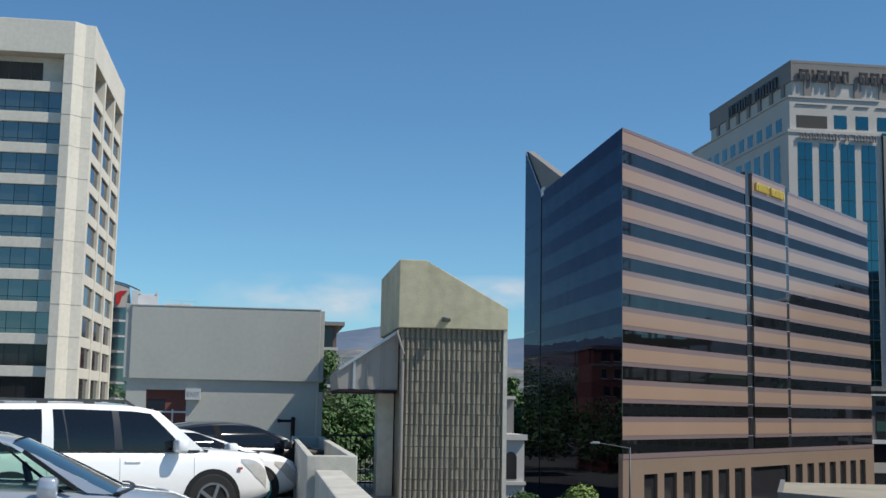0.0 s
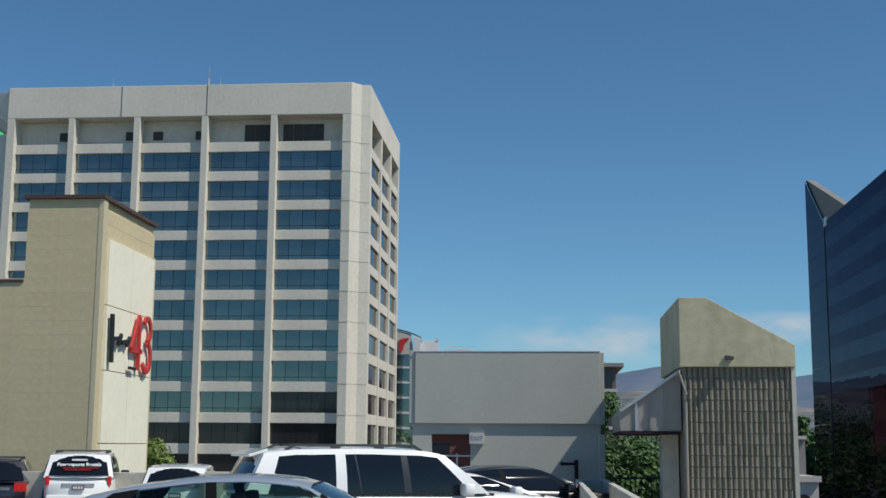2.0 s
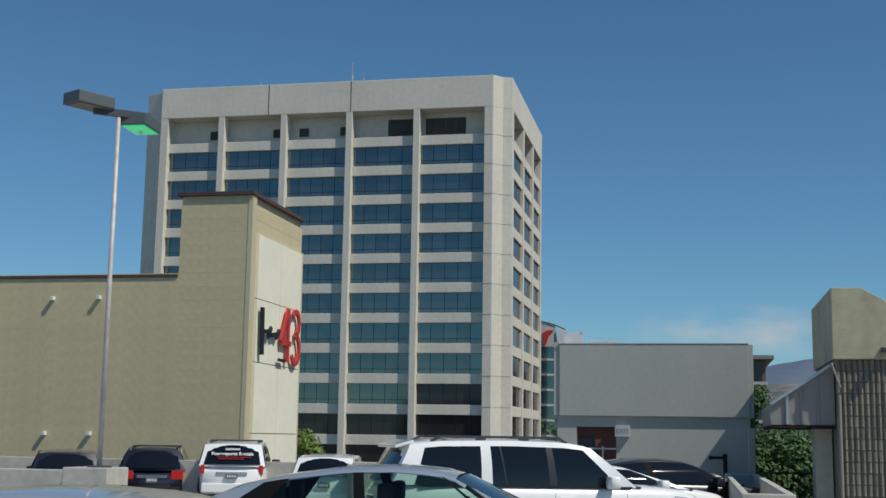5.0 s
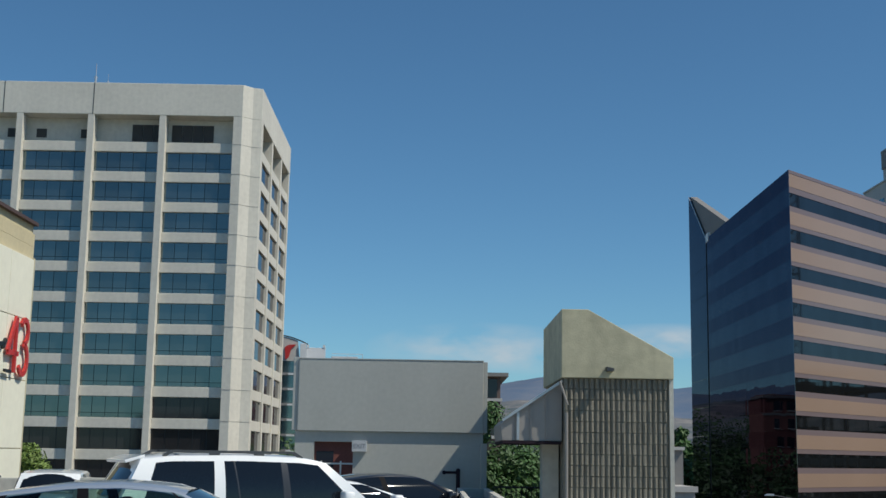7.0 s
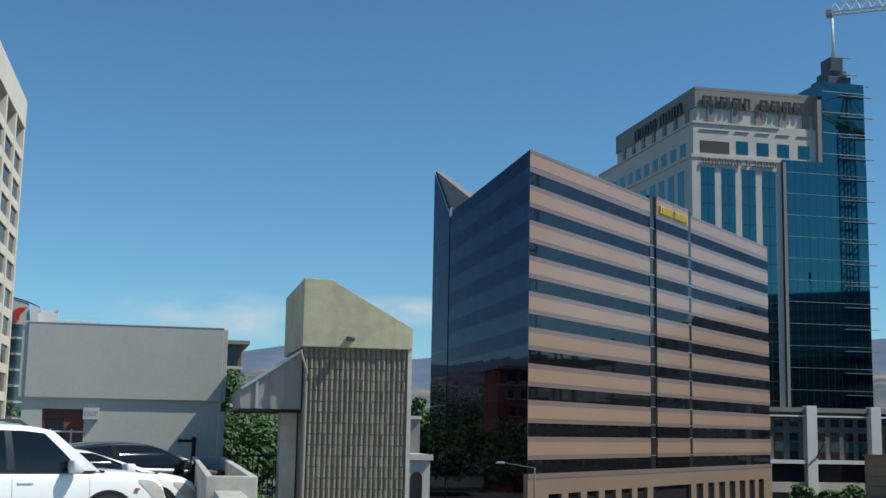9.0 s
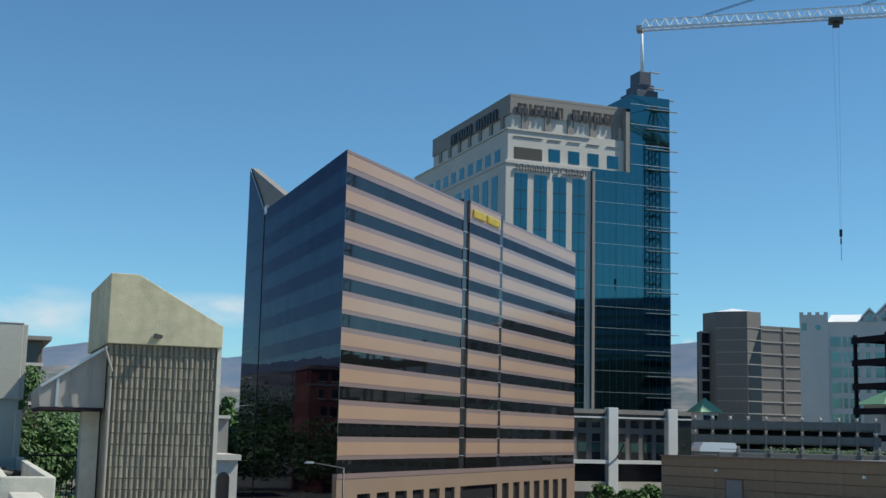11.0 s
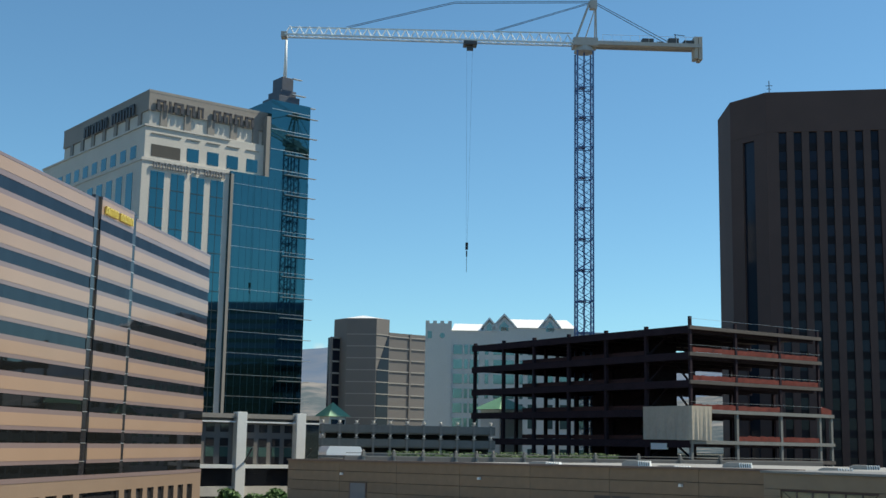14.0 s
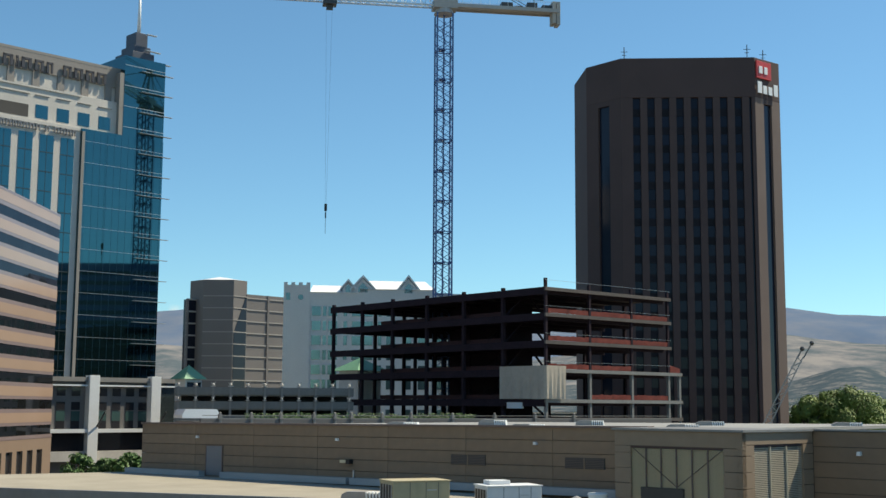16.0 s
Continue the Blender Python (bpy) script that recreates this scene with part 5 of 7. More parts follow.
def louvre_house():
    ob = thing("louvre_house", turned(41.1, 41.9, STREET, GRID - 90), "tan panelled plant house with louvred openings", "building")
    low, top, w, d = -3.05 - STREET, 0.74 - STREET, 6.8, 6.0
    h = 0.694
    a0, a1, b0, b1 = 0.9, 5.85, 0.95, 5.1               # the two openings
    part("core", Shape().box(0.35, 0.5, 0, w - 0.5, d, top - 0.1), LOUVRE_DARK, ob)
    side = at(w, 0, 0) @ Matrix.Rotation(radians(90), 4, "Z")
    for m, lo, hi, end, drop in ((at(0, 0, 0), a0, a1, w, 0.70), (side, b0, b1, d, 0.55)):
        z = low - 2 * h
        while z < top - 0.02:
            z1 = min(z + h, top)
            if z1 > top - drop + 0.01:
                z1 = top - drop if z < top - drop - 0.01 else top
            spans = ((0.0, end),) if z >= top - drop - 0.01 else ((0.0, lo), (hi, end))
            for p, q in spans:
                part("wall_panel", Shape().box(p, 0.0, z + 0.012, q, 0.3, z1 - 0.012), TAN_BOX, ob, m=m, bevel=0.006)
            z = z1
        part("sill", Shape().box(lo, 0.05, low - 2 * h, hi, 0.3, low - 0.1), TAN_BOX, ob, m=m)
        # dark strip stands for the shadow line at the head of the opening
        part("lintel", Shape().box(lo, 0.04, top - drop - 0.09, hi, 0.3, top - drop), BRICK_DARK, ob, m=m)
        n, mat_ = (42, SLAT_TAN) if m is not side else (40, SLAT_GREY)
        pitch = (top - drop - 0.1 - low) / n
        slat = shared("louvre_slat", Shape().add([(lo, 0.08, 0), (hi, 0.08, 0), (hi, 0.16, pitch * 0.9), (lo, 0.16, pitch * 0.9), (lo, 0.10, 0), (hi, 0.10, 0), (hi, 0.18, pitch * 0.9), (lo, 0.18, pitch * 0.9)], [(0, 1, 2, 3), (7, 6, 5, 4), (0, 4, 5, 1), (3, 2, 6, 7), (0, 3, 7, 4), (1, 5, 6, 2)]) if m is not side else Shape().box(lo, 0.1, 0, hi, 0.16, pitch * 0.55), mat_)
        for k in range(n):
            piece("louvre_slat", slat, ob, m @ at(0, 0, low + k * pitch))
        bars = 5 if m is not side else 2
        for i in range(1, bars + 1):
            x = lo + i * (hi - lo) / (bars + 1)
            part("bar", Shape().box(x - 0.025, 0.03, low, x + 0.025, 0.1, top - drop - 0.09), BRICK_EDGE if m is not side else SLAT_GREY, ob, m=m)
    mid = (a0 + a1) / 2
    for x in (a0 + 0.1, a1 - 0.1):
        part("brace", Shape().beam((x, 0.07, top - 0.8), (mid, 0.07, low + 1.3), 0.03), BRICK_EDGE, ob)
    part("hatch", Shape().box(1.45, 0.0, low - 0.1, 3.75, 0.12, low + 1.25), LOUVRE_DARK, ob, "dark vent hatch")
    part("cap", Shape().box(-0.1, -0.12, top, w + 0.12, d, top + 0.1), surface_cap, ob, "grey metal roof edge")
    part("far_roof", Shape().box(w + 0.4, d + 0.3, top - 0.3, 60, 40, top - 0.05), ROOF_MEMBRANE, ob)
    part("far_wall", Shape().box(0, d + 0.06, 0, 60, d + 0.3, top + 0.02), STEEL_BLACK, ob)
    part("far_coping", Shape().box(w, d - 0.1, top + 0.02, 60, d + 0.4, top + 0.1), surface_cap, ob)
    far = shared("wall_panel", Shape().box(0.0, d, 0.012, 7.6, d + 0.1, h - 0.012), TAN_PANEL, 0.008)
    for k in range(7):
        for i in range(3):
            piece("wall_panel", far, ob, at(w + 0.02 + i * 7.62, 0, top - (k + 1) * h))
    part("wall_light", Shape().side([(-0.1, 0), (0.1, 0), (0.07, 0.18), (-0.07, 0.18)], -0.18, 0.0), WHITE_METAL, ob, m=at(w + 2.3, d, top - 1.05))
    return ob


SLAT_TAN = surface("tan louvre paint", (0.66, 0.53, 0.34), 0.6, vary=0.08, grain=3, streak=0.3)
SLAT_GREY = surface("pale louvre paint", (0.46, 0.42, 0.34), 0.6, vary=0.08, grain=3)
surface_cap = surface("grey roof edge metal", (0.21, 0.205, 0.20), 0.5, 0.1, vary=0.1, grain=3)
louvre_house()


def gravel_roof():
    s = Shape().prism([(20.0, 74.0), (34.0, 53.0), (60, 20), (66, 40), (48, 45), (37.0, 86.4), (24, 88)], STREET, -3.06)
    return plain("lower_roof", s, ROOF_GRAVEL, "flat pale gravel roof beside the brown hall", "roof")


gravel_roof()
edge_ = Shape()
for a, b in (((20.0, 74.0), (34.0, 53.0)), ((34.0, 53.0), (60.0, 20.0)), ((20.0, 74.0), (24.0, 88.0))):
    edge_.beam((*a, -3.25), (*b, -3.25), 0.3, 0.75)
plain("roof_fascia", edge_, surface_cap, "dark grey metal fascia round the gravel roof", "fascia")


def roof_unit(x, y, w, d, h, angle, body, label, box=False):
    ob = thing("rooftop_unit", turned(x, y, -3.06, angle), label, "air conditioner", "rooftop units")
    part("case", Shape().box(-w / 2, -d / 2, 0.12, w / 2, d / 2, h), body, ob, bevel=0.03)
    part("base_rail", Shape().box(-w / 2 + 0.05, -d / 2 + 0.05, 0, w / 2 - 0.05, d / 2 - 0.05, 0.14), DARK_GREY, ob)
    part("lid", Shape().box(-w / 2 - 0.05, -d / 2 - 0.05, h, w / 2 + 0.05, d / 2 + 0.05, h + 0.06), body, ob, bevel=0.015)
    for i, t in ((1, 0.30), (2, 0.58), (3, 0.80)):
        part("panel_seam", Shape().box(-w / 2 + t * w - 0.012, -d / 2 - 0.008, 0.15, -w / 2 + t * w + 0.012, -d / 2, h - 0.03), DARK_GREY, ob)
    part("access_door", Shape().box(w * 0.12, -d / 2 - 0.02, 0.35, w * 0.28, -d / 2, h - 0.25), body, ob, bevel=0.008)
    part("hand_rail", Shape().box(w * 0.10, -d / 2 - 0.05, h - 0.42, w * 0.26, -d / 2 - 0.02, h - 0.38), ALUMINIUM, ob)
    coil = part("coil", Shape().box(-w / 2 - 0.02, -d / 2 + 0.12, 0.3, -w / 2 + 0.01, d / 2 - 0.12, h - 0.15), LOUVRE_DARK, ob, "dark coil face")
    for k in range(5):
        part("coil_bar", Shape().box(-w / 2 - 0.04, -d / 2 + 0.12 + k * (d - 0.28) / 4, 0.3, -w / 2 - 0.02, -d / 2 + 0.16 + k * (d - 0.28) / 4, h - 0.15), ALUMINIUM, coil)
    if box:
        part("fan_shroud", Shape().box(-w * 0.36, -d * 0.1, h + 0.06, w * 0.02, d * 0.42, h + 0.26), body, ob, bevel=0.03)
    return ob


UNIT_TAN = surface("tan unit paint", (0.46, 0.385, 0.235), 0.55, vary=0.1, grain=3, stain=0.6, streak=0.5)
roof_unit(35.5, 50.1, 2.95, 1.85, 1.22, -14, UNIT_TAN, "tan rooftop air conditioning unit on gravel roof")
roof_unit(38.7, 46.8, 2.8, 1.75, 1.05, -18, WHITE_METAL, "white rooftop air conditioning unit on gravel roof", True)


def roof_vent(x, y, z, s=1.0, label="brown hooded roof vent with white ribs on the hall roof"):
    ob = thing("roof_vent", turned(x, y, z, -47), label, "vent", "roof vents")
    part("hood", Shape().side([(-1.25 * s, 0), (0.15 * s, 0), (0.15 * s, 0.5 * s), (-0.85 * s, 0.5 * s), (-1.15 * s, 0.36 * s)], -0.5 * s, 0.5 * s), CANOPY_METAL, ob, bevel=0.02)
    part("throat", Shape().side([(0.15 * s, 0), (1.2 * s, 0), (1.1 * s, 0.36 * s), (0.15 * s, 0.42 * s)], -0.42 * s, 0.5 * s), DARK_GREY, ob)
    rib = shared("rib", Shape().side([(-0.05 * s, 0.02), (0.05 * s, 0.02), (0.0 * s, 0.48 * s), (-0.1 * s, 0.48 * s)], -0.52 * s, 0.5 * s), WHITE_METAL)
    for i in range(6):
        piece("rib", rib, ob, at((0.26 + i * 0.18) * s, 0, 0))


for b, d in ((34.73, 80.0), (38.87, 92.0), (40.48, 74.0), (43.31, 92.0), (47.48, 78.0), (48.68, 92.0), (54.55, 92.0)):
    roof_vent(d * math.sin(radians(b)), d * math.cos(radians(b)), 0.42 if d > 80 else 0.36, 0.85)
roof_vent(35.3, 54.3, -3.06, 0.95, "white ribbed roof vent on gravel roof")
cone = thing("exhaust_fan", at(40.0, 43.35, -3.06), "small grey metal exhaust cone on gravel roof", "vent", "roof fans")
part("drum", Shape().rod((0, 0, 0), (0, 0, 0.45), 0.2, 0.2, 16), ALUMINIUM, cone)
part("cap", Shape().rod((0, 0, 0.45), (0, 0, 0.52), 0.42, 0.42, 20).rod((0, 0, 0.52), (0, 0, 0.72), 0.4, 0.05, 20), ROOF_MEMBRANE, cone)
drum = thing("exhaust_fan", at(40.75, 42.7, -3.06), "white round metal exhaust fan on gravel roof", "vent", "roof fans")
part("drum", Shape().rod((0, 0, 0), (0, 0, 0.78), 0.44, 0.44, 24), WHITE_METAL, drum)
part("cap", Shape().rod((0, 0, 0.78), (0, 0, 0.86), 0.50, 0.46, 24), WHITE_METAL, drum)
part("motor_box", Shape().box(0.4, -0.15, 0.3, 0.72, 0.15, 0.62), ALUMINIUM, drum, bevel=0.02)

# ---- car park deck, parapets, stair house ----
DECK = turned(0, 0, 0, GRID)


def deck():
    ob = tagged(new("floor"), "grey concrete car park roof deck", "floor", "", "structure")
    ob.matrix_world = DECK
    slab = Shape()
    slab.box(-70, -40, -0.5, 1.25, 20.5, 0).box(-9.0, 20.5, -0.5, 1.25, 32, 0).box(-70, 20.5, -0.78, -9.0, 34, -0.28)
    part("slab", slab, CONCRETE_DECK, ob)
    part("garage_body", Shape().box(-69.5, -39.5, STREET, 1.0, 31.5, -0.8), CONCRETE_WALL, ob)
    lines = Shape()
    for k in range(-4, 9):
        lines.box(-7.4, k * 2.7 + 0.9, 0.004, -2.2, k * 2.7 + 1.0, 0.008)
    part("bay_lines", lines, SIGN_WHITE, ob, "white painted parking bay lines")


deck()


def parapet(name, shape, label):
    return plain(name, shape, CONCRETE_WALL, label, "parapet", m=DECK, bevel=0.02)


box_wall = Shape().box(0.56, 16.9, 0, 1.25, 17.02, 1.07).box(0.56, 26.8, 0, 1.25, 26.92, 1.07).box(0.56, 17.02, 0, 0.66, 26.8, 1.07).box(1.13, 17.02, 0, 1.25, 26.8, 1.07)
parapet("planter_wall", box_wall, "hollow concrete planter wall at the deck edge")
parapet("parapet_edge", Shape().prism([(0.68, -30), (1.04, -30), (1.04, 16.88), (0.68, 16.88)], 0, 0.88), "stained low concrete parapet along the deck edge")
parapet("parapet_far", Shape().box(-60, 33.2, -0.5, -8.9, 33.4, 0.98).box(-9.1, 32.0, -0.5, -8.9, 33.2, 0.98).box(-8.9, 31.8, -0.5, -4.0, 32.0, 1.05), "pale concrete parapet behind the parked cars")
parapet("parapet_left", Shape().box(-60, 22.3, -0.6, -11.9, 22.5, 1.0), "pale concrete parapet between parking rows")
parapet("lamp_pier", Shape().box(-11.88, 21.95, -0.6, -10.95, 22.85, 1.06), "square concrete pier at the foot of the lamp")


def deck_lamp():
    ob = thing("parking_lamp", DECK @ turned(-11.35, 22.4, 1.06, 38), "tall grey steel lamp post with two box heads", "street lamp")
    part("base_plate", Shape().box(-0.2, -0.2, 0, 0.2, 0.2, 0.03), DARK_GREY, ob)
    part("pole", Shape().rod((0, 0, 0.03), (0.0, 0, 7.1), 0.054, 0.042, 12), surface_pole, ob, "weathered pale pole", smooth=True)
    part("bracket", Shape().box(-0.5, -0.05, 6.98, 0.62, 0.05, 7.12), DARK_GREY, ob)
    for s, z in ((-1, 7.10), (1, 6.84)):
        head = part("lamp_head", Shape().side([(-0.42, 0), (0.42, 0), (0.42, 0.24), (-0.42, 0.24)], -0.28, 0.28), surface_head, ob, "grey box lamp head", bevel=0.02, m=at(s * (0.60 if s < 0 else 0.5), 0 if s < 0 else 0.25, z) @ Matrix.Rotation(radians(24 if s < 0 else 55), 4, "Z"))
        if s > 0:
            part("lens", Shape().box(-0.36, -0.23, -0.03, 0.36, 0.23, -0.002), surface_lens, head, "green tinted lamp glass")
            part("bulb", Shape().ball((0.02, 0, -0.06), 0.05), SIGN_WHITE, head)
        else:
            part("lens", Shape().box(-0.36, -0.23, -0.012, 0.36, 0.23, -0.002), GREY_STONE, head)
    return ob


surface_pole = surface("weathered pole paint", (0.60, 0.55, 0.53), 0.6, 0.2, vary=0.25, grain=5, stain=1.0, streak=1.0)
surface_head = surface("lamp head paint", (0.13, 0.145, 0.145), 0.5, 0.2, vary=0.1)
surface_lens = surface("green lamp glass", (0.06, 0.62, 0.28), 0.12, vary=0.35, grain=7, coat=0.6)
lit = surface_lens.node_tree.nodes["Principled BSDF"]        # the lens itself is given a weak green glow
lit.inputs["Emission Color"].default_value, lit.inputs["Emission Strength"].default_value = (0.03, 0.75, 0.30, 1), 0.9
deck_lamp()


def stair_house():
    ob = thing("stair_house", DECK @ at(1.15, 27.98, 0), "grey stucco stair house with a doorway and an overhanging upper wall", "building")
    part("upper_wall", Shape().box(-4.17, -0.09, 2.25, 0.0, 3.4, 3.86), GREY_PAINT, ob, bevel=0.015)
    part("side_trim", Shape().box(-4.30, -0.05, 2.26, -4.17, 3.3, 3.9), GREY_PAINT, ob, bevel=0.01)
    part("side_trim", Shape().box(0.0, -0.06, 2.26, 0.09, 3.3, 3.85), GREY_PAINT, ob, bevel=0.01)
    part("coping", Shape().box(-4.19, -0.10, 3.86, 0.0, 3.4, 3.88), GREY_PAINT, ob)
    part("lower_wall", Shape().box(-2.91, 0, 0, 0.0, 0.2, 2.25).box(-4.22, 0, 0, -3.79, 0.2, 2.25).box(-3.79, 0, 2.02, -2.91, 0.2, 2.25), GREY_PAINT, ob)
    part("return_wall", Shape().box(-0.06, -0.72, 0, 0.06, 0.0, 2.02), GREY_PAINT, ob)
    part("inner_wall", Shape().box(-0.1, 0.2, 0, 0.0, 3.3, 2.25), GREY_PAINT, ob)
    sign = part("exit_sign", Shape().box(-2.93, -0.12, 1.80, -2.60, -0.01, 2.05), surface_sign_box, ob, "white exit sign box", bevel=0.008)
    cu = bpy.data.curves.new("exit_text", "FONT")
    cu.body, cu.size, cu.extrude, cu.align_x, cu.align_y = "EXIT", 0.135, 0.002, "CENTER", "CENTER"
    cu.materials.append(surface_exit)
    probe = bpy.data.objects.new("probe", cu)
    scene.collection.objects.link(probe)
    bpy.context.view_layer.update()
    me = bpy.data.meshes.new_from_object(probe.evaluated_get(bpy.context.evaluated_depsgraph_get()))
    bpy.data.objects.remove(probe)
    piece("lettering", me, sign, at(-2.765, -0.124, 1.925) @ pose(0, 0, 0, 90, 0, 0), "faded grey EXIT lettering")
    part("standpipe", Shape().rod((-0.55, -0.14, 0), (-0.55, -0.14, 1.42), 0.045).rod((-0.55, -0.14, 1.38), (-0.82, -0.2, 1.38), 0.03).rod((-0.86, -0.3, 1.38), (-0.86, -0.1, 1.38), 0.045).ball((-0.55, -0.14, 1.42), 0.055), STEEL_DARK, ob, "dark standpipe with valve")
    return ob


surface_exit = surface("faded lettering", (0.33, 0.33, 0.34), 0.7, vary=0.1)
surface_sign_box = surface("aged white plastic", (0.50, 0.51, 0.52), 0.6, vary=0.08, grain=6)
stair_house()


# ---- fluted block stair tower ----
def stair_tower():
    ob = thing("stair_tower", turned(-0.88, 23.98, -4.0, GRID), "fluted grey block stair tower with a sloped concrete cap", "building")
    w, d, zc = 2.13, 3.9, 7.27
    cap = Shape().side([(-0.02, zc), (w + 0.02, zc), (w + 0.02, 7.69), (0.5, 8.6), (-0.02, 8.6)], -0.06, d)
    part("cap", cap, CONCRETE_CAP, ob, "weathered sloped concrete cap", bevel=0.015)
    part("core", Shape().box(0.05, 0.07, 0, w - 0.05, d, zc), RIB_BLOCK, ob)
    part("end_pier", Shape().box(w - 0.06, 0.0, 0, w + 0.02, d, zc), CONCRETE_WALL, ob)
    part("lamp", Shape().side([(-0.07, 0), (0.07, 0), (0.07, 0.05), (-0.07, 0.08)], -0.26, -0.06), DARK_GREY, ob, "small dark wall light", m=at(0.9, 0, 7.40))
    part("downpipe", Shape().rod((0.08, -0.03, 6.6), (0.08, -0.03, 0), 0.03).rod((-0.05, -0.05, 7.2), (0.1, -0.03, 6.75), 0.022), CANOPY_METAL, ob)
    # the covered stair beside it
    canopy = Shape().side([(-1.13, 6.06), (0.02, 6.06), (0.02, 7.20), (-1.09, 6.46), (-1.17, 6.36)], 0.25, 3.2)
    part("stair_canopy", canopy, CANOPY_METAL, ob, "brown-grey metal canopy sloping down")
    part("canopy_edge", Shape().beam((-1.14, 0.2, 6.44), (0.02, 0.2, 7.22), 0.08, 0.05), ALUMINIUM, ob)
    for x in (-0.88, -0.6, -0.3):
        part("seam", Shape().box(x, 0.22, 6.07, x + 0.03, 0.27, 6.44 + (x + 1.09) * 0.66), CANOPY_METAL, ob)
    part("edge_post", Shape().box(-0.86, 0.21, 6.07, -0.81, 0.28, 6.6), ALUMINIUM, ob)
    part("soffit", Shape().box(-1.13, 0.2, 6.0, 0.0, 3.2, 6.05), STEEL_DARK, ob)
    part("back_column", Shape().box(-0.30, 0.9, 0, 0.02, 1.5, 6.0), CONCRETE_WALL, ob, "pale concrete column")
    # fluted blocks: courses of upright ribs
    rng = random.Random(2)
    pitch, course = (w - 0.1) / 20, 0.208
    variants = []
    for v in range(6):
        block = Shape()
        for i in range(2):
            x = i * pitch
            e = [rng.uniform(-0.009, 0.009) for _ in range(4)]
            lo, hi = 0.008 + rng.uniform(0, 0.006), course - 0.008 - rng.uniform(0, 0.008)
            block.prism([(x + 0.012, 0.0), (x + 0.018, -0.034 + e[0]), (x + pitch * (0.5 + 4 * e[3]), -0.050 + e[1]), (x + pitch - 0.018, -0.034 + e[2]), (x + pitch - 0.012, 0.0)], lo, hi)
        variants.append(shared("block", block, RIB_BLOCK))
    for r in range(34):
        for k in range(10):
            z = zc - (r + 1) * course
            if z > 0.1:
                piece("block", rng.choice(variants), ob, at(0.02 + k * 2 * pitch + rng.uniform(-0.003, 0.003), 0.07 + rng.uniform(-0.007, 0.007), z))
    return ob


def iron_fence():
    ob = thing("iron_fence", DECK @ at(1.35, 27.0, 0), "black iron picket fence by the stair", "fence")
    part("rail", Shape().box(0.0, -0.02, 1.08, 2.3, 0.02, 1.12), STEEL_BLACK, ob)
    part("rail", Shape().box(0.0, -0.02, 0.08, 2.3, 0.02, 0.12), STEEL_BLACK, ob)
    bar = shared("picket", Shape().box(-0.009, -0.009, 0.0, 0.009, 0.009, 1.12), STEEL_BLACK)
    for i in range(21):
        piece("picket", bar, ob, at(0.05 + i * 0.11, 0, 0))
    gate = thing("iron_gate", DECK @ at(2.45, 25.6, 0), "black iron gate beside the stair tower", "gate")
    part("rail", Shape().box(0.0, -0.02, 1.02, 0.5, 0.02, 1.06).box(0, -0.02, 0.1, 0.5, 0.02, 0.14), STEEL_BLACK, gate)
    for i in range(4):
        piece("picket", bar, gate, at(0.03 + i * 0.14, 0, 0))
    plain("landing", Shape().box(1.26, 24.2, -0.5, 3.6, 29.5, -0.02), CONCRETE_DECK, "grey concrete stair landing", "floor", m=DECK)


iron_fence()


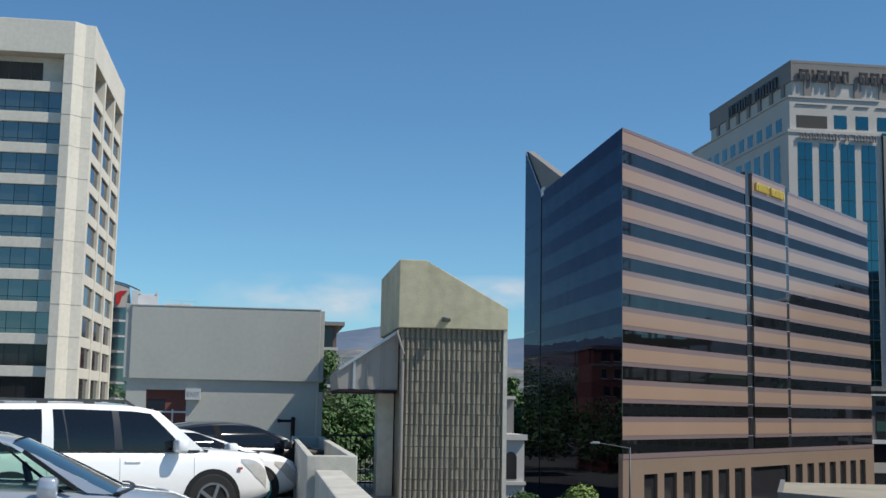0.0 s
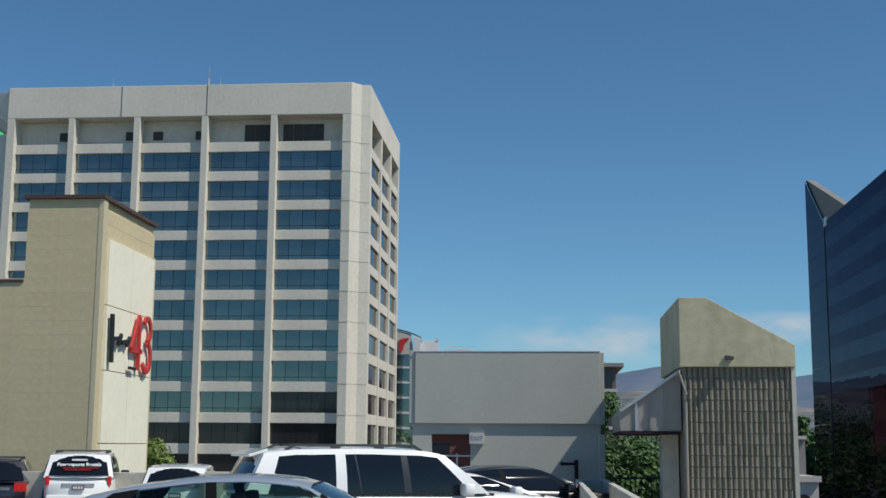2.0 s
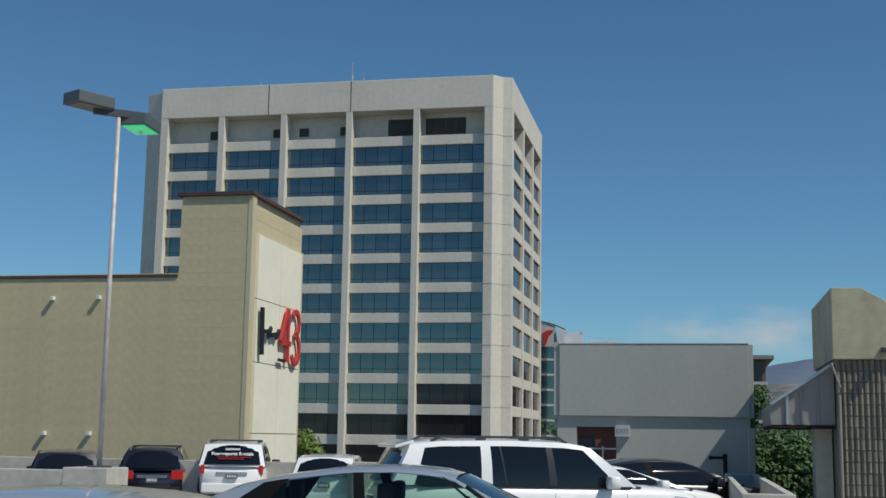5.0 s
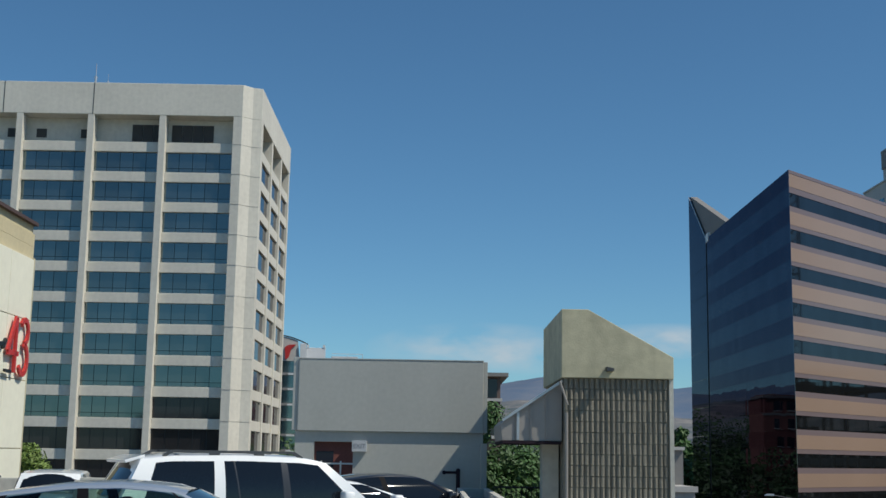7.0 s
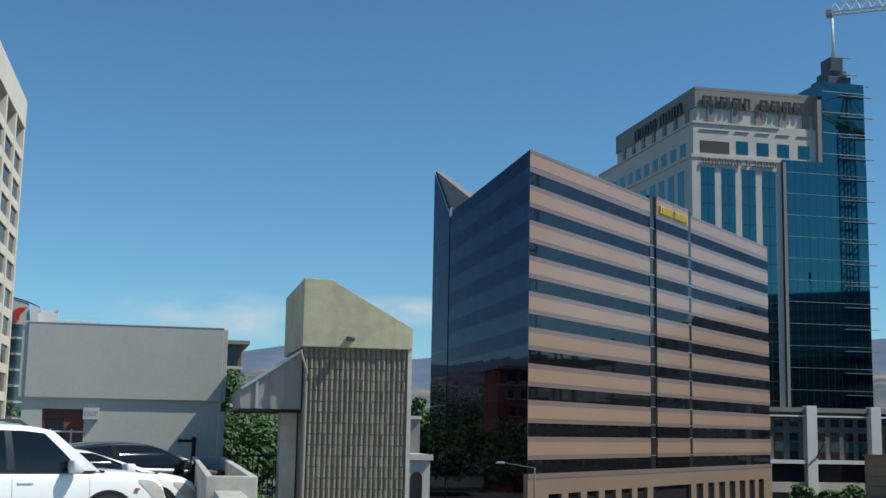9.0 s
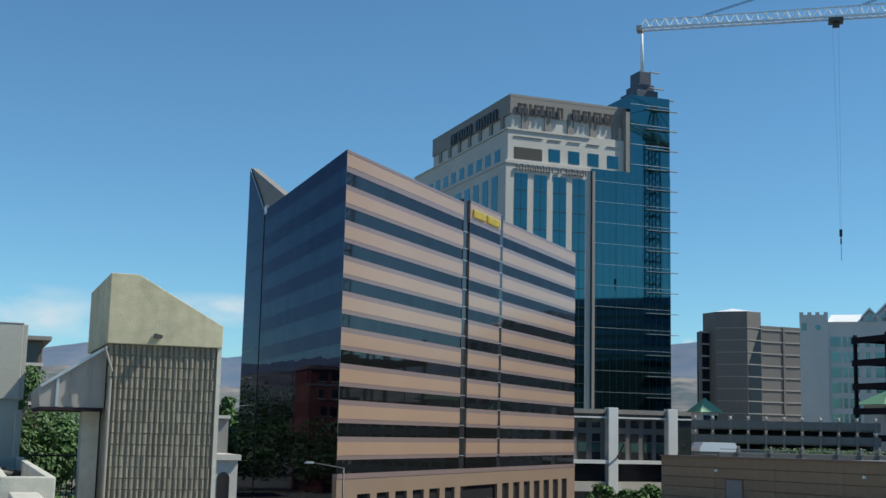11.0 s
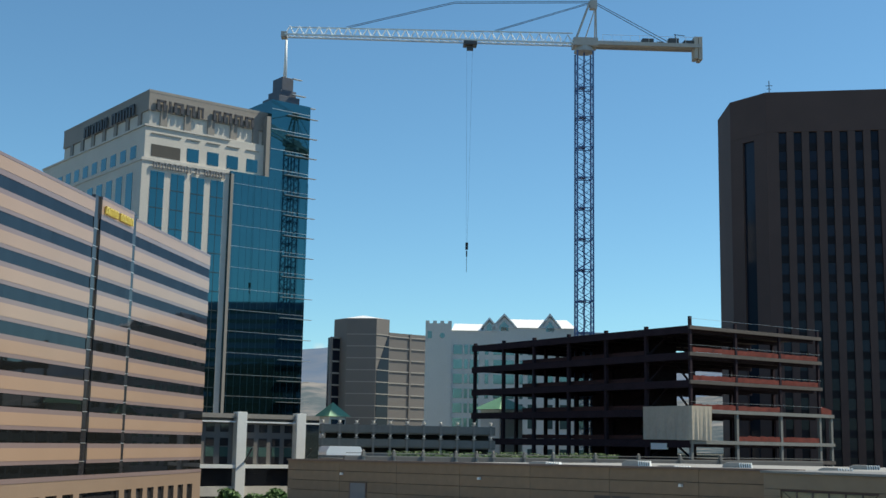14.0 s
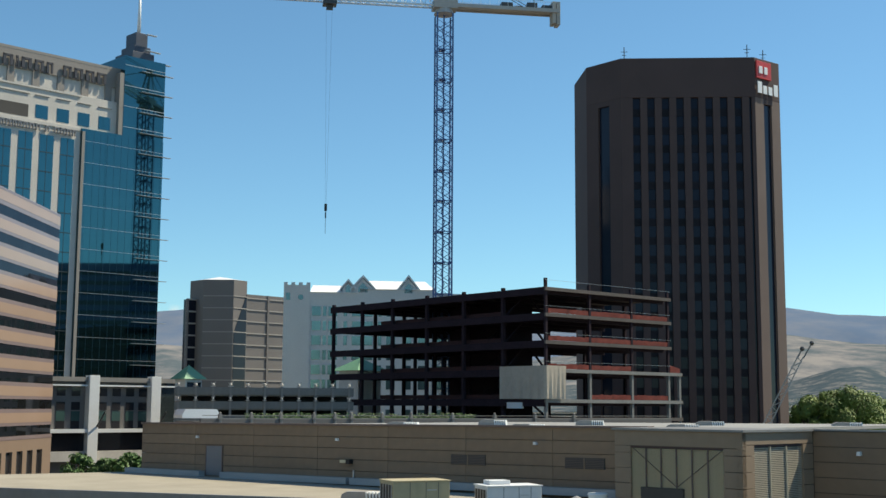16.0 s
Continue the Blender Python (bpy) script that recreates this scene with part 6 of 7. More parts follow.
# ---- tan block building with the sign panel ----
def tan_building():
    ob = thing("tan_block_building", turned(-26.42, 48.24, STREET, GRID), "tan painted block building with a pale sign panel", "building")
    top, low = 12.36 - STREET, 8.66 - STREET
    part("tower", Shape().box(-3.38, 0.1, 0, -0.1, 7.2, top), TAN_BLOCK, ob)
    part("long_wall", Shape().box(-40, 0.12, 0, -3.4, 6, low), TAN_BLOCK, ob)
    part("coping", Shape().box(-3.55, -0.12, top, 0.12, 7.3, top + 0.16), BRICK_DARK, ob, "dark metal coping")
    part("coping", Shape().box(-40, -0.06, low, -3.4, 6.1, low + 0.13), BRICK_DARK, ob, "dark metal coping")
    part("corner_trim", Shape().box(-0.16, -0.02, 0, 0.05, 0.5, top - 0.02), TAN_TRIM, ob)
    course = 0.62
    front = shared("course", Shape().box(-3.37, 0.0, 0.003, -0.17, 0.1, course - 0.001), TAN_BLOCK, 0.002)
    for k in range(int(top / course)):
        z = k * course
        if z > 8.0:
            piece("course", front, ob, at(0, 0, z))
    long = shared("course", Shape().box(-33, 0.0, 0.001, -3.371, 0.12, course - 0.001), TAN_BLOCK, 0.002)
    for k in range(int(low / course) + 1):
        z = k * course
        if z > 8.0 and z + course < low + 0.2:
            piece("course", long, ob, at(0, 0, z))
    side = shared("course", Shape().box(-0.1, 0.5, 0.004, 0.0, 7.2, course - 0.004), TAN_BLOCK, 0.005)
    for k in range(int(top / course)):
        if k * course > 8:
            piece("course", side, ob, at(0, 0, k * course))
    rows = [0.0, 12.75 , 15.9, 18.75, 10.68 - STREET]
    for z0, z1 in zip(rows[:-1], rows[1:]):
        for y0, y1 in ((0.72, 3.8), (3.84, 6.93)):
            part("sign_panel", Shape().box(0.0, y0, z0 + 0.02, 0.14, y1, z1 - 0.02), TAN_PALE, ob, "pale cream wall panel", bevel=0.01)
    part("end_trim", Shape().box(-0.05, 7.0, 0, 0.10, 7.22, top - 1.6), TAN_TRIM, ob)
    light = Shape().side([(-0.08, 0), (0.08, 0), (0.07, 0.17), (-0.07, 0.17)], -0.26, 0.0)
    lm = shared("wall_light", light, WHITE_METAL)
    for x, z in ((-9.43, 7.65), (-7.14, 7.68), (-9.45, 1.55), (-7.25, 1.56)):
        piece("wall_light", lm, ob, at(x, 0.03, z - STREET))
    # sign strokes as plain shapes, standing off the panel
    z = 6.25 - STREET

    def bowl(cy, cz, ry, rz, a0, a1):
        """A round stroke, as short straight lengths."""
        p = [(cy + ry * math.cos(radians(a0 + (a1 - a0) * i / 9)), cz + rz * math.sin(radians(a0 + (a1 - a0) * i / 9))) for i in range(10)]
        return [(u, v, 0.30) for u, v in zip(p[:-1], p[1:])]

    for name, mat_, strokes in (("sign_stroke", BLACK_PAINT, [((0.95, 1.15), (1.05, -1.5), 0.34), ((1.05, -0.2), (1.9, -0.1), 0.24), ((1.8, -0.45), (2.2, 0.15), 0.22), ((2.2, -0.3), (3.0, -0.15), 0.24), ((2.9, -0.4), (3.3, 0.1), 0.22), ((3.4, -1.6), (4.2, -1.62), 0.16)]),
                                ("sign_stroke", SIGN_RED, [((4.55, 1.5), (3.62, -0.5), 0.28), ((3.6, -0.55), (5.0, -0.55), 0.28), ((4.6, 1.5), (4.6, -1.65), 0.30)] + bowl(5.72, 0.80, 0.52, 0.70, 150, -90) + bowl(5.72, -0.78, 0.60, 0.88, 90, -150))):
        for (ya, za), (yb, zb), wd in strokes:
            part(name, Shape().beam((0.32, ya, z + za * 0.8 + 0.2), (0.32, yb, z + zb * 0.8 + 0.2), 0.12, wd * 0.8), mat_, ob, "red sign stroke" if mat_ is SIGN_RED else "black sign stroke")
    return ob


tan_building()


# ---- other buildings behind ----
def glass_block():
    d, a = 255.0, radians(14.4)
    ob = thing("teal_glass_block", Matrix.Translation((-d * math.sin(a), d * math.cos(a), STREET)) @ Matrix.Rotation(a, 4, "Z"), "teal glass office block with a curved white roof edge", "building")
    part("core", Shape().box(-9, 0.5, 0, 0.4, 20, 31.4), GLASS_TEAL, ob)
    for k in range(10):
        part("floor_band", Shape().box(-9, 0.2, 0.6 + k * 3.1, 0.35, 0.5, 1.1 + k * 3.1), GREY_STONE, ob)
        part("balcony", Shape().box(-1.9, -0.3, 0.6 + k * 3.1, -0.2, 0.2, 0.95 + k * 3.1), WHITE_METAL, ob)
    part("column", Shape().box(0.35, -0.4, 0, 1.6, 0.6, 35.0), WHITE_METAL, ob, bevel=0.05)
    arc = [(-9 + 10.9 * i / 16, 36.8 - 1.9 * max(0.0, (i - 5) / 11) ** 2 - 0.6 * max(0.0, (5 - i) / 5) ** 2) for i in range(17)]
    part("roof_screen", Shape().side([(-9, 31.4), (0.35, 31.4)] + [(x, z - 0.2) for x, z in arc[::-1] if x < 0.4], 0.1, 0.5), WHITE_STONE, ob, "pale roof screen under a curved edge")
    rim = Shape()
    for (xa, za), (xb, zb) in zip(arc[:-1], arc[1:]):
        rim.beam((xa, 0.2, za), (xb, 0.2, zb), 0.5, 0.22)
    part("roof_edge", rim, DARK_GREY, ob, "thin dark curved roof edge")
    part("roof_mark", Shape().side([(-2.6, 31.6), (-1.9, 32.2), (-1.5, 33.8), (-0.5, 34.8), (-1.9, 34.7), (-2.8, 34.2)], -0.2, 0.05), SIGN_RED, ob, "red painted roof mark")
    part("plant_box", Shape().box(1.62, 1, 0, 5.6, 8, 34.3), ROOF_WHITE, ob, bevel=0.04)
    for x in (1.7, 5.0):
        part("parapet_post", Shape().box(x, 0.9, 34.3, x + 0.5, 1.5, 34.9), WHITE_METAL, ob)
    part("plant_box", Shape().box(6.9, 2, 0, 12.3, 9, 32.7), WHITE_METAL, ob, bevel=0.04)
    part("roof_rail", Shape().box(6.9, 1.9, 33.2, 13.4, 2.0, 33.3).box(13.3, 1.9, 32.0, 13.4, 2.0, 33.2).box(10.2, 1.9, 32.7, 10.3, 2.0, 33.2), WHITE_METAL, ob)
    return ob


glass_block()


def brick_house(x, y, angle, w, h, label, brick=BRICK_RED):
    ob = thing("brick_building", turned(x, y, STREET, angle), label, "building", "brick buildings")
    part("main_wall", Shape().box(0, 0, 0, w, 14, h), brick, ob)
    part("cornice", Shape().box(-0.2, -0.25, h - 0.7, w + 0.2, 14, h - 0.2), GREY_STONE, ob)
    part("stone_band", Shape().box(-0.05, -0.08, h - 4.2, w + 0.05, 0.1, h - 3.7), GREY_STONE, ob)
    pane = shared("window", Shape().box(0, -0.03, 0, 1.1, 0.12, 1.9), GLASS_SHADE)
    sill = shared("sill", Shape().box(-0.1, -0.14, -0.16, 1.2, 0.06, 0.0), WHITE_STONE)
    for f in range(4):
        for i in range(int(w / 2.4)):
            win = piece("window", pane, ob, at(0.7 + i * 2.4, 0, h - 3.2 - f * 3.6))
            piece("sill", sill, win)
    return ob


def flat_office(x, y, w, h):
    ob = thing("flat_roofed_office", turned(x, y, STREET, GRID), "small tan office with flat overhanging roof and dark window bands", "building")
    part("main_wall", Shape().box(0, 0, 0, w, 12, h), BRICK_EDGE, ob)
    part("roof_slab", Shape().box(-0.3, -0.5, h, w + 0.45, 12, h + 0.22), GREY_STONE, ob)
    for k in range(3):
        z = h - 1.25 - k * 2.2
        band = part("window_band", Shape().box(0.25, -0.05, z, w - 0.2, 0.06, z + 1.1), GLASS_DARK, ob)
        posts = shared("mullion", Shape().box(-0.05, -0.09, z, 0.05, -0.03, z + 1.1), GREY_STONE)
        for i in range(1, 5):
            piece("mullion", posts, band, at(w * i / 5, 0, 0))
        part("sill", Shape().box(-0.05, -0.16, z - 0.22, w + 0.1, 0.02, z - 0.04), WHITE_STONE, ob)
    return ob


flat_office(-12.5, 73.0, 6.1, 6.45 - STREET)
brick_house(-6.0, 232.0, GRID, 15.0, 5.0 - STREET, "red brick block mirrored in the glass face")
# out of sight behind the stair house, added for the mirror face to reflect
brick_house(-53.0, 246.0, GRID, 26.0, 15.0 - STREET, "hidden red brick block added to darken the mirror face's reflection")
brick_house(-19.3, 78.0, GRID, 8.0, 3.2 - STREET, "low red brick building seen through the doorway")


def fire_escape():
    ob = thing("white_fire_escape", turned(-16.0, 76.0, STREET, GRID), "white metal stair rail on the brick building", "railing")
    rail = shared("rail", Shape().box(-3, 0, 0, 3, 0.08, 0.1), WHITE_METAL)
    post = shared("post", Shape().box(0, 0.085, 0, 0.1, 0.16, 12.3), WHITE_METAL)
    for k in range(4):
        piece("rail", rail, ob, at(0, 0, 8.5 + k * 1.2))
    for i in range(6):
        piece("post", post, ob, at(-3 + i * 1.2, 0, 0))


fire_escape()


def white_annex():
    ob = thing("white_arcade_building", turned(1.0, 112.0, STREET, GRID), "white building with arched windows and a roof rail", "building")
    h = -0.6 - STREET
    part("main_wall", Shape().box(0, 0, 0, 6.5, 20, h), WHITE_STONE, ob)
    part("cornice", Shape().box(-0.3, -0.4, h - 0.5, 6.7, 0.2, h), WHITE_STONE, ob)
    part("upper_wall", Shape().box(0.5, 6, h, 6.7, 20, h + 3.2), GREY_STONE, ob)
    part("roof_strip", Shape().box(0.3, 5.6, h + 3.2, 6.8, 20, h + 3.5), WHITE_STONE, ob)
    arch = [(0.55 * math.cos(t * math.pi / 10), 1.9 + 0.55 * math.sin(t * math.pi / 10)) for t in range(11)]
    am = shared("arched_window", Shape().side([(-0.55, 0), (0.55, 0)] + arch, -0.05, 0.1), GLASS_DARK)
    for i in range(4):
        piece("arched_window", am, ob, at(0.9 + i * 1.45, 0, h - 4.0))
    part("ledge", Shape().box(-0.2, -0.3, h - 4.5, 6.6, 0.1, h - 4.2), WHITE_STONE, ob)


white_annex()


# ---- trees ----
def tree(x, y, base, top, spread, seed, material, leaves=5000, leaf=0.16, label="leafy green street tree", low=0.25, squash=1.0):
    ob = thing("tree", turned(x, y, base, seed * 37 % 360), label, "tree", "street trees")
    rng = random.Random(seed)
    h = top - base
    wood = Shape().rod((0, 0, 0), (0.1, 0, h * 0.45), 0.028 * h, 0.018 * h, 9)
    tips = []
    for i in range(9):
        a, z0 = i * 2.4 + rng.random(), h * (0.25 + 0.4 * i / 9)
        r = spread * (0.45 + 0.3 * rng.random())
        tip = (r * math.cos(a), r * math.sin(a), min(h * 0.92, z0 + h * 0.25 + rng.random() * h * 0.1))
        wood.rod((0.05, 0, z0), tip, 0.012 * h, 0.004 * h, 6)
        tips.append(tip)
    wood.rod((0.1, 0, h * 0.45), (0, 0, h * 0.9), 0.018 * h, 0.004 * h, 7)
    part("trunk", wood, BARK, ob)
    clumps = []
    for i in range(34):
        a, v = rng.random() * 6.283, rng.random()
        z = h * (low + (1 - low) * v)
        r = spread * math.sqrt(max(0.05, 1 - (2 * v - 0.85) ** 2)) * (0.35 + 0.6 * rng.random())
        clumps.append((r * math.cos(a), r * math.sin(a) * squash, min(z, h - spread * 0.16), spread * (0.2 + 0.16 * rng.random())))
    crown = Shape()
    for i in range(leaves):
        cx, cy, cz, cr = clumps[rng.randrange(len(clumps))]
        d = Vector((rng.gauss(0, 1), rng.gauss(0, 1), rng.gauss(0, 1))).normalized() * cr * (0.55 + 0.5 * rng.random())
        p = Vector((cx, cy, cz)) + d
        n = (d.normalized() + Vector((rng.uniform(-0.7, 0.7), rng.uniform(-0.7, 0.7), rng.uniform(-0.2, 0.9)))).normalized()
        u = n.orthogonal().normalized()
        u = u @ Matrix.Rotation(rng.random() * 6.283, 3, n)
        w = n.cross(u)
        s = leaf * (0.6 + 0.8 * rng.random())
        crown.quad(p - u * s, p - w * s * 0.55 + n * s * 0.15, p + u * s, p + w * s * 0.55 + n * s * 0.15)
    part("crown", crown, material, ob)
    return ob


tree(-2.6, 33.5, STREET, 1.9, 2.3, 3, LEAF, 20000, 0.075, "dense green tree beyond the iron fence", 0.3)
tree(-3.35, 32.6, STREET, 3.0, 1.05, 5, LEAF, 18000, 0.07, "tall narrow green tree against the stair house", 0.3)
tree(-0.9, 36.0, STREET, 1.7, 2.2, 8, LEAF, 16000, 0.08, "dense green tree behind the stair tower", 0.3)
tree(-30.9, 62.8, STREET, 1.9, 2.4, 12, LEAF_LIGHT, 20000, 0.09, "light green tree below the sign panel", 0.4)
tree(-23.0, 62.0, STREET, 0.9, 2.2, 13, LEAF_LIGHT, 10000, 0.09, "light green tree in front of the white tower", 0.4)
tree(8.6, 78.0, STREET, -3.2, 2.6, 17, LEAF_LIGHT, 12000, 0.11, "light green street tree below the pink block", 0.3)
tree(6.2, 90.0, STREET, -4.4, 2.8, 18, LEAF, 9000, 0.12, "dark green street tree below the mirror face", 0.3)
for i, (a, d, z, r) in enumerate(((-52.9, 265, 3.6, 6), (-53.7, 272, 4.9, 8), (-54.5, 266, 5.2, 8), (-55.3, 274, 4.4, 8), (-56.3, 285, 2.9, 7))):
    tree(-d * math.sin(radians(a)), d * math.cos(radians(a)), STREET, z, r, 40 + i, LEAF_LIGHT, 30000, 0.26, "large light green park tree", 0.15)
for i, (a, d, z, r) in enumerate(((-20.3, 175, -5.0, 2.6), (-21.4, 172, -5.6, 2.4), (-22.4, 170, -4.6, 2.8))):
    tree(-d * math.sin(radians(a)), d * math.cos(radians(a)), STREET, z, r, 50 + i, LEAF, 2500, 0.3, "small dark green tree below the podium", 0.2)
for i, (a, d, z) in enumerate(((-3.2, 320, 9), (-3.6, 300, 5), (-2.9, 350, 6), (-3.0, 260, 3))):
    tree(-d * math.sin(radians(a)), d * math.cos(radians(a)), STREET, z, 5, 60 + i, LEAF, 1500, 0.7, "far green tree at the foot of the hills", 0.2)


def woods(name, x0, y0, x1, y1, n, top, seed, paint_=LEAF):
    """A far belt of trees, too many to count."""
    rng = random.Random(seed)
    s = Shape()
    for i in range(n):
        t = rng.random()
        cx, cy = x0 + (x1 - x0) * t + rng.uniform(-6, 6), y0 + (y1 - y0) * t + rng.uniform(-10, 10)
        h, r = (top - STREET) * rng.uniform(0.6, 1.0), rng.uniform(2.2, 4.0)
        for k in range(220):
            d = Vector((rng.gauss(0, 1), rng.gauss(0, 1), rng.gauss(0, 1))).normalized() * r * (0.6 + 0.5 * rng.random())
            p = Vector((cx, cy, STREET + h * 0.62)) + Vector((d.x, d.y, d.z * h * 0.42 / r))
            u = Vector((rng.gauss(0, 1), rng.gauss(0, 1), rng.gauss(0, 1))).normalized()
            w = u.orthogonal().normalized()
            e = rng.uniform(0.25, 0.55)
            s.quad(p - u * e, p - w * e * 0.7, p + u * e, p + w * e * 0.7)
    return plain(name, s, paint_, "dark green belt of town trees", "trees", "stuff")


# two hidden belts, added so the mirror face reflects dark low down
woods("town_trees", -75, 215, 8, 275, 90, 5.0, 71)
woods("far_town_trees", -85, 330, 5, 345, 110, 15.0, 72)
woods("valley_trees", 600, 500, 800, 430, 170, 12.0, 74, LEAF_FAR)
# hidden belt added to darken what the ribbon windows reflect
woods("park_trees", 272, 276, 430, 380, 140, 20.0, 73)



def street_lamp(x, y, top, arm, label):
    ob = thing("street_lamp", turned(x, y, STREET, GRID), label, "street lamp")
    h = top - STREET
    part("pole", Shape().rod((0, 0, 0), (0, 0, h), 0.11, 0.07, 10), DARK_GREY, ob, smooth=True)
    part("arm", Shape().rod((0, 0, h - 0.05), (-arm, 0, h + 0.35), 0.05, 0.04, 8), DARK_GREY, ob)
    part("lamp_head", Shape().side([(-arm - 0.7, h + 0.3), (-arm + 0.05, h + 0.28), (-arm + 0.05, h + 0.45), (-arm - 0.5, h + 0.45)], -0.15, 0.15), ALUMINIUM, ob, bevel=0.03)


street_lamp(15.2, 101.0, -1.25, 2.6, "tall dark street lamp with one arm beside the pink block")

# ---- cars ----
TYRE = surface("tyre rubber", (0.018, 0.018, 0.019), 0.85, vary=0.15)
TRIM_BLACK = surface("black trim", (0.012, 0.012, 0.013), 0.5, vary=0.08)
CHROME = surface("chrome", (0.75, 0.76, 0.78), 0.12, 0.95, vary=0.03)
RIM = surface("alloy rim", (0.45, 0.46, 0.47), 0.3, 0.8, vary=0.05)
TAIL_RED = surface("red tail lamp", (0.62, 0.02, 0.016), 0.15, vary=0.1, grain=20, coat=0.8)
AMBER = surface("amber marker", (0.45, 0.11, 0.05), 0.2, vary=0.05, coat=0.6)
HEAD_LAMP = surface("headlamp lens", (0.60, 0.59, 0.56), 0.12, 0.2, vary=0.15, grain=14, coat=1.0)
PRIVACY = surface("tinted car glass", (0.008, 0.011, 0.016), 0.03, 0.0, vary=0.03, spec=0.42)
CLEAR = clear_glass("green-tinted car glass", (0.62, 0.77, 0.70))
PILLAR = surface("black pillar film", (0.010, 0.010, 0.012), 0.6, 0.0, vary=0.0, spec=0.06)
PILLAR_GREY = surface("grey pillar film", (0.045, 0.05, 0.06), 0.35, 0.0, vary=0.03, spec=0.3)
SCREEN = surface("dark windscreen glass", (0.012, 0.024, 0.034), 0.03, 0.0, vary=0.03, spec=0.6)
CABIN = surface("dark cabin cloth", (0.02, 0.021, 0.024), 0.8, vary=0.1)


def paint(name, colour, metal=0.0):
    return surface(name, colour, 0.28, metal, vary=0.015, grain=200, stain=2, coat=1.0)


def curve_at(points, x):
    for (a, za), (b, zb) in zip(points[:-1], points[1:]):
        if x <= b:
            t = max(0.0, min(1.0, (x - a) / (b - a)))
            return za + (zb - za) * t
    return points[-1][1]


def wheel(parent, x, y, r, rim):
    w = part("wheel", Shape().rod((0, -0.1, 0), (0, 0.1, 0), r, r, 28), TYRE, parent, m=at(x, y, r), bevel=0.02)
    s = -1 if y < 0 else 1
    face = Shape().rod((0, s * 0.085, 0), (0, s * 0.106, 0), r * 0.66, r * 0.64, 24)
    part("rim_dish", face, TRIM_BLACK, w)
    spokes = Shape()
    for k in range(5):
        a = k * 2 * math.pi / 5
        spokes.beam((0, s * 0.112, 0), (r * 0.63 * math.cos(a), s * 0.112, r * 0.63 * math.sin(a)), 0.05, 0.05)
    ring = [(r * 0.64 * math.cos(2 * math.pi * i / 24), s * 0.112, r * 0.64 * math.sin(2 * math.pi * i / 24)) for i in range(25)]
    for p, q in zip(ring[:-1], ring[1:]):
        spokes.beam(p, q, 0.03, 0.03)
    spokes.rod((0, s * 0.1, 0), (0, s * 0.122, 0), 0.05)
    part("rim", spokes, rim, w)


def cant_point(lines, edge, u, v, s):
    """A point of the body strip over the side glass, u along the car and v up."""
    t = lines[0][1] + (lines[-1][1] - lines[0][1]) * u
    for (b0, t0), (b1, t1) in zip(lines[:-1], lines[1:]):
        if t <= t1 + 1e-6:
            k = (t - t0) / (t1 - t0) if t1 > t0 else 0.0
            return edge(b0 + (b1 - b0) * k, t, v, s)
    return edge(*lines[-1], v, s)


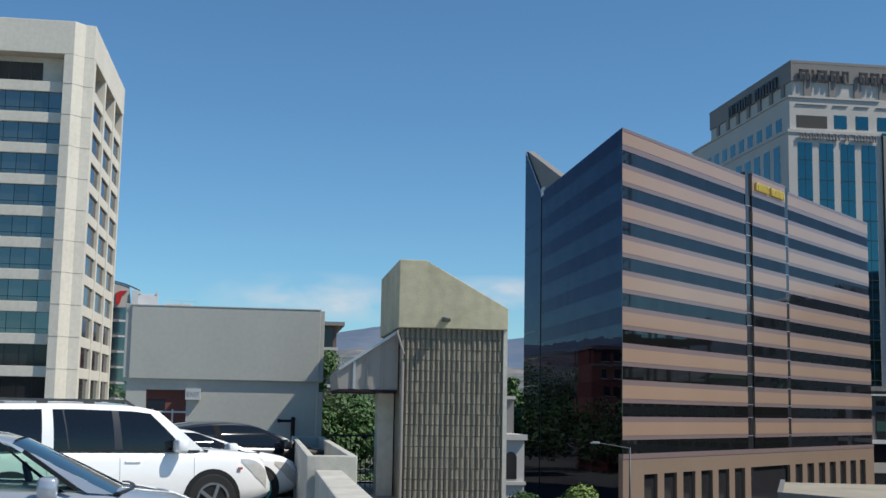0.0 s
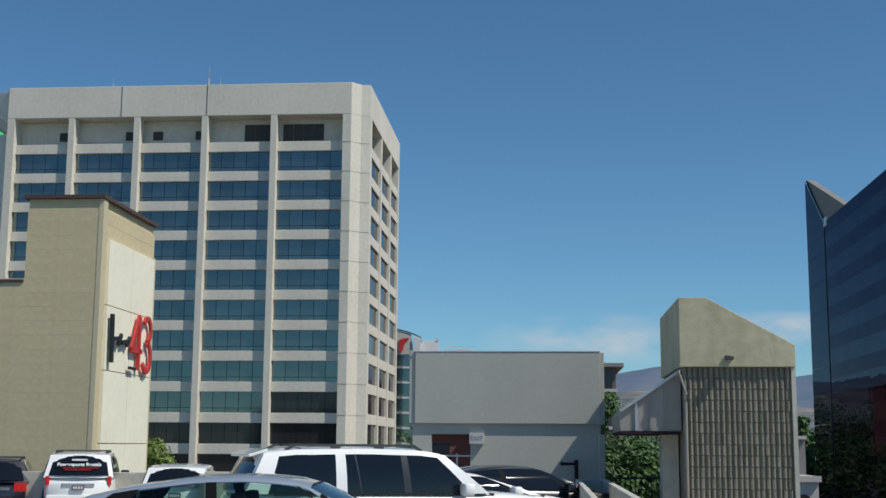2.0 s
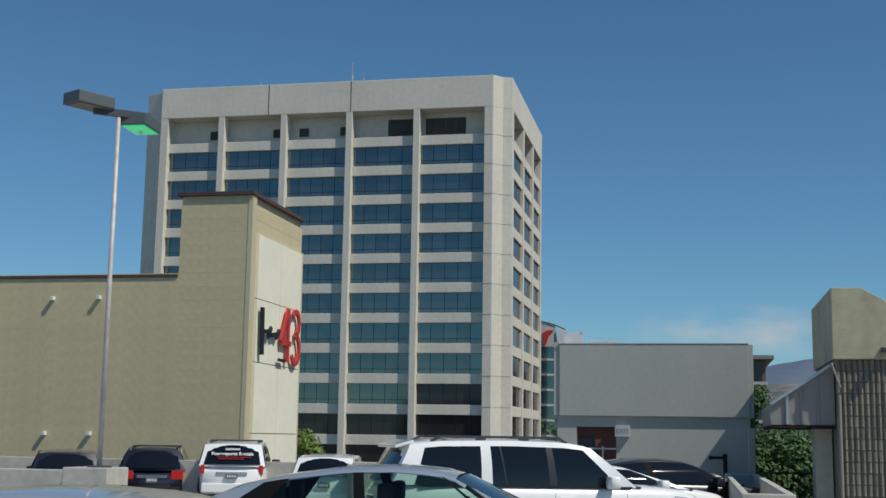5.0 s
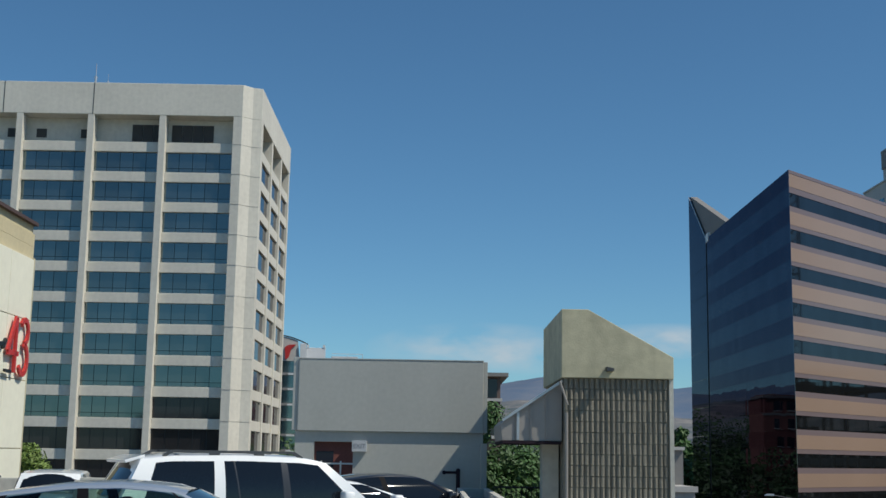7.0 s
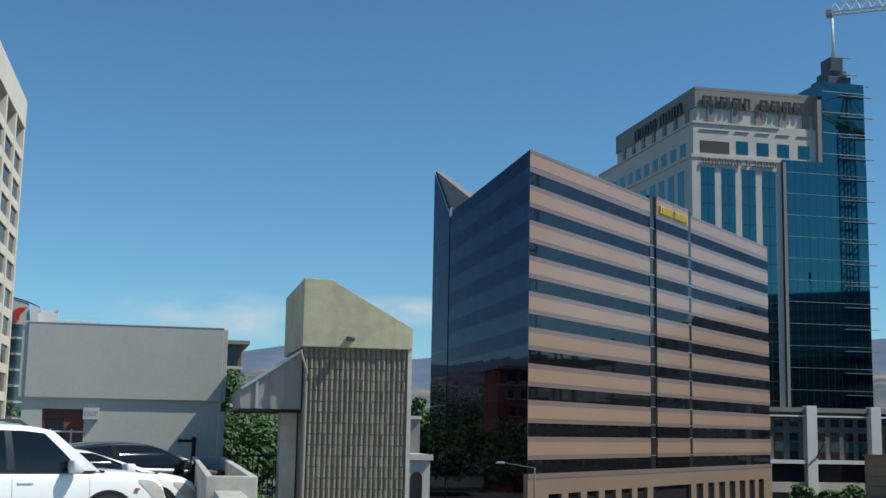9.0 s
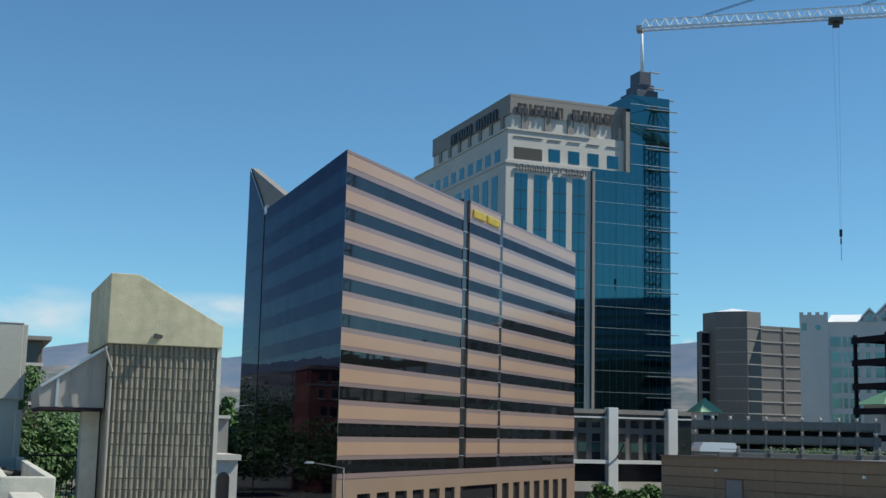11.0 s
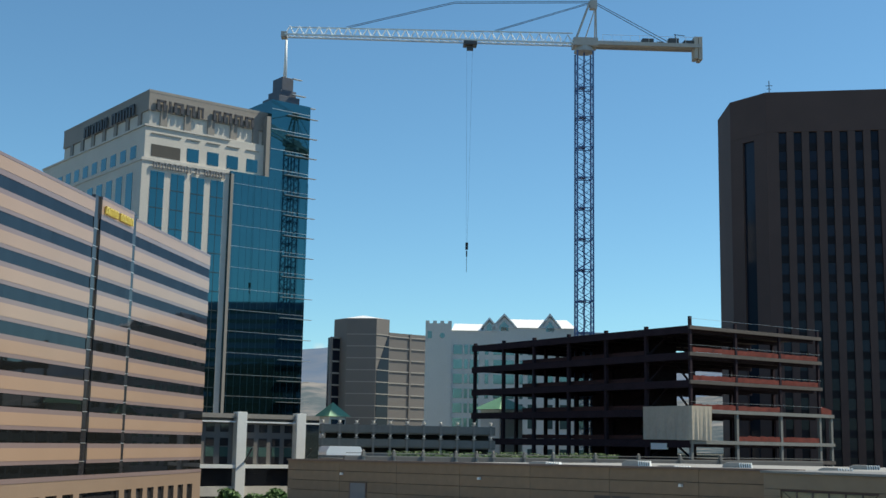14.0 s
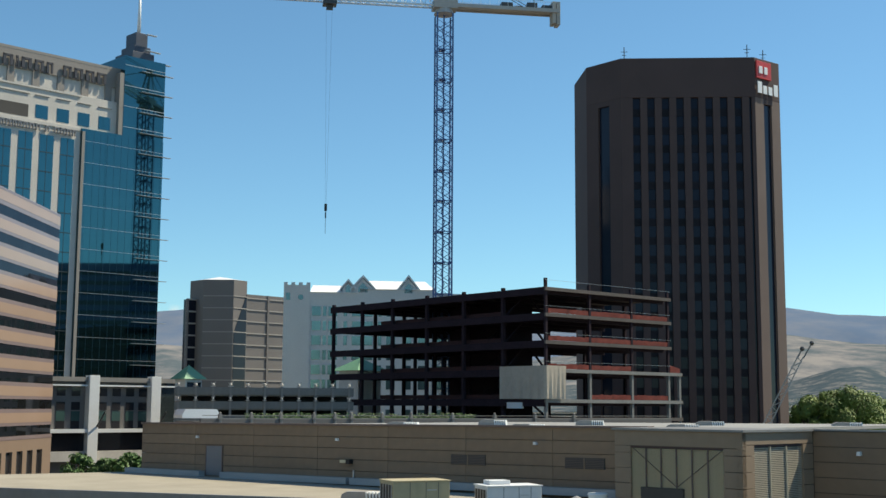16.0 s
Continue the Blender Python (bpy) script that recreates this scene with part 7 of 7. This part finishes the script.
def car(name, m, label, spec, body, glass, rim=None, hood=None, group="parked cars", category="car"):
    """A car, front towards +x: lofted lower body, pillars, roof, panes, wheels and trim."""
    ob = thing(name, m, label, category, group)
    L, W, H = spec["size"]
    top, wb, wr = spec["top"], W / 2 * 0.93, W / 2 * spec.get("lean", 0.74)
    base = spec.get("base", 0.24)
    rise = spec.get("rise", 0.88)          # where the side glass ends under the roof, as a share of its height
    n = 40
    loft = Shape()
    rows = []
    for i in range(n + 1):
        x = -L / 2 + L * i / n
        e = abs(x) / (L / 2)
        w = W / 2 * (1 - 0.16 * e ** 7 - 0.03 * e ** 2)
        z0 = base + 0.12 * e ** 8
        z1 = curve_at(top, x)
        if e > 0.97:
            z1 -= 0.10 * (e - 0.97) / 0.03
        mid = z0 + (z1 - z0) * 0.55
        half = [(0.0, z0), (w * 0.88, z0), (w * 0.965, z0 + 0.07), (w * 0.995, z0 + (z1 - z0) * 0.3), (w, mid), (w * 0.985, z0 + (z1 - z0) * 0.8), (w * 0.955, z1 - 0.05), (w * 0.90, z1 - 0.005), (w * 0.5, z1 + 0.018), (0.0, z1 + 0.025)]
        rows.append([(x, -y, z) for y, z in half] + [(x, y, z) for y, z in half[-2:0:-1]])
    c = len(rows[0])
    for row in rows:
        loft.v += row
    for i in range(n):
        for j in range(c):
            a, b = i * c + j, i * c + (j + 1) % c
            loft.f.append((a, a + c, b + c, b))
    loft.f += [tuple(range(c)), tuple(range(n * c, n * c + c))[::-1]]
    shell = part("body", loft, body, ob, smooth=True)

    def flank(x, z):
        """Half the body's width at a place along it and a height."""
        e = abs(x) / (L / 2)
        w = W / 2 * (1 - 0.16 * e ** 7 - 0.03 * e ** 2)
        z0, z1 = base + 0.12 * e ** 8, curve_at(top, x)
        v = (z - z0) / (z1 - z0)
        return w * curve_at([(0.0, 0.93), (0.12, 0.97), (0.3, 0.995), (0.55, 1.0), (0.8, 0.985), (0.93, 0.955), (1.0, 0.90)], v)

    # greenhouse: lines from belt to roof edge, then panes and pillars between them
    lines = spec["lines"]

    def belt(x):
        return curve_at(top, x) - 0.01

    crown = spec["roof"]

    def edge(xb, xt, v, s):
        z0, z1 = belt(xb), curve_at(crown, xt) - 0.035
        bow = 0.035 * math.sin(v * math.pi)
        return (xb + (xt - xb) * v, s * (wb + (wr - wb) * v + bow), z0 + (z1 - z0) * v)

    for s in (-1, 1):
        for (b0, t0), (b1, t1), kind in zip(lines[:-1], lines[1:], spec["kinds"]):
            q = Shape()
            for r in range(4):
                v0, v1 = rise * r / 4, rise * (r + 1) / 4
                pts = [edge(b0, t0, v0, s), edge(b1, t1, v0, s), edge(b1, t1, v1, s), edge(b0, t0, v1, s)]
                q.quad(*(pts if s < 0 else pts[::-1]))
            if kind == "g":
                o = part("side_window", q, glass, ob, smooth=True)
                o.visible_shadow = glass is not CLEAR
            else:
                part("pillar", q, body if kind == "b" else spec.get("pillar", PILLAR), ob, smooth=True)
        cant = Shape()
        for r in range(12):
            for v0, v1 in ((rise, (rise + 1) / 2), ((rise + 1) / 2, 1.0)):
                pts = [cant_point(lines, edge, r / 12, v0, s), cant_point(lines, edge, (r + 1) / 12, v0, s), cant_point(lines, edge, (r + 1) / 12, v1, s), cant_point(lines, edge, r / 12, v1, s)]
                cant.quad(*(pts if s < 0 else pts[::-1]))
        part("cant_rail", cant, body, ob, smooth=True)
    # roof
    xr, xf = lines[0][1], lines[-1][1]
    roof = Shape()
    rows = 14
    for i in range(rows + 1):
        x = xr + (xf - xr) * i / rows
        z = curve_at(crown, x)
        for v in (-1, -0.93, -0.7, -0.35, 0, 0.35, 0.7, 0.93, 1):
            roof.v.append((x, v * wr, z - 0.05 * v ** 4 - (0.02 if abs(v) == 1 else 0)))
    for i in range(rows):
        for j in range(8):
            a = i * 9 + j
            roof.f.append((a, a + 9, a + 10, a + 1))
    part("roof", roof, body, ob, smooth=True)
    # windscreen and rear window
    for (bx, tx), nm, d in ((lines[-1], "windscreen", 1), (lines[0], "rear_window", -1)):
        q = Shape()
        cols, rws = 8, 4
        for r in range(rws + 1):
            v = r / rws
            for j in range(cols + 1):
                u = -1 + 2 * j / cols
                x, _, z = edge(bx, tx, v, 1)
                hw = wb + (wr - wb) * v
                q.v.append((x + d * 0.10 * (1 - u * u) * (1 - 0.5 * v), u * hw, z + 0.03 * v * (1 - u * u)))
        for r in range(rws):
            for j in range(cols):
                a = r * (cols + 1) + j
                q.f.append((a, a + 1, a + cols + 2, a + cols + 1) if d > 0 else (a, a + cols + 1, a + cols + 2, a + 1))
        if d < 0 and glass is not CLEAR:
            back = Shape()
            back.v, back.f = [(x + 0.012, y, z) for x, y, z in q.v], list(q.f)
            part("tailgate_frame", back, body, ob, smooth=True)
            q.v = [(x - 0.012, y * 0.86, z * 0.84 + 0.16 * (belt(bx) * 0.45 + curve_at(crown, tx) * 0.55)) for x, y, z in q.v]
        pane_ = spec.get("screen", glass) if d > 0 else glass
        o = part(nm, q, pane_, ob, smooth=True)
        o.visible_shadow = pane_ is not CLEAR
        if d > 0:
            cowl = Shape()
            for j in range(cols):
                cowl.beam((q.v[j][0] + 0.03, q.v[j][1], q.v[j][2] + 0.005), (q.v[j + 1][0] + 0.03, q.v[j + 1][1], q.v[j + 1][2] + 0.005), 0.06, 0.02)
            part("cowl", cowl, TRIM_BLACK, ob, "black plastic cowl")
    # wheels in dark arches
    r = spec.get("wheel", 0.34)
    for x in spec["axles"]:
        for s in (-1, 1):
            wh = W / 2 * 0.985
            part("wheel_arch", Shape().rod((x, s * (wh - 0.3), r + 0.01), (x, s * (wh + 0.012), r + 0.01), r * 1.17, r * 1.17, 28), TRIM_BLACK, ob)
            wheel(ob, x, s * (wh - 0.075), r, rim or RIM)
    # trim: mirrors, handles, lamps, seams
    mx, mz = spec["mirror"]
    for s in (-1, 1):
        pod = Shape().ball((0, 0, 0), 1.0, 1.0, 16)
        pod.v = [tuple(math.copysign(abs(c) ** 0.42, c) * k for c, k in zip(p, (0.085, 0.125, 0.095))) for p in pod.v]
        mir = part("mirror", pod, spec.get("pod", body), ob, m=at(mx, s * (W / 2 + 0.10), mz), smooth=True, weld=True)
        part("mirror_arm", Shape().box(-0.03, -0.07, -0.06, 0.03, 0.07, -0.03), TRIM_BLACK, mir, m=at(0, -s * 0.14, 0))
        for hx in spec["handles"]:
            z = belt(hx) - 0.16
            y = s * flank(hx, z)
            part("door_handle", Shape().box(hx - 0.11, y - 0.02, z, hx + 0.11, y + 0.02, z + 0.03), body, ob, bevel=0.012)
        for sx in spec["seams"]:
            seam = Shape()
            z = base + 0.16
            while z < belt(sx) - 0.1:
                seam.beam((sx, s * (flank(sx, z) - 0.001), z), (sx, s * (flank(sx, z + 0.06) - 0.001), z + 0.062), 0.005)
                z += 0.06
            part("door_seam", seam, TRIM_BLACK, ob)
        fz = curve_at(top, L / 2 - 0.25)
        lamp = Shape()
        for a in range(8):
            x = L / 2 - 0.52 + 0.44 * a / 7
            zt = min(curve_at(top, x) - 0.06, fz - 0.05) - 0.10 * (a / 7) ** 2
            zb = zt - (0.05 + 0.19 * min(1.0, a / 4))
            for b in range(5):
                z = zb + (zt - zb) * b / 4
                lamp.v.append((x, s * (flank(x, z) + 0.007), z))
        for a in range(7):
            for b in range(4):
                c0 = a * 5 + b
                face_ = (c0, c0 + 5, c0 + 6, c0 + 1)
                lamp.f.append(face_ if s < 0 else face_[::-1])
        part("headlamp", lamp, HEAD_LAMP, ob, smooth=True)
        rz = curve_at(top, -L / 2 + 0.1)
        ya, yb = sorted((s * (W / 2 * 0.84 - spec.get("lamp", 0.07)), s * (W / 2 * 0.84 + 0.035)))
        part("tail_lamp", Shape().box(-L / 2 - 0.012, ya, rz - 0.26 + spec.get("tail", 0), -L / 2 + 0.16, yb, rz - 0.02 + spec.get("tail", 0)), TAIL_RED, ob, bevel=0.02)
        part("sill_trim", Shape().box(spec["axles"][0] + 0.45, s * W / 2 * 0.97 - 0.02, base + 0.02, spec["axles"][1] - 0.45, s * W / 2 * 0.97 + 0.02, base + 0.1), TRIM_BLACK, ob)
    part("rear_bumper", Shape().box(-L / 2 - 0.05, -W / 2 * 0.84, base + 0.1, -L / 2 + 0.1, W / 2 * 0.84, base + 0.36), body, ob, bevel=0.04)
    plate = part("number_plate", Shape().box(-L / 2 - 0.075, -0.16, base + 0.48, -L / 2 - 0.03, 0.16, base + 0.62), LETTER_GREY, ob)
    for y in (-0.1, -0.03, 0.04, 0.1):
        part("plate_bar", Shape().box(-L / 2 - 0.08, y - 0.02, base + 0.52, -L / 2 - 0.074, y + 0.02, base + 0.58), SIGN_WHITE, plate)
    # cabin
    if glass is CLEAR:
        for x in spec["seats"]:
            for y in (-0.38, 0.38):
                seat = part("seat", Shape().side([(x - 0.12, 0.5), (x + 0.12, 0.5), (x - 0.02, 1.08), (x - 0.2, 1.08)], y - 0.23, y + 0.23), CABIN, ob, bevel=0.05)
                part("headrest", Shape().box(x - 0.22, y - 0.13, 1.10, x - 0.1, y + 0.13, 1.30), CABIN, seat, bevel=0.04)
        fx = lines[-1][0]
        part("dashboard", Shape().box(fx - 0.75, -wb * 0.9, 0.7, fx - 0.2, wb * 0.9, belt(fx) + 0.02), CABIN, ob, bevel=0.05)
        part("steering_wheel", Shape().rod((fx - 0.86, 0.36, 0.98), (fx - 0.83, 0.36, 0.99), 0.18, 0.18, 18), CABIN, ob)
    return ob


def grown(spec, k):
    """The same car, k times as large."""
    out = dict(spec)
    for key in ("size", "axles", "mirror", "handles", "seams", "seats"):
        out[key] = tuple(v * k for v in spec[key])
    for key in ("top", "roof", "lines"):
        out[key] = [(a * k, b * k) for a, b in spec[key]]
    out["wheel"], out["base"] = spec["wheel"] * k, spec["base"] * k
    return out


def roof_rails(ob, x0, x1, y, z, material=None):
    for s in (-1, 1):
        rail = Shape().beam((x0 + 0.12, s * y, z + 0.05), (x1 - 0.12, s * y, z + 0.05), 0.045, 0.035).beam((x0, s * y, z - 0.02), (x0 + 0.13, s * y, z + 0.05), 0.05, 0.04).beam((x1 - 0.13, s * y, z + 0.05), (x1, s * y, z - 0.03), 0.05, 0.04)
        for t in (0.36, 0.68):
            rail.box(x0 + (x1 - x0) * t - 0.07, s * y - 0.025, z - 0.03, x0 + (x1 - x0) * t + 0.07, s * y + 0.025, z + 0.05)
        part("roof_rail", rail, material or DARK_GREY, ob, "dark roof rail")
    for t in (0.12, 0.7):
        x = x0 + (x1 - x0) * t
        part("cross_bar", Shape().beam((x, -y, z + 0.055), (x, y, z + 0.055), 0.05, 0.03), material or DARK_GREY, ob)


WHITE_CAR = paint("white car paint", (0.93, 0.93, 0.92))
SILVER_BLUE = paint("silver-blue car paint", (0.42, 0.47, 0.54), 0.35)
SILVER = paint("silver car paint", (0.50, 0.53, 0.57), 0.35)
DARK_CAR = paint("dark plum car paint", (0.022, 0.019, 0.032), 0.2)
BLACK_CAR = paint("black car paint", (0.012, 0.012, 0.014))
TEAL_RIM = surface("turquoise rim", (0.05, 0.42, 0.42), 0.4, 0.2, vary=0.1)

SUV = dict(pillar=PILLAR_GREY, size=(4.76, 1.95, 1.74), top=[(-2.38, 1.02), (-2.3, 1.10), (0.9, 1.07), (1.25, 1.07), (1.6, 1.06), (2.0, 1.03), (2.20, 0.98), (2.31, 0.90), (2.38, 0.74)], lean=0.80,
           roof=[(-2.1, 1.66), (-1.6, 1.72), (-0.6, 1.74), (0.2, 1.72), (0.55, 1.67), (0.75, 1.60)],
           lines=[(-2.30, -2.02), (-1.98, -1.80), (-1.02, -1.02), (-0.86, -0.88), (-0.66, -0.76), (-0.64, -0.74), (-0.02, -0.07), (0.09, 0.02), (1.02, 0.42), (1.28, 0.62)],
           kinds="bgbgkgkgb", axles=(-1.42, 1.40), wheel=0.37, mirror=(0.86, 1.14), handles=(-0.78, 0.22), seams=(-0.95, 0.04, 1.12), base=0.28, seats=(), tail=-0.3)
suv = car("white_suv", pose(-4.97, 17.9, 0, 0, 0, 33), "white three-row SUV with dark tinted windows and roof rails", SUV, WHITE_CAR, PRIVACY)
roof_rails(suv, -1.7, 0.3, 0.66, 1.70)
part("spoiler", Shape().side([(-2.22, 1.62), (-1.95, 1.70), (-1.95, 1.66), (-2.2, 1.58)], -0.68, 0.68), WHITE_CAR, suv, bevel=0.01)
part("glass_strip", Shape().beam((-1.0, -0.905, 1.10), (-1.0, -0.80, 1.60), 0.02, 0.02), CHROME, suv)
part("side_marker", Shape().box(1.80, -0.965, 0.80, 1.86, -0.935, 0.83), AMBER, suv)
part("door_glass_trim", Shape().beam((-1.9, -0.925, 1.085), (1.2, -0.925, 1.06), 0.02, 0.03), TRIM_BLACK, suv)

SEDAN = dict(size=(4.8, 1.84, 1.45), top=[(-2.40, 0.86), (-2.32, 0.96), (-1.9, 1.02), (-1.0, 1.0), (0.9, 0.96), (1.35, 0.955), (1.9, 0.87), (2.25, 0.73), (2.40, 0.55)], lean=0.70,
             roof=[(-1.7, 1.28), (-1.2, 1.40), (-0.6, 1.485), (-0.1, 1.505), (0.3, 1.48), (0.6, 1.40)],
             lines=[(-2.25, -1.60), (-1.72, -1.30), (-1.42, -1.12), (-1.35, -1.06), (-0.40, -0.47), (-0.28, -0.37), (0.93, 0.34), (0.99, 0.37), (1.18, 0.42), (1.40, 0.50)],
             kinds="bkkgkgkgb", axles=(-1.40, 1.42), wheel=0.33, rise=0.95, mirror=(0.86, 1.0), handles=(-1.1, -0.1), seams=(-0.35, 1.0), base=0.2, seats=(-1.1, -0.05))
SEDAN_BIG = dict(SEDAN, screen=SCREEN, roof=[(x, z - 0.03) for x, z in SEDAN["roof"]])
silver = car("silver_sedan", pose(-4.42, 11.52, 0, 0, 0, 12), "silver-blue sedan with clear green-tinted windows", SEDAN_BIG, SILVER_BLUE, CLEAR)
part("quarter_frame", Shape().beam((0.62, -0.80, 1.30), (1.08, -0.90, 0.99), 0.03, 0.035), TRIM_BLACK, silver)
third = grown(dict(SEDAN, size=(4.6, 1.82, 1.40), roof=[(x, z - 0.065) for x, z in SEDAN["roof"]]), 1.03)
low_car = car("silver_sedan", pose(-3.66, 5.25, 0, 0, 0, 12), "silver sedan with dark tinted windows", third, SILVER, PRIVACY)
car("white_coupe", pose(-4.75, 20.95, 0, 0, 0, 33), "low white coupe with turquoise wheels, beside the white SUV", dict(SEDAN, size=(4.5, 1.80, 1.32), roof=[(x, z - 0.17) for x, z in SEDAN["roof"]]), WHITE_CAR, PRIVACY, TEAL_RIM)
car("black_sedan", pose(-4.2, 23.7, 0, 0, 0, 33), "glossy black sedan parked by the stair house", dict(SEDAN, size=(4.6, 1.82, 1.42), roof=[(x, z - 0.10) for x, z in SEDAN["roof"]]), BLACK_CAR, PRIVACY)

VAN = dict(size=(4.9, 1.95, 1.72), top=[(-2.45, 1.0), (-2.38, 1.08), (0.9, 1.02), (1.5, 1.0), (2.2, 0.82), (2.45, 0.6)], lean=0.76, roof=[(-2.2, 1.64), (-1.6, 1.71), (-0.4, 1.72), (0.4, 1.66), (0.7, 1.58)],
           lines=[(-2.38, -2.15), (-2.1, -1.95), (-1.0, -1.0), (-0.88, -0.9), (0.1, 0.0), (0.2, 0.1), (1.1, 0.5), (1.4, 0.7)], kinds="bgkgkgb", axles=(-1.5, 1.5), wheel=0.34, mirror=(0.95, 1.12), handles=(-0.7, 0.3), seams=(-0.94, 0.15), base=0.25, seats=(), tail=0.0, lamp=0.30, pod=DARK_CAR)
BOXY = dict(SUV, pod=BLACK_CAR, size=(4.7, 1.93, 1.78), roof=[(-2.15, 1.70), (-1.6, 1.76), (-0.4, 1.78), (0.4, 1.72), (0.7, 1.62)], tail=0.05)


def bearing(a, d, z=-0.28, turn=0.0):
    """A pose on the deck, d metres off at a degrees left of straight ahead, facing away."""
    return pose(-d * math.sin(radians(a)), d * math.cos(radians(a)), z, 0, 0, 90 + a + turn)


def rear_panel(ob, spec, colour):
    L, W, H = spec["size"]
    part("tailgate_strip", Shape().box(-L / 2 - 0.03, -0.42, 0.86, -L / 2 + 0.02, 0.42, 0.94), CHROME, ob, "chrome tailgate strip", bevel=0.01)


van = car("dark_minivan", bearing(32.4, 38.5, -0.38, -4), "dark plum minivan with lit red tail lamps and roof rails", VAN, DARK_CAR, PRIVACY)
rear_panel(van, VAN, DARK_CAR)
roof_rails(van, -1.9, 0.2, 0.62, 1.68)
runner = car("white_suv", bearing(28.9, 37.0, -0.24, -4), "white boxy SUV with lettered rear window", BOXY, WHITE_CAR, PRIVACY)
rear_panel(runner, BOXY, WHITE_CAR)
roof_rails(runner, -1.7, 0.3, 0.66, 1.74)
for y, z, w, h, c in ((0.0, 1.53, 0.2, 0.05, SIGN_WHITE), (-0.04, 1.335, 0.46, 0.018, SIGN_RED), (0.03, 1.285, 0.34, 0.018, SIGN_RED)):
    part("window_lettering", Shape().box(-2.40 + (z - 1.1) * 0.5 - 0.05, y - w, z, -2.38 + (z - 1.1) * 0.5 - 0.05, y + w, z + h), c, runner, "plain bar of window lettering")
cu = bpy.data.curves.new("rear_text", "FONT")
cu.body, cu.size, cu.extrude, cu.offset, cu.align_x, cu.align_y = "Powersports Rentals", 0.135, 0.003, 0.004, "CENTER", "CENTER"
cu.materials.append(SIGN_WHITE)
holder = bpy.data.objects.new("probe", cu)
scene.collection.objects.link(holder)
bpy.context.view_layer.update()
words = bpy.data.meshes.new_from_object(holder.evaluated_get(bpy.context.evaluated_depsgraph_get()))
bpy.data.objects.remove(holder)
piece("window_lettering", words, runner, at(-2.285, 0, 1.43) @ pose(0, 0, 0, 63, 0, -90), "white lettering Powersports Rentals")
car("dark_sedan", bearing(36.25, 36.0, -0.45, -2), "dark car parked behind the concrete parapet", dict(VAN, size=(4.6, 1.9, 1.6)), DARK_CAR, PRIVACY)
wagon = car("white_wagon", bearing(24.6, 36.0, -0.42, -6), "white estate car parked facing the parapet", dict(BOXY, size=(4.6, 1.85, 1.66), roof=[(x, z - 0.14) for x, z in BOXY["roof"]]), WHITE_CAR, PRIVACY)

stair_tower()
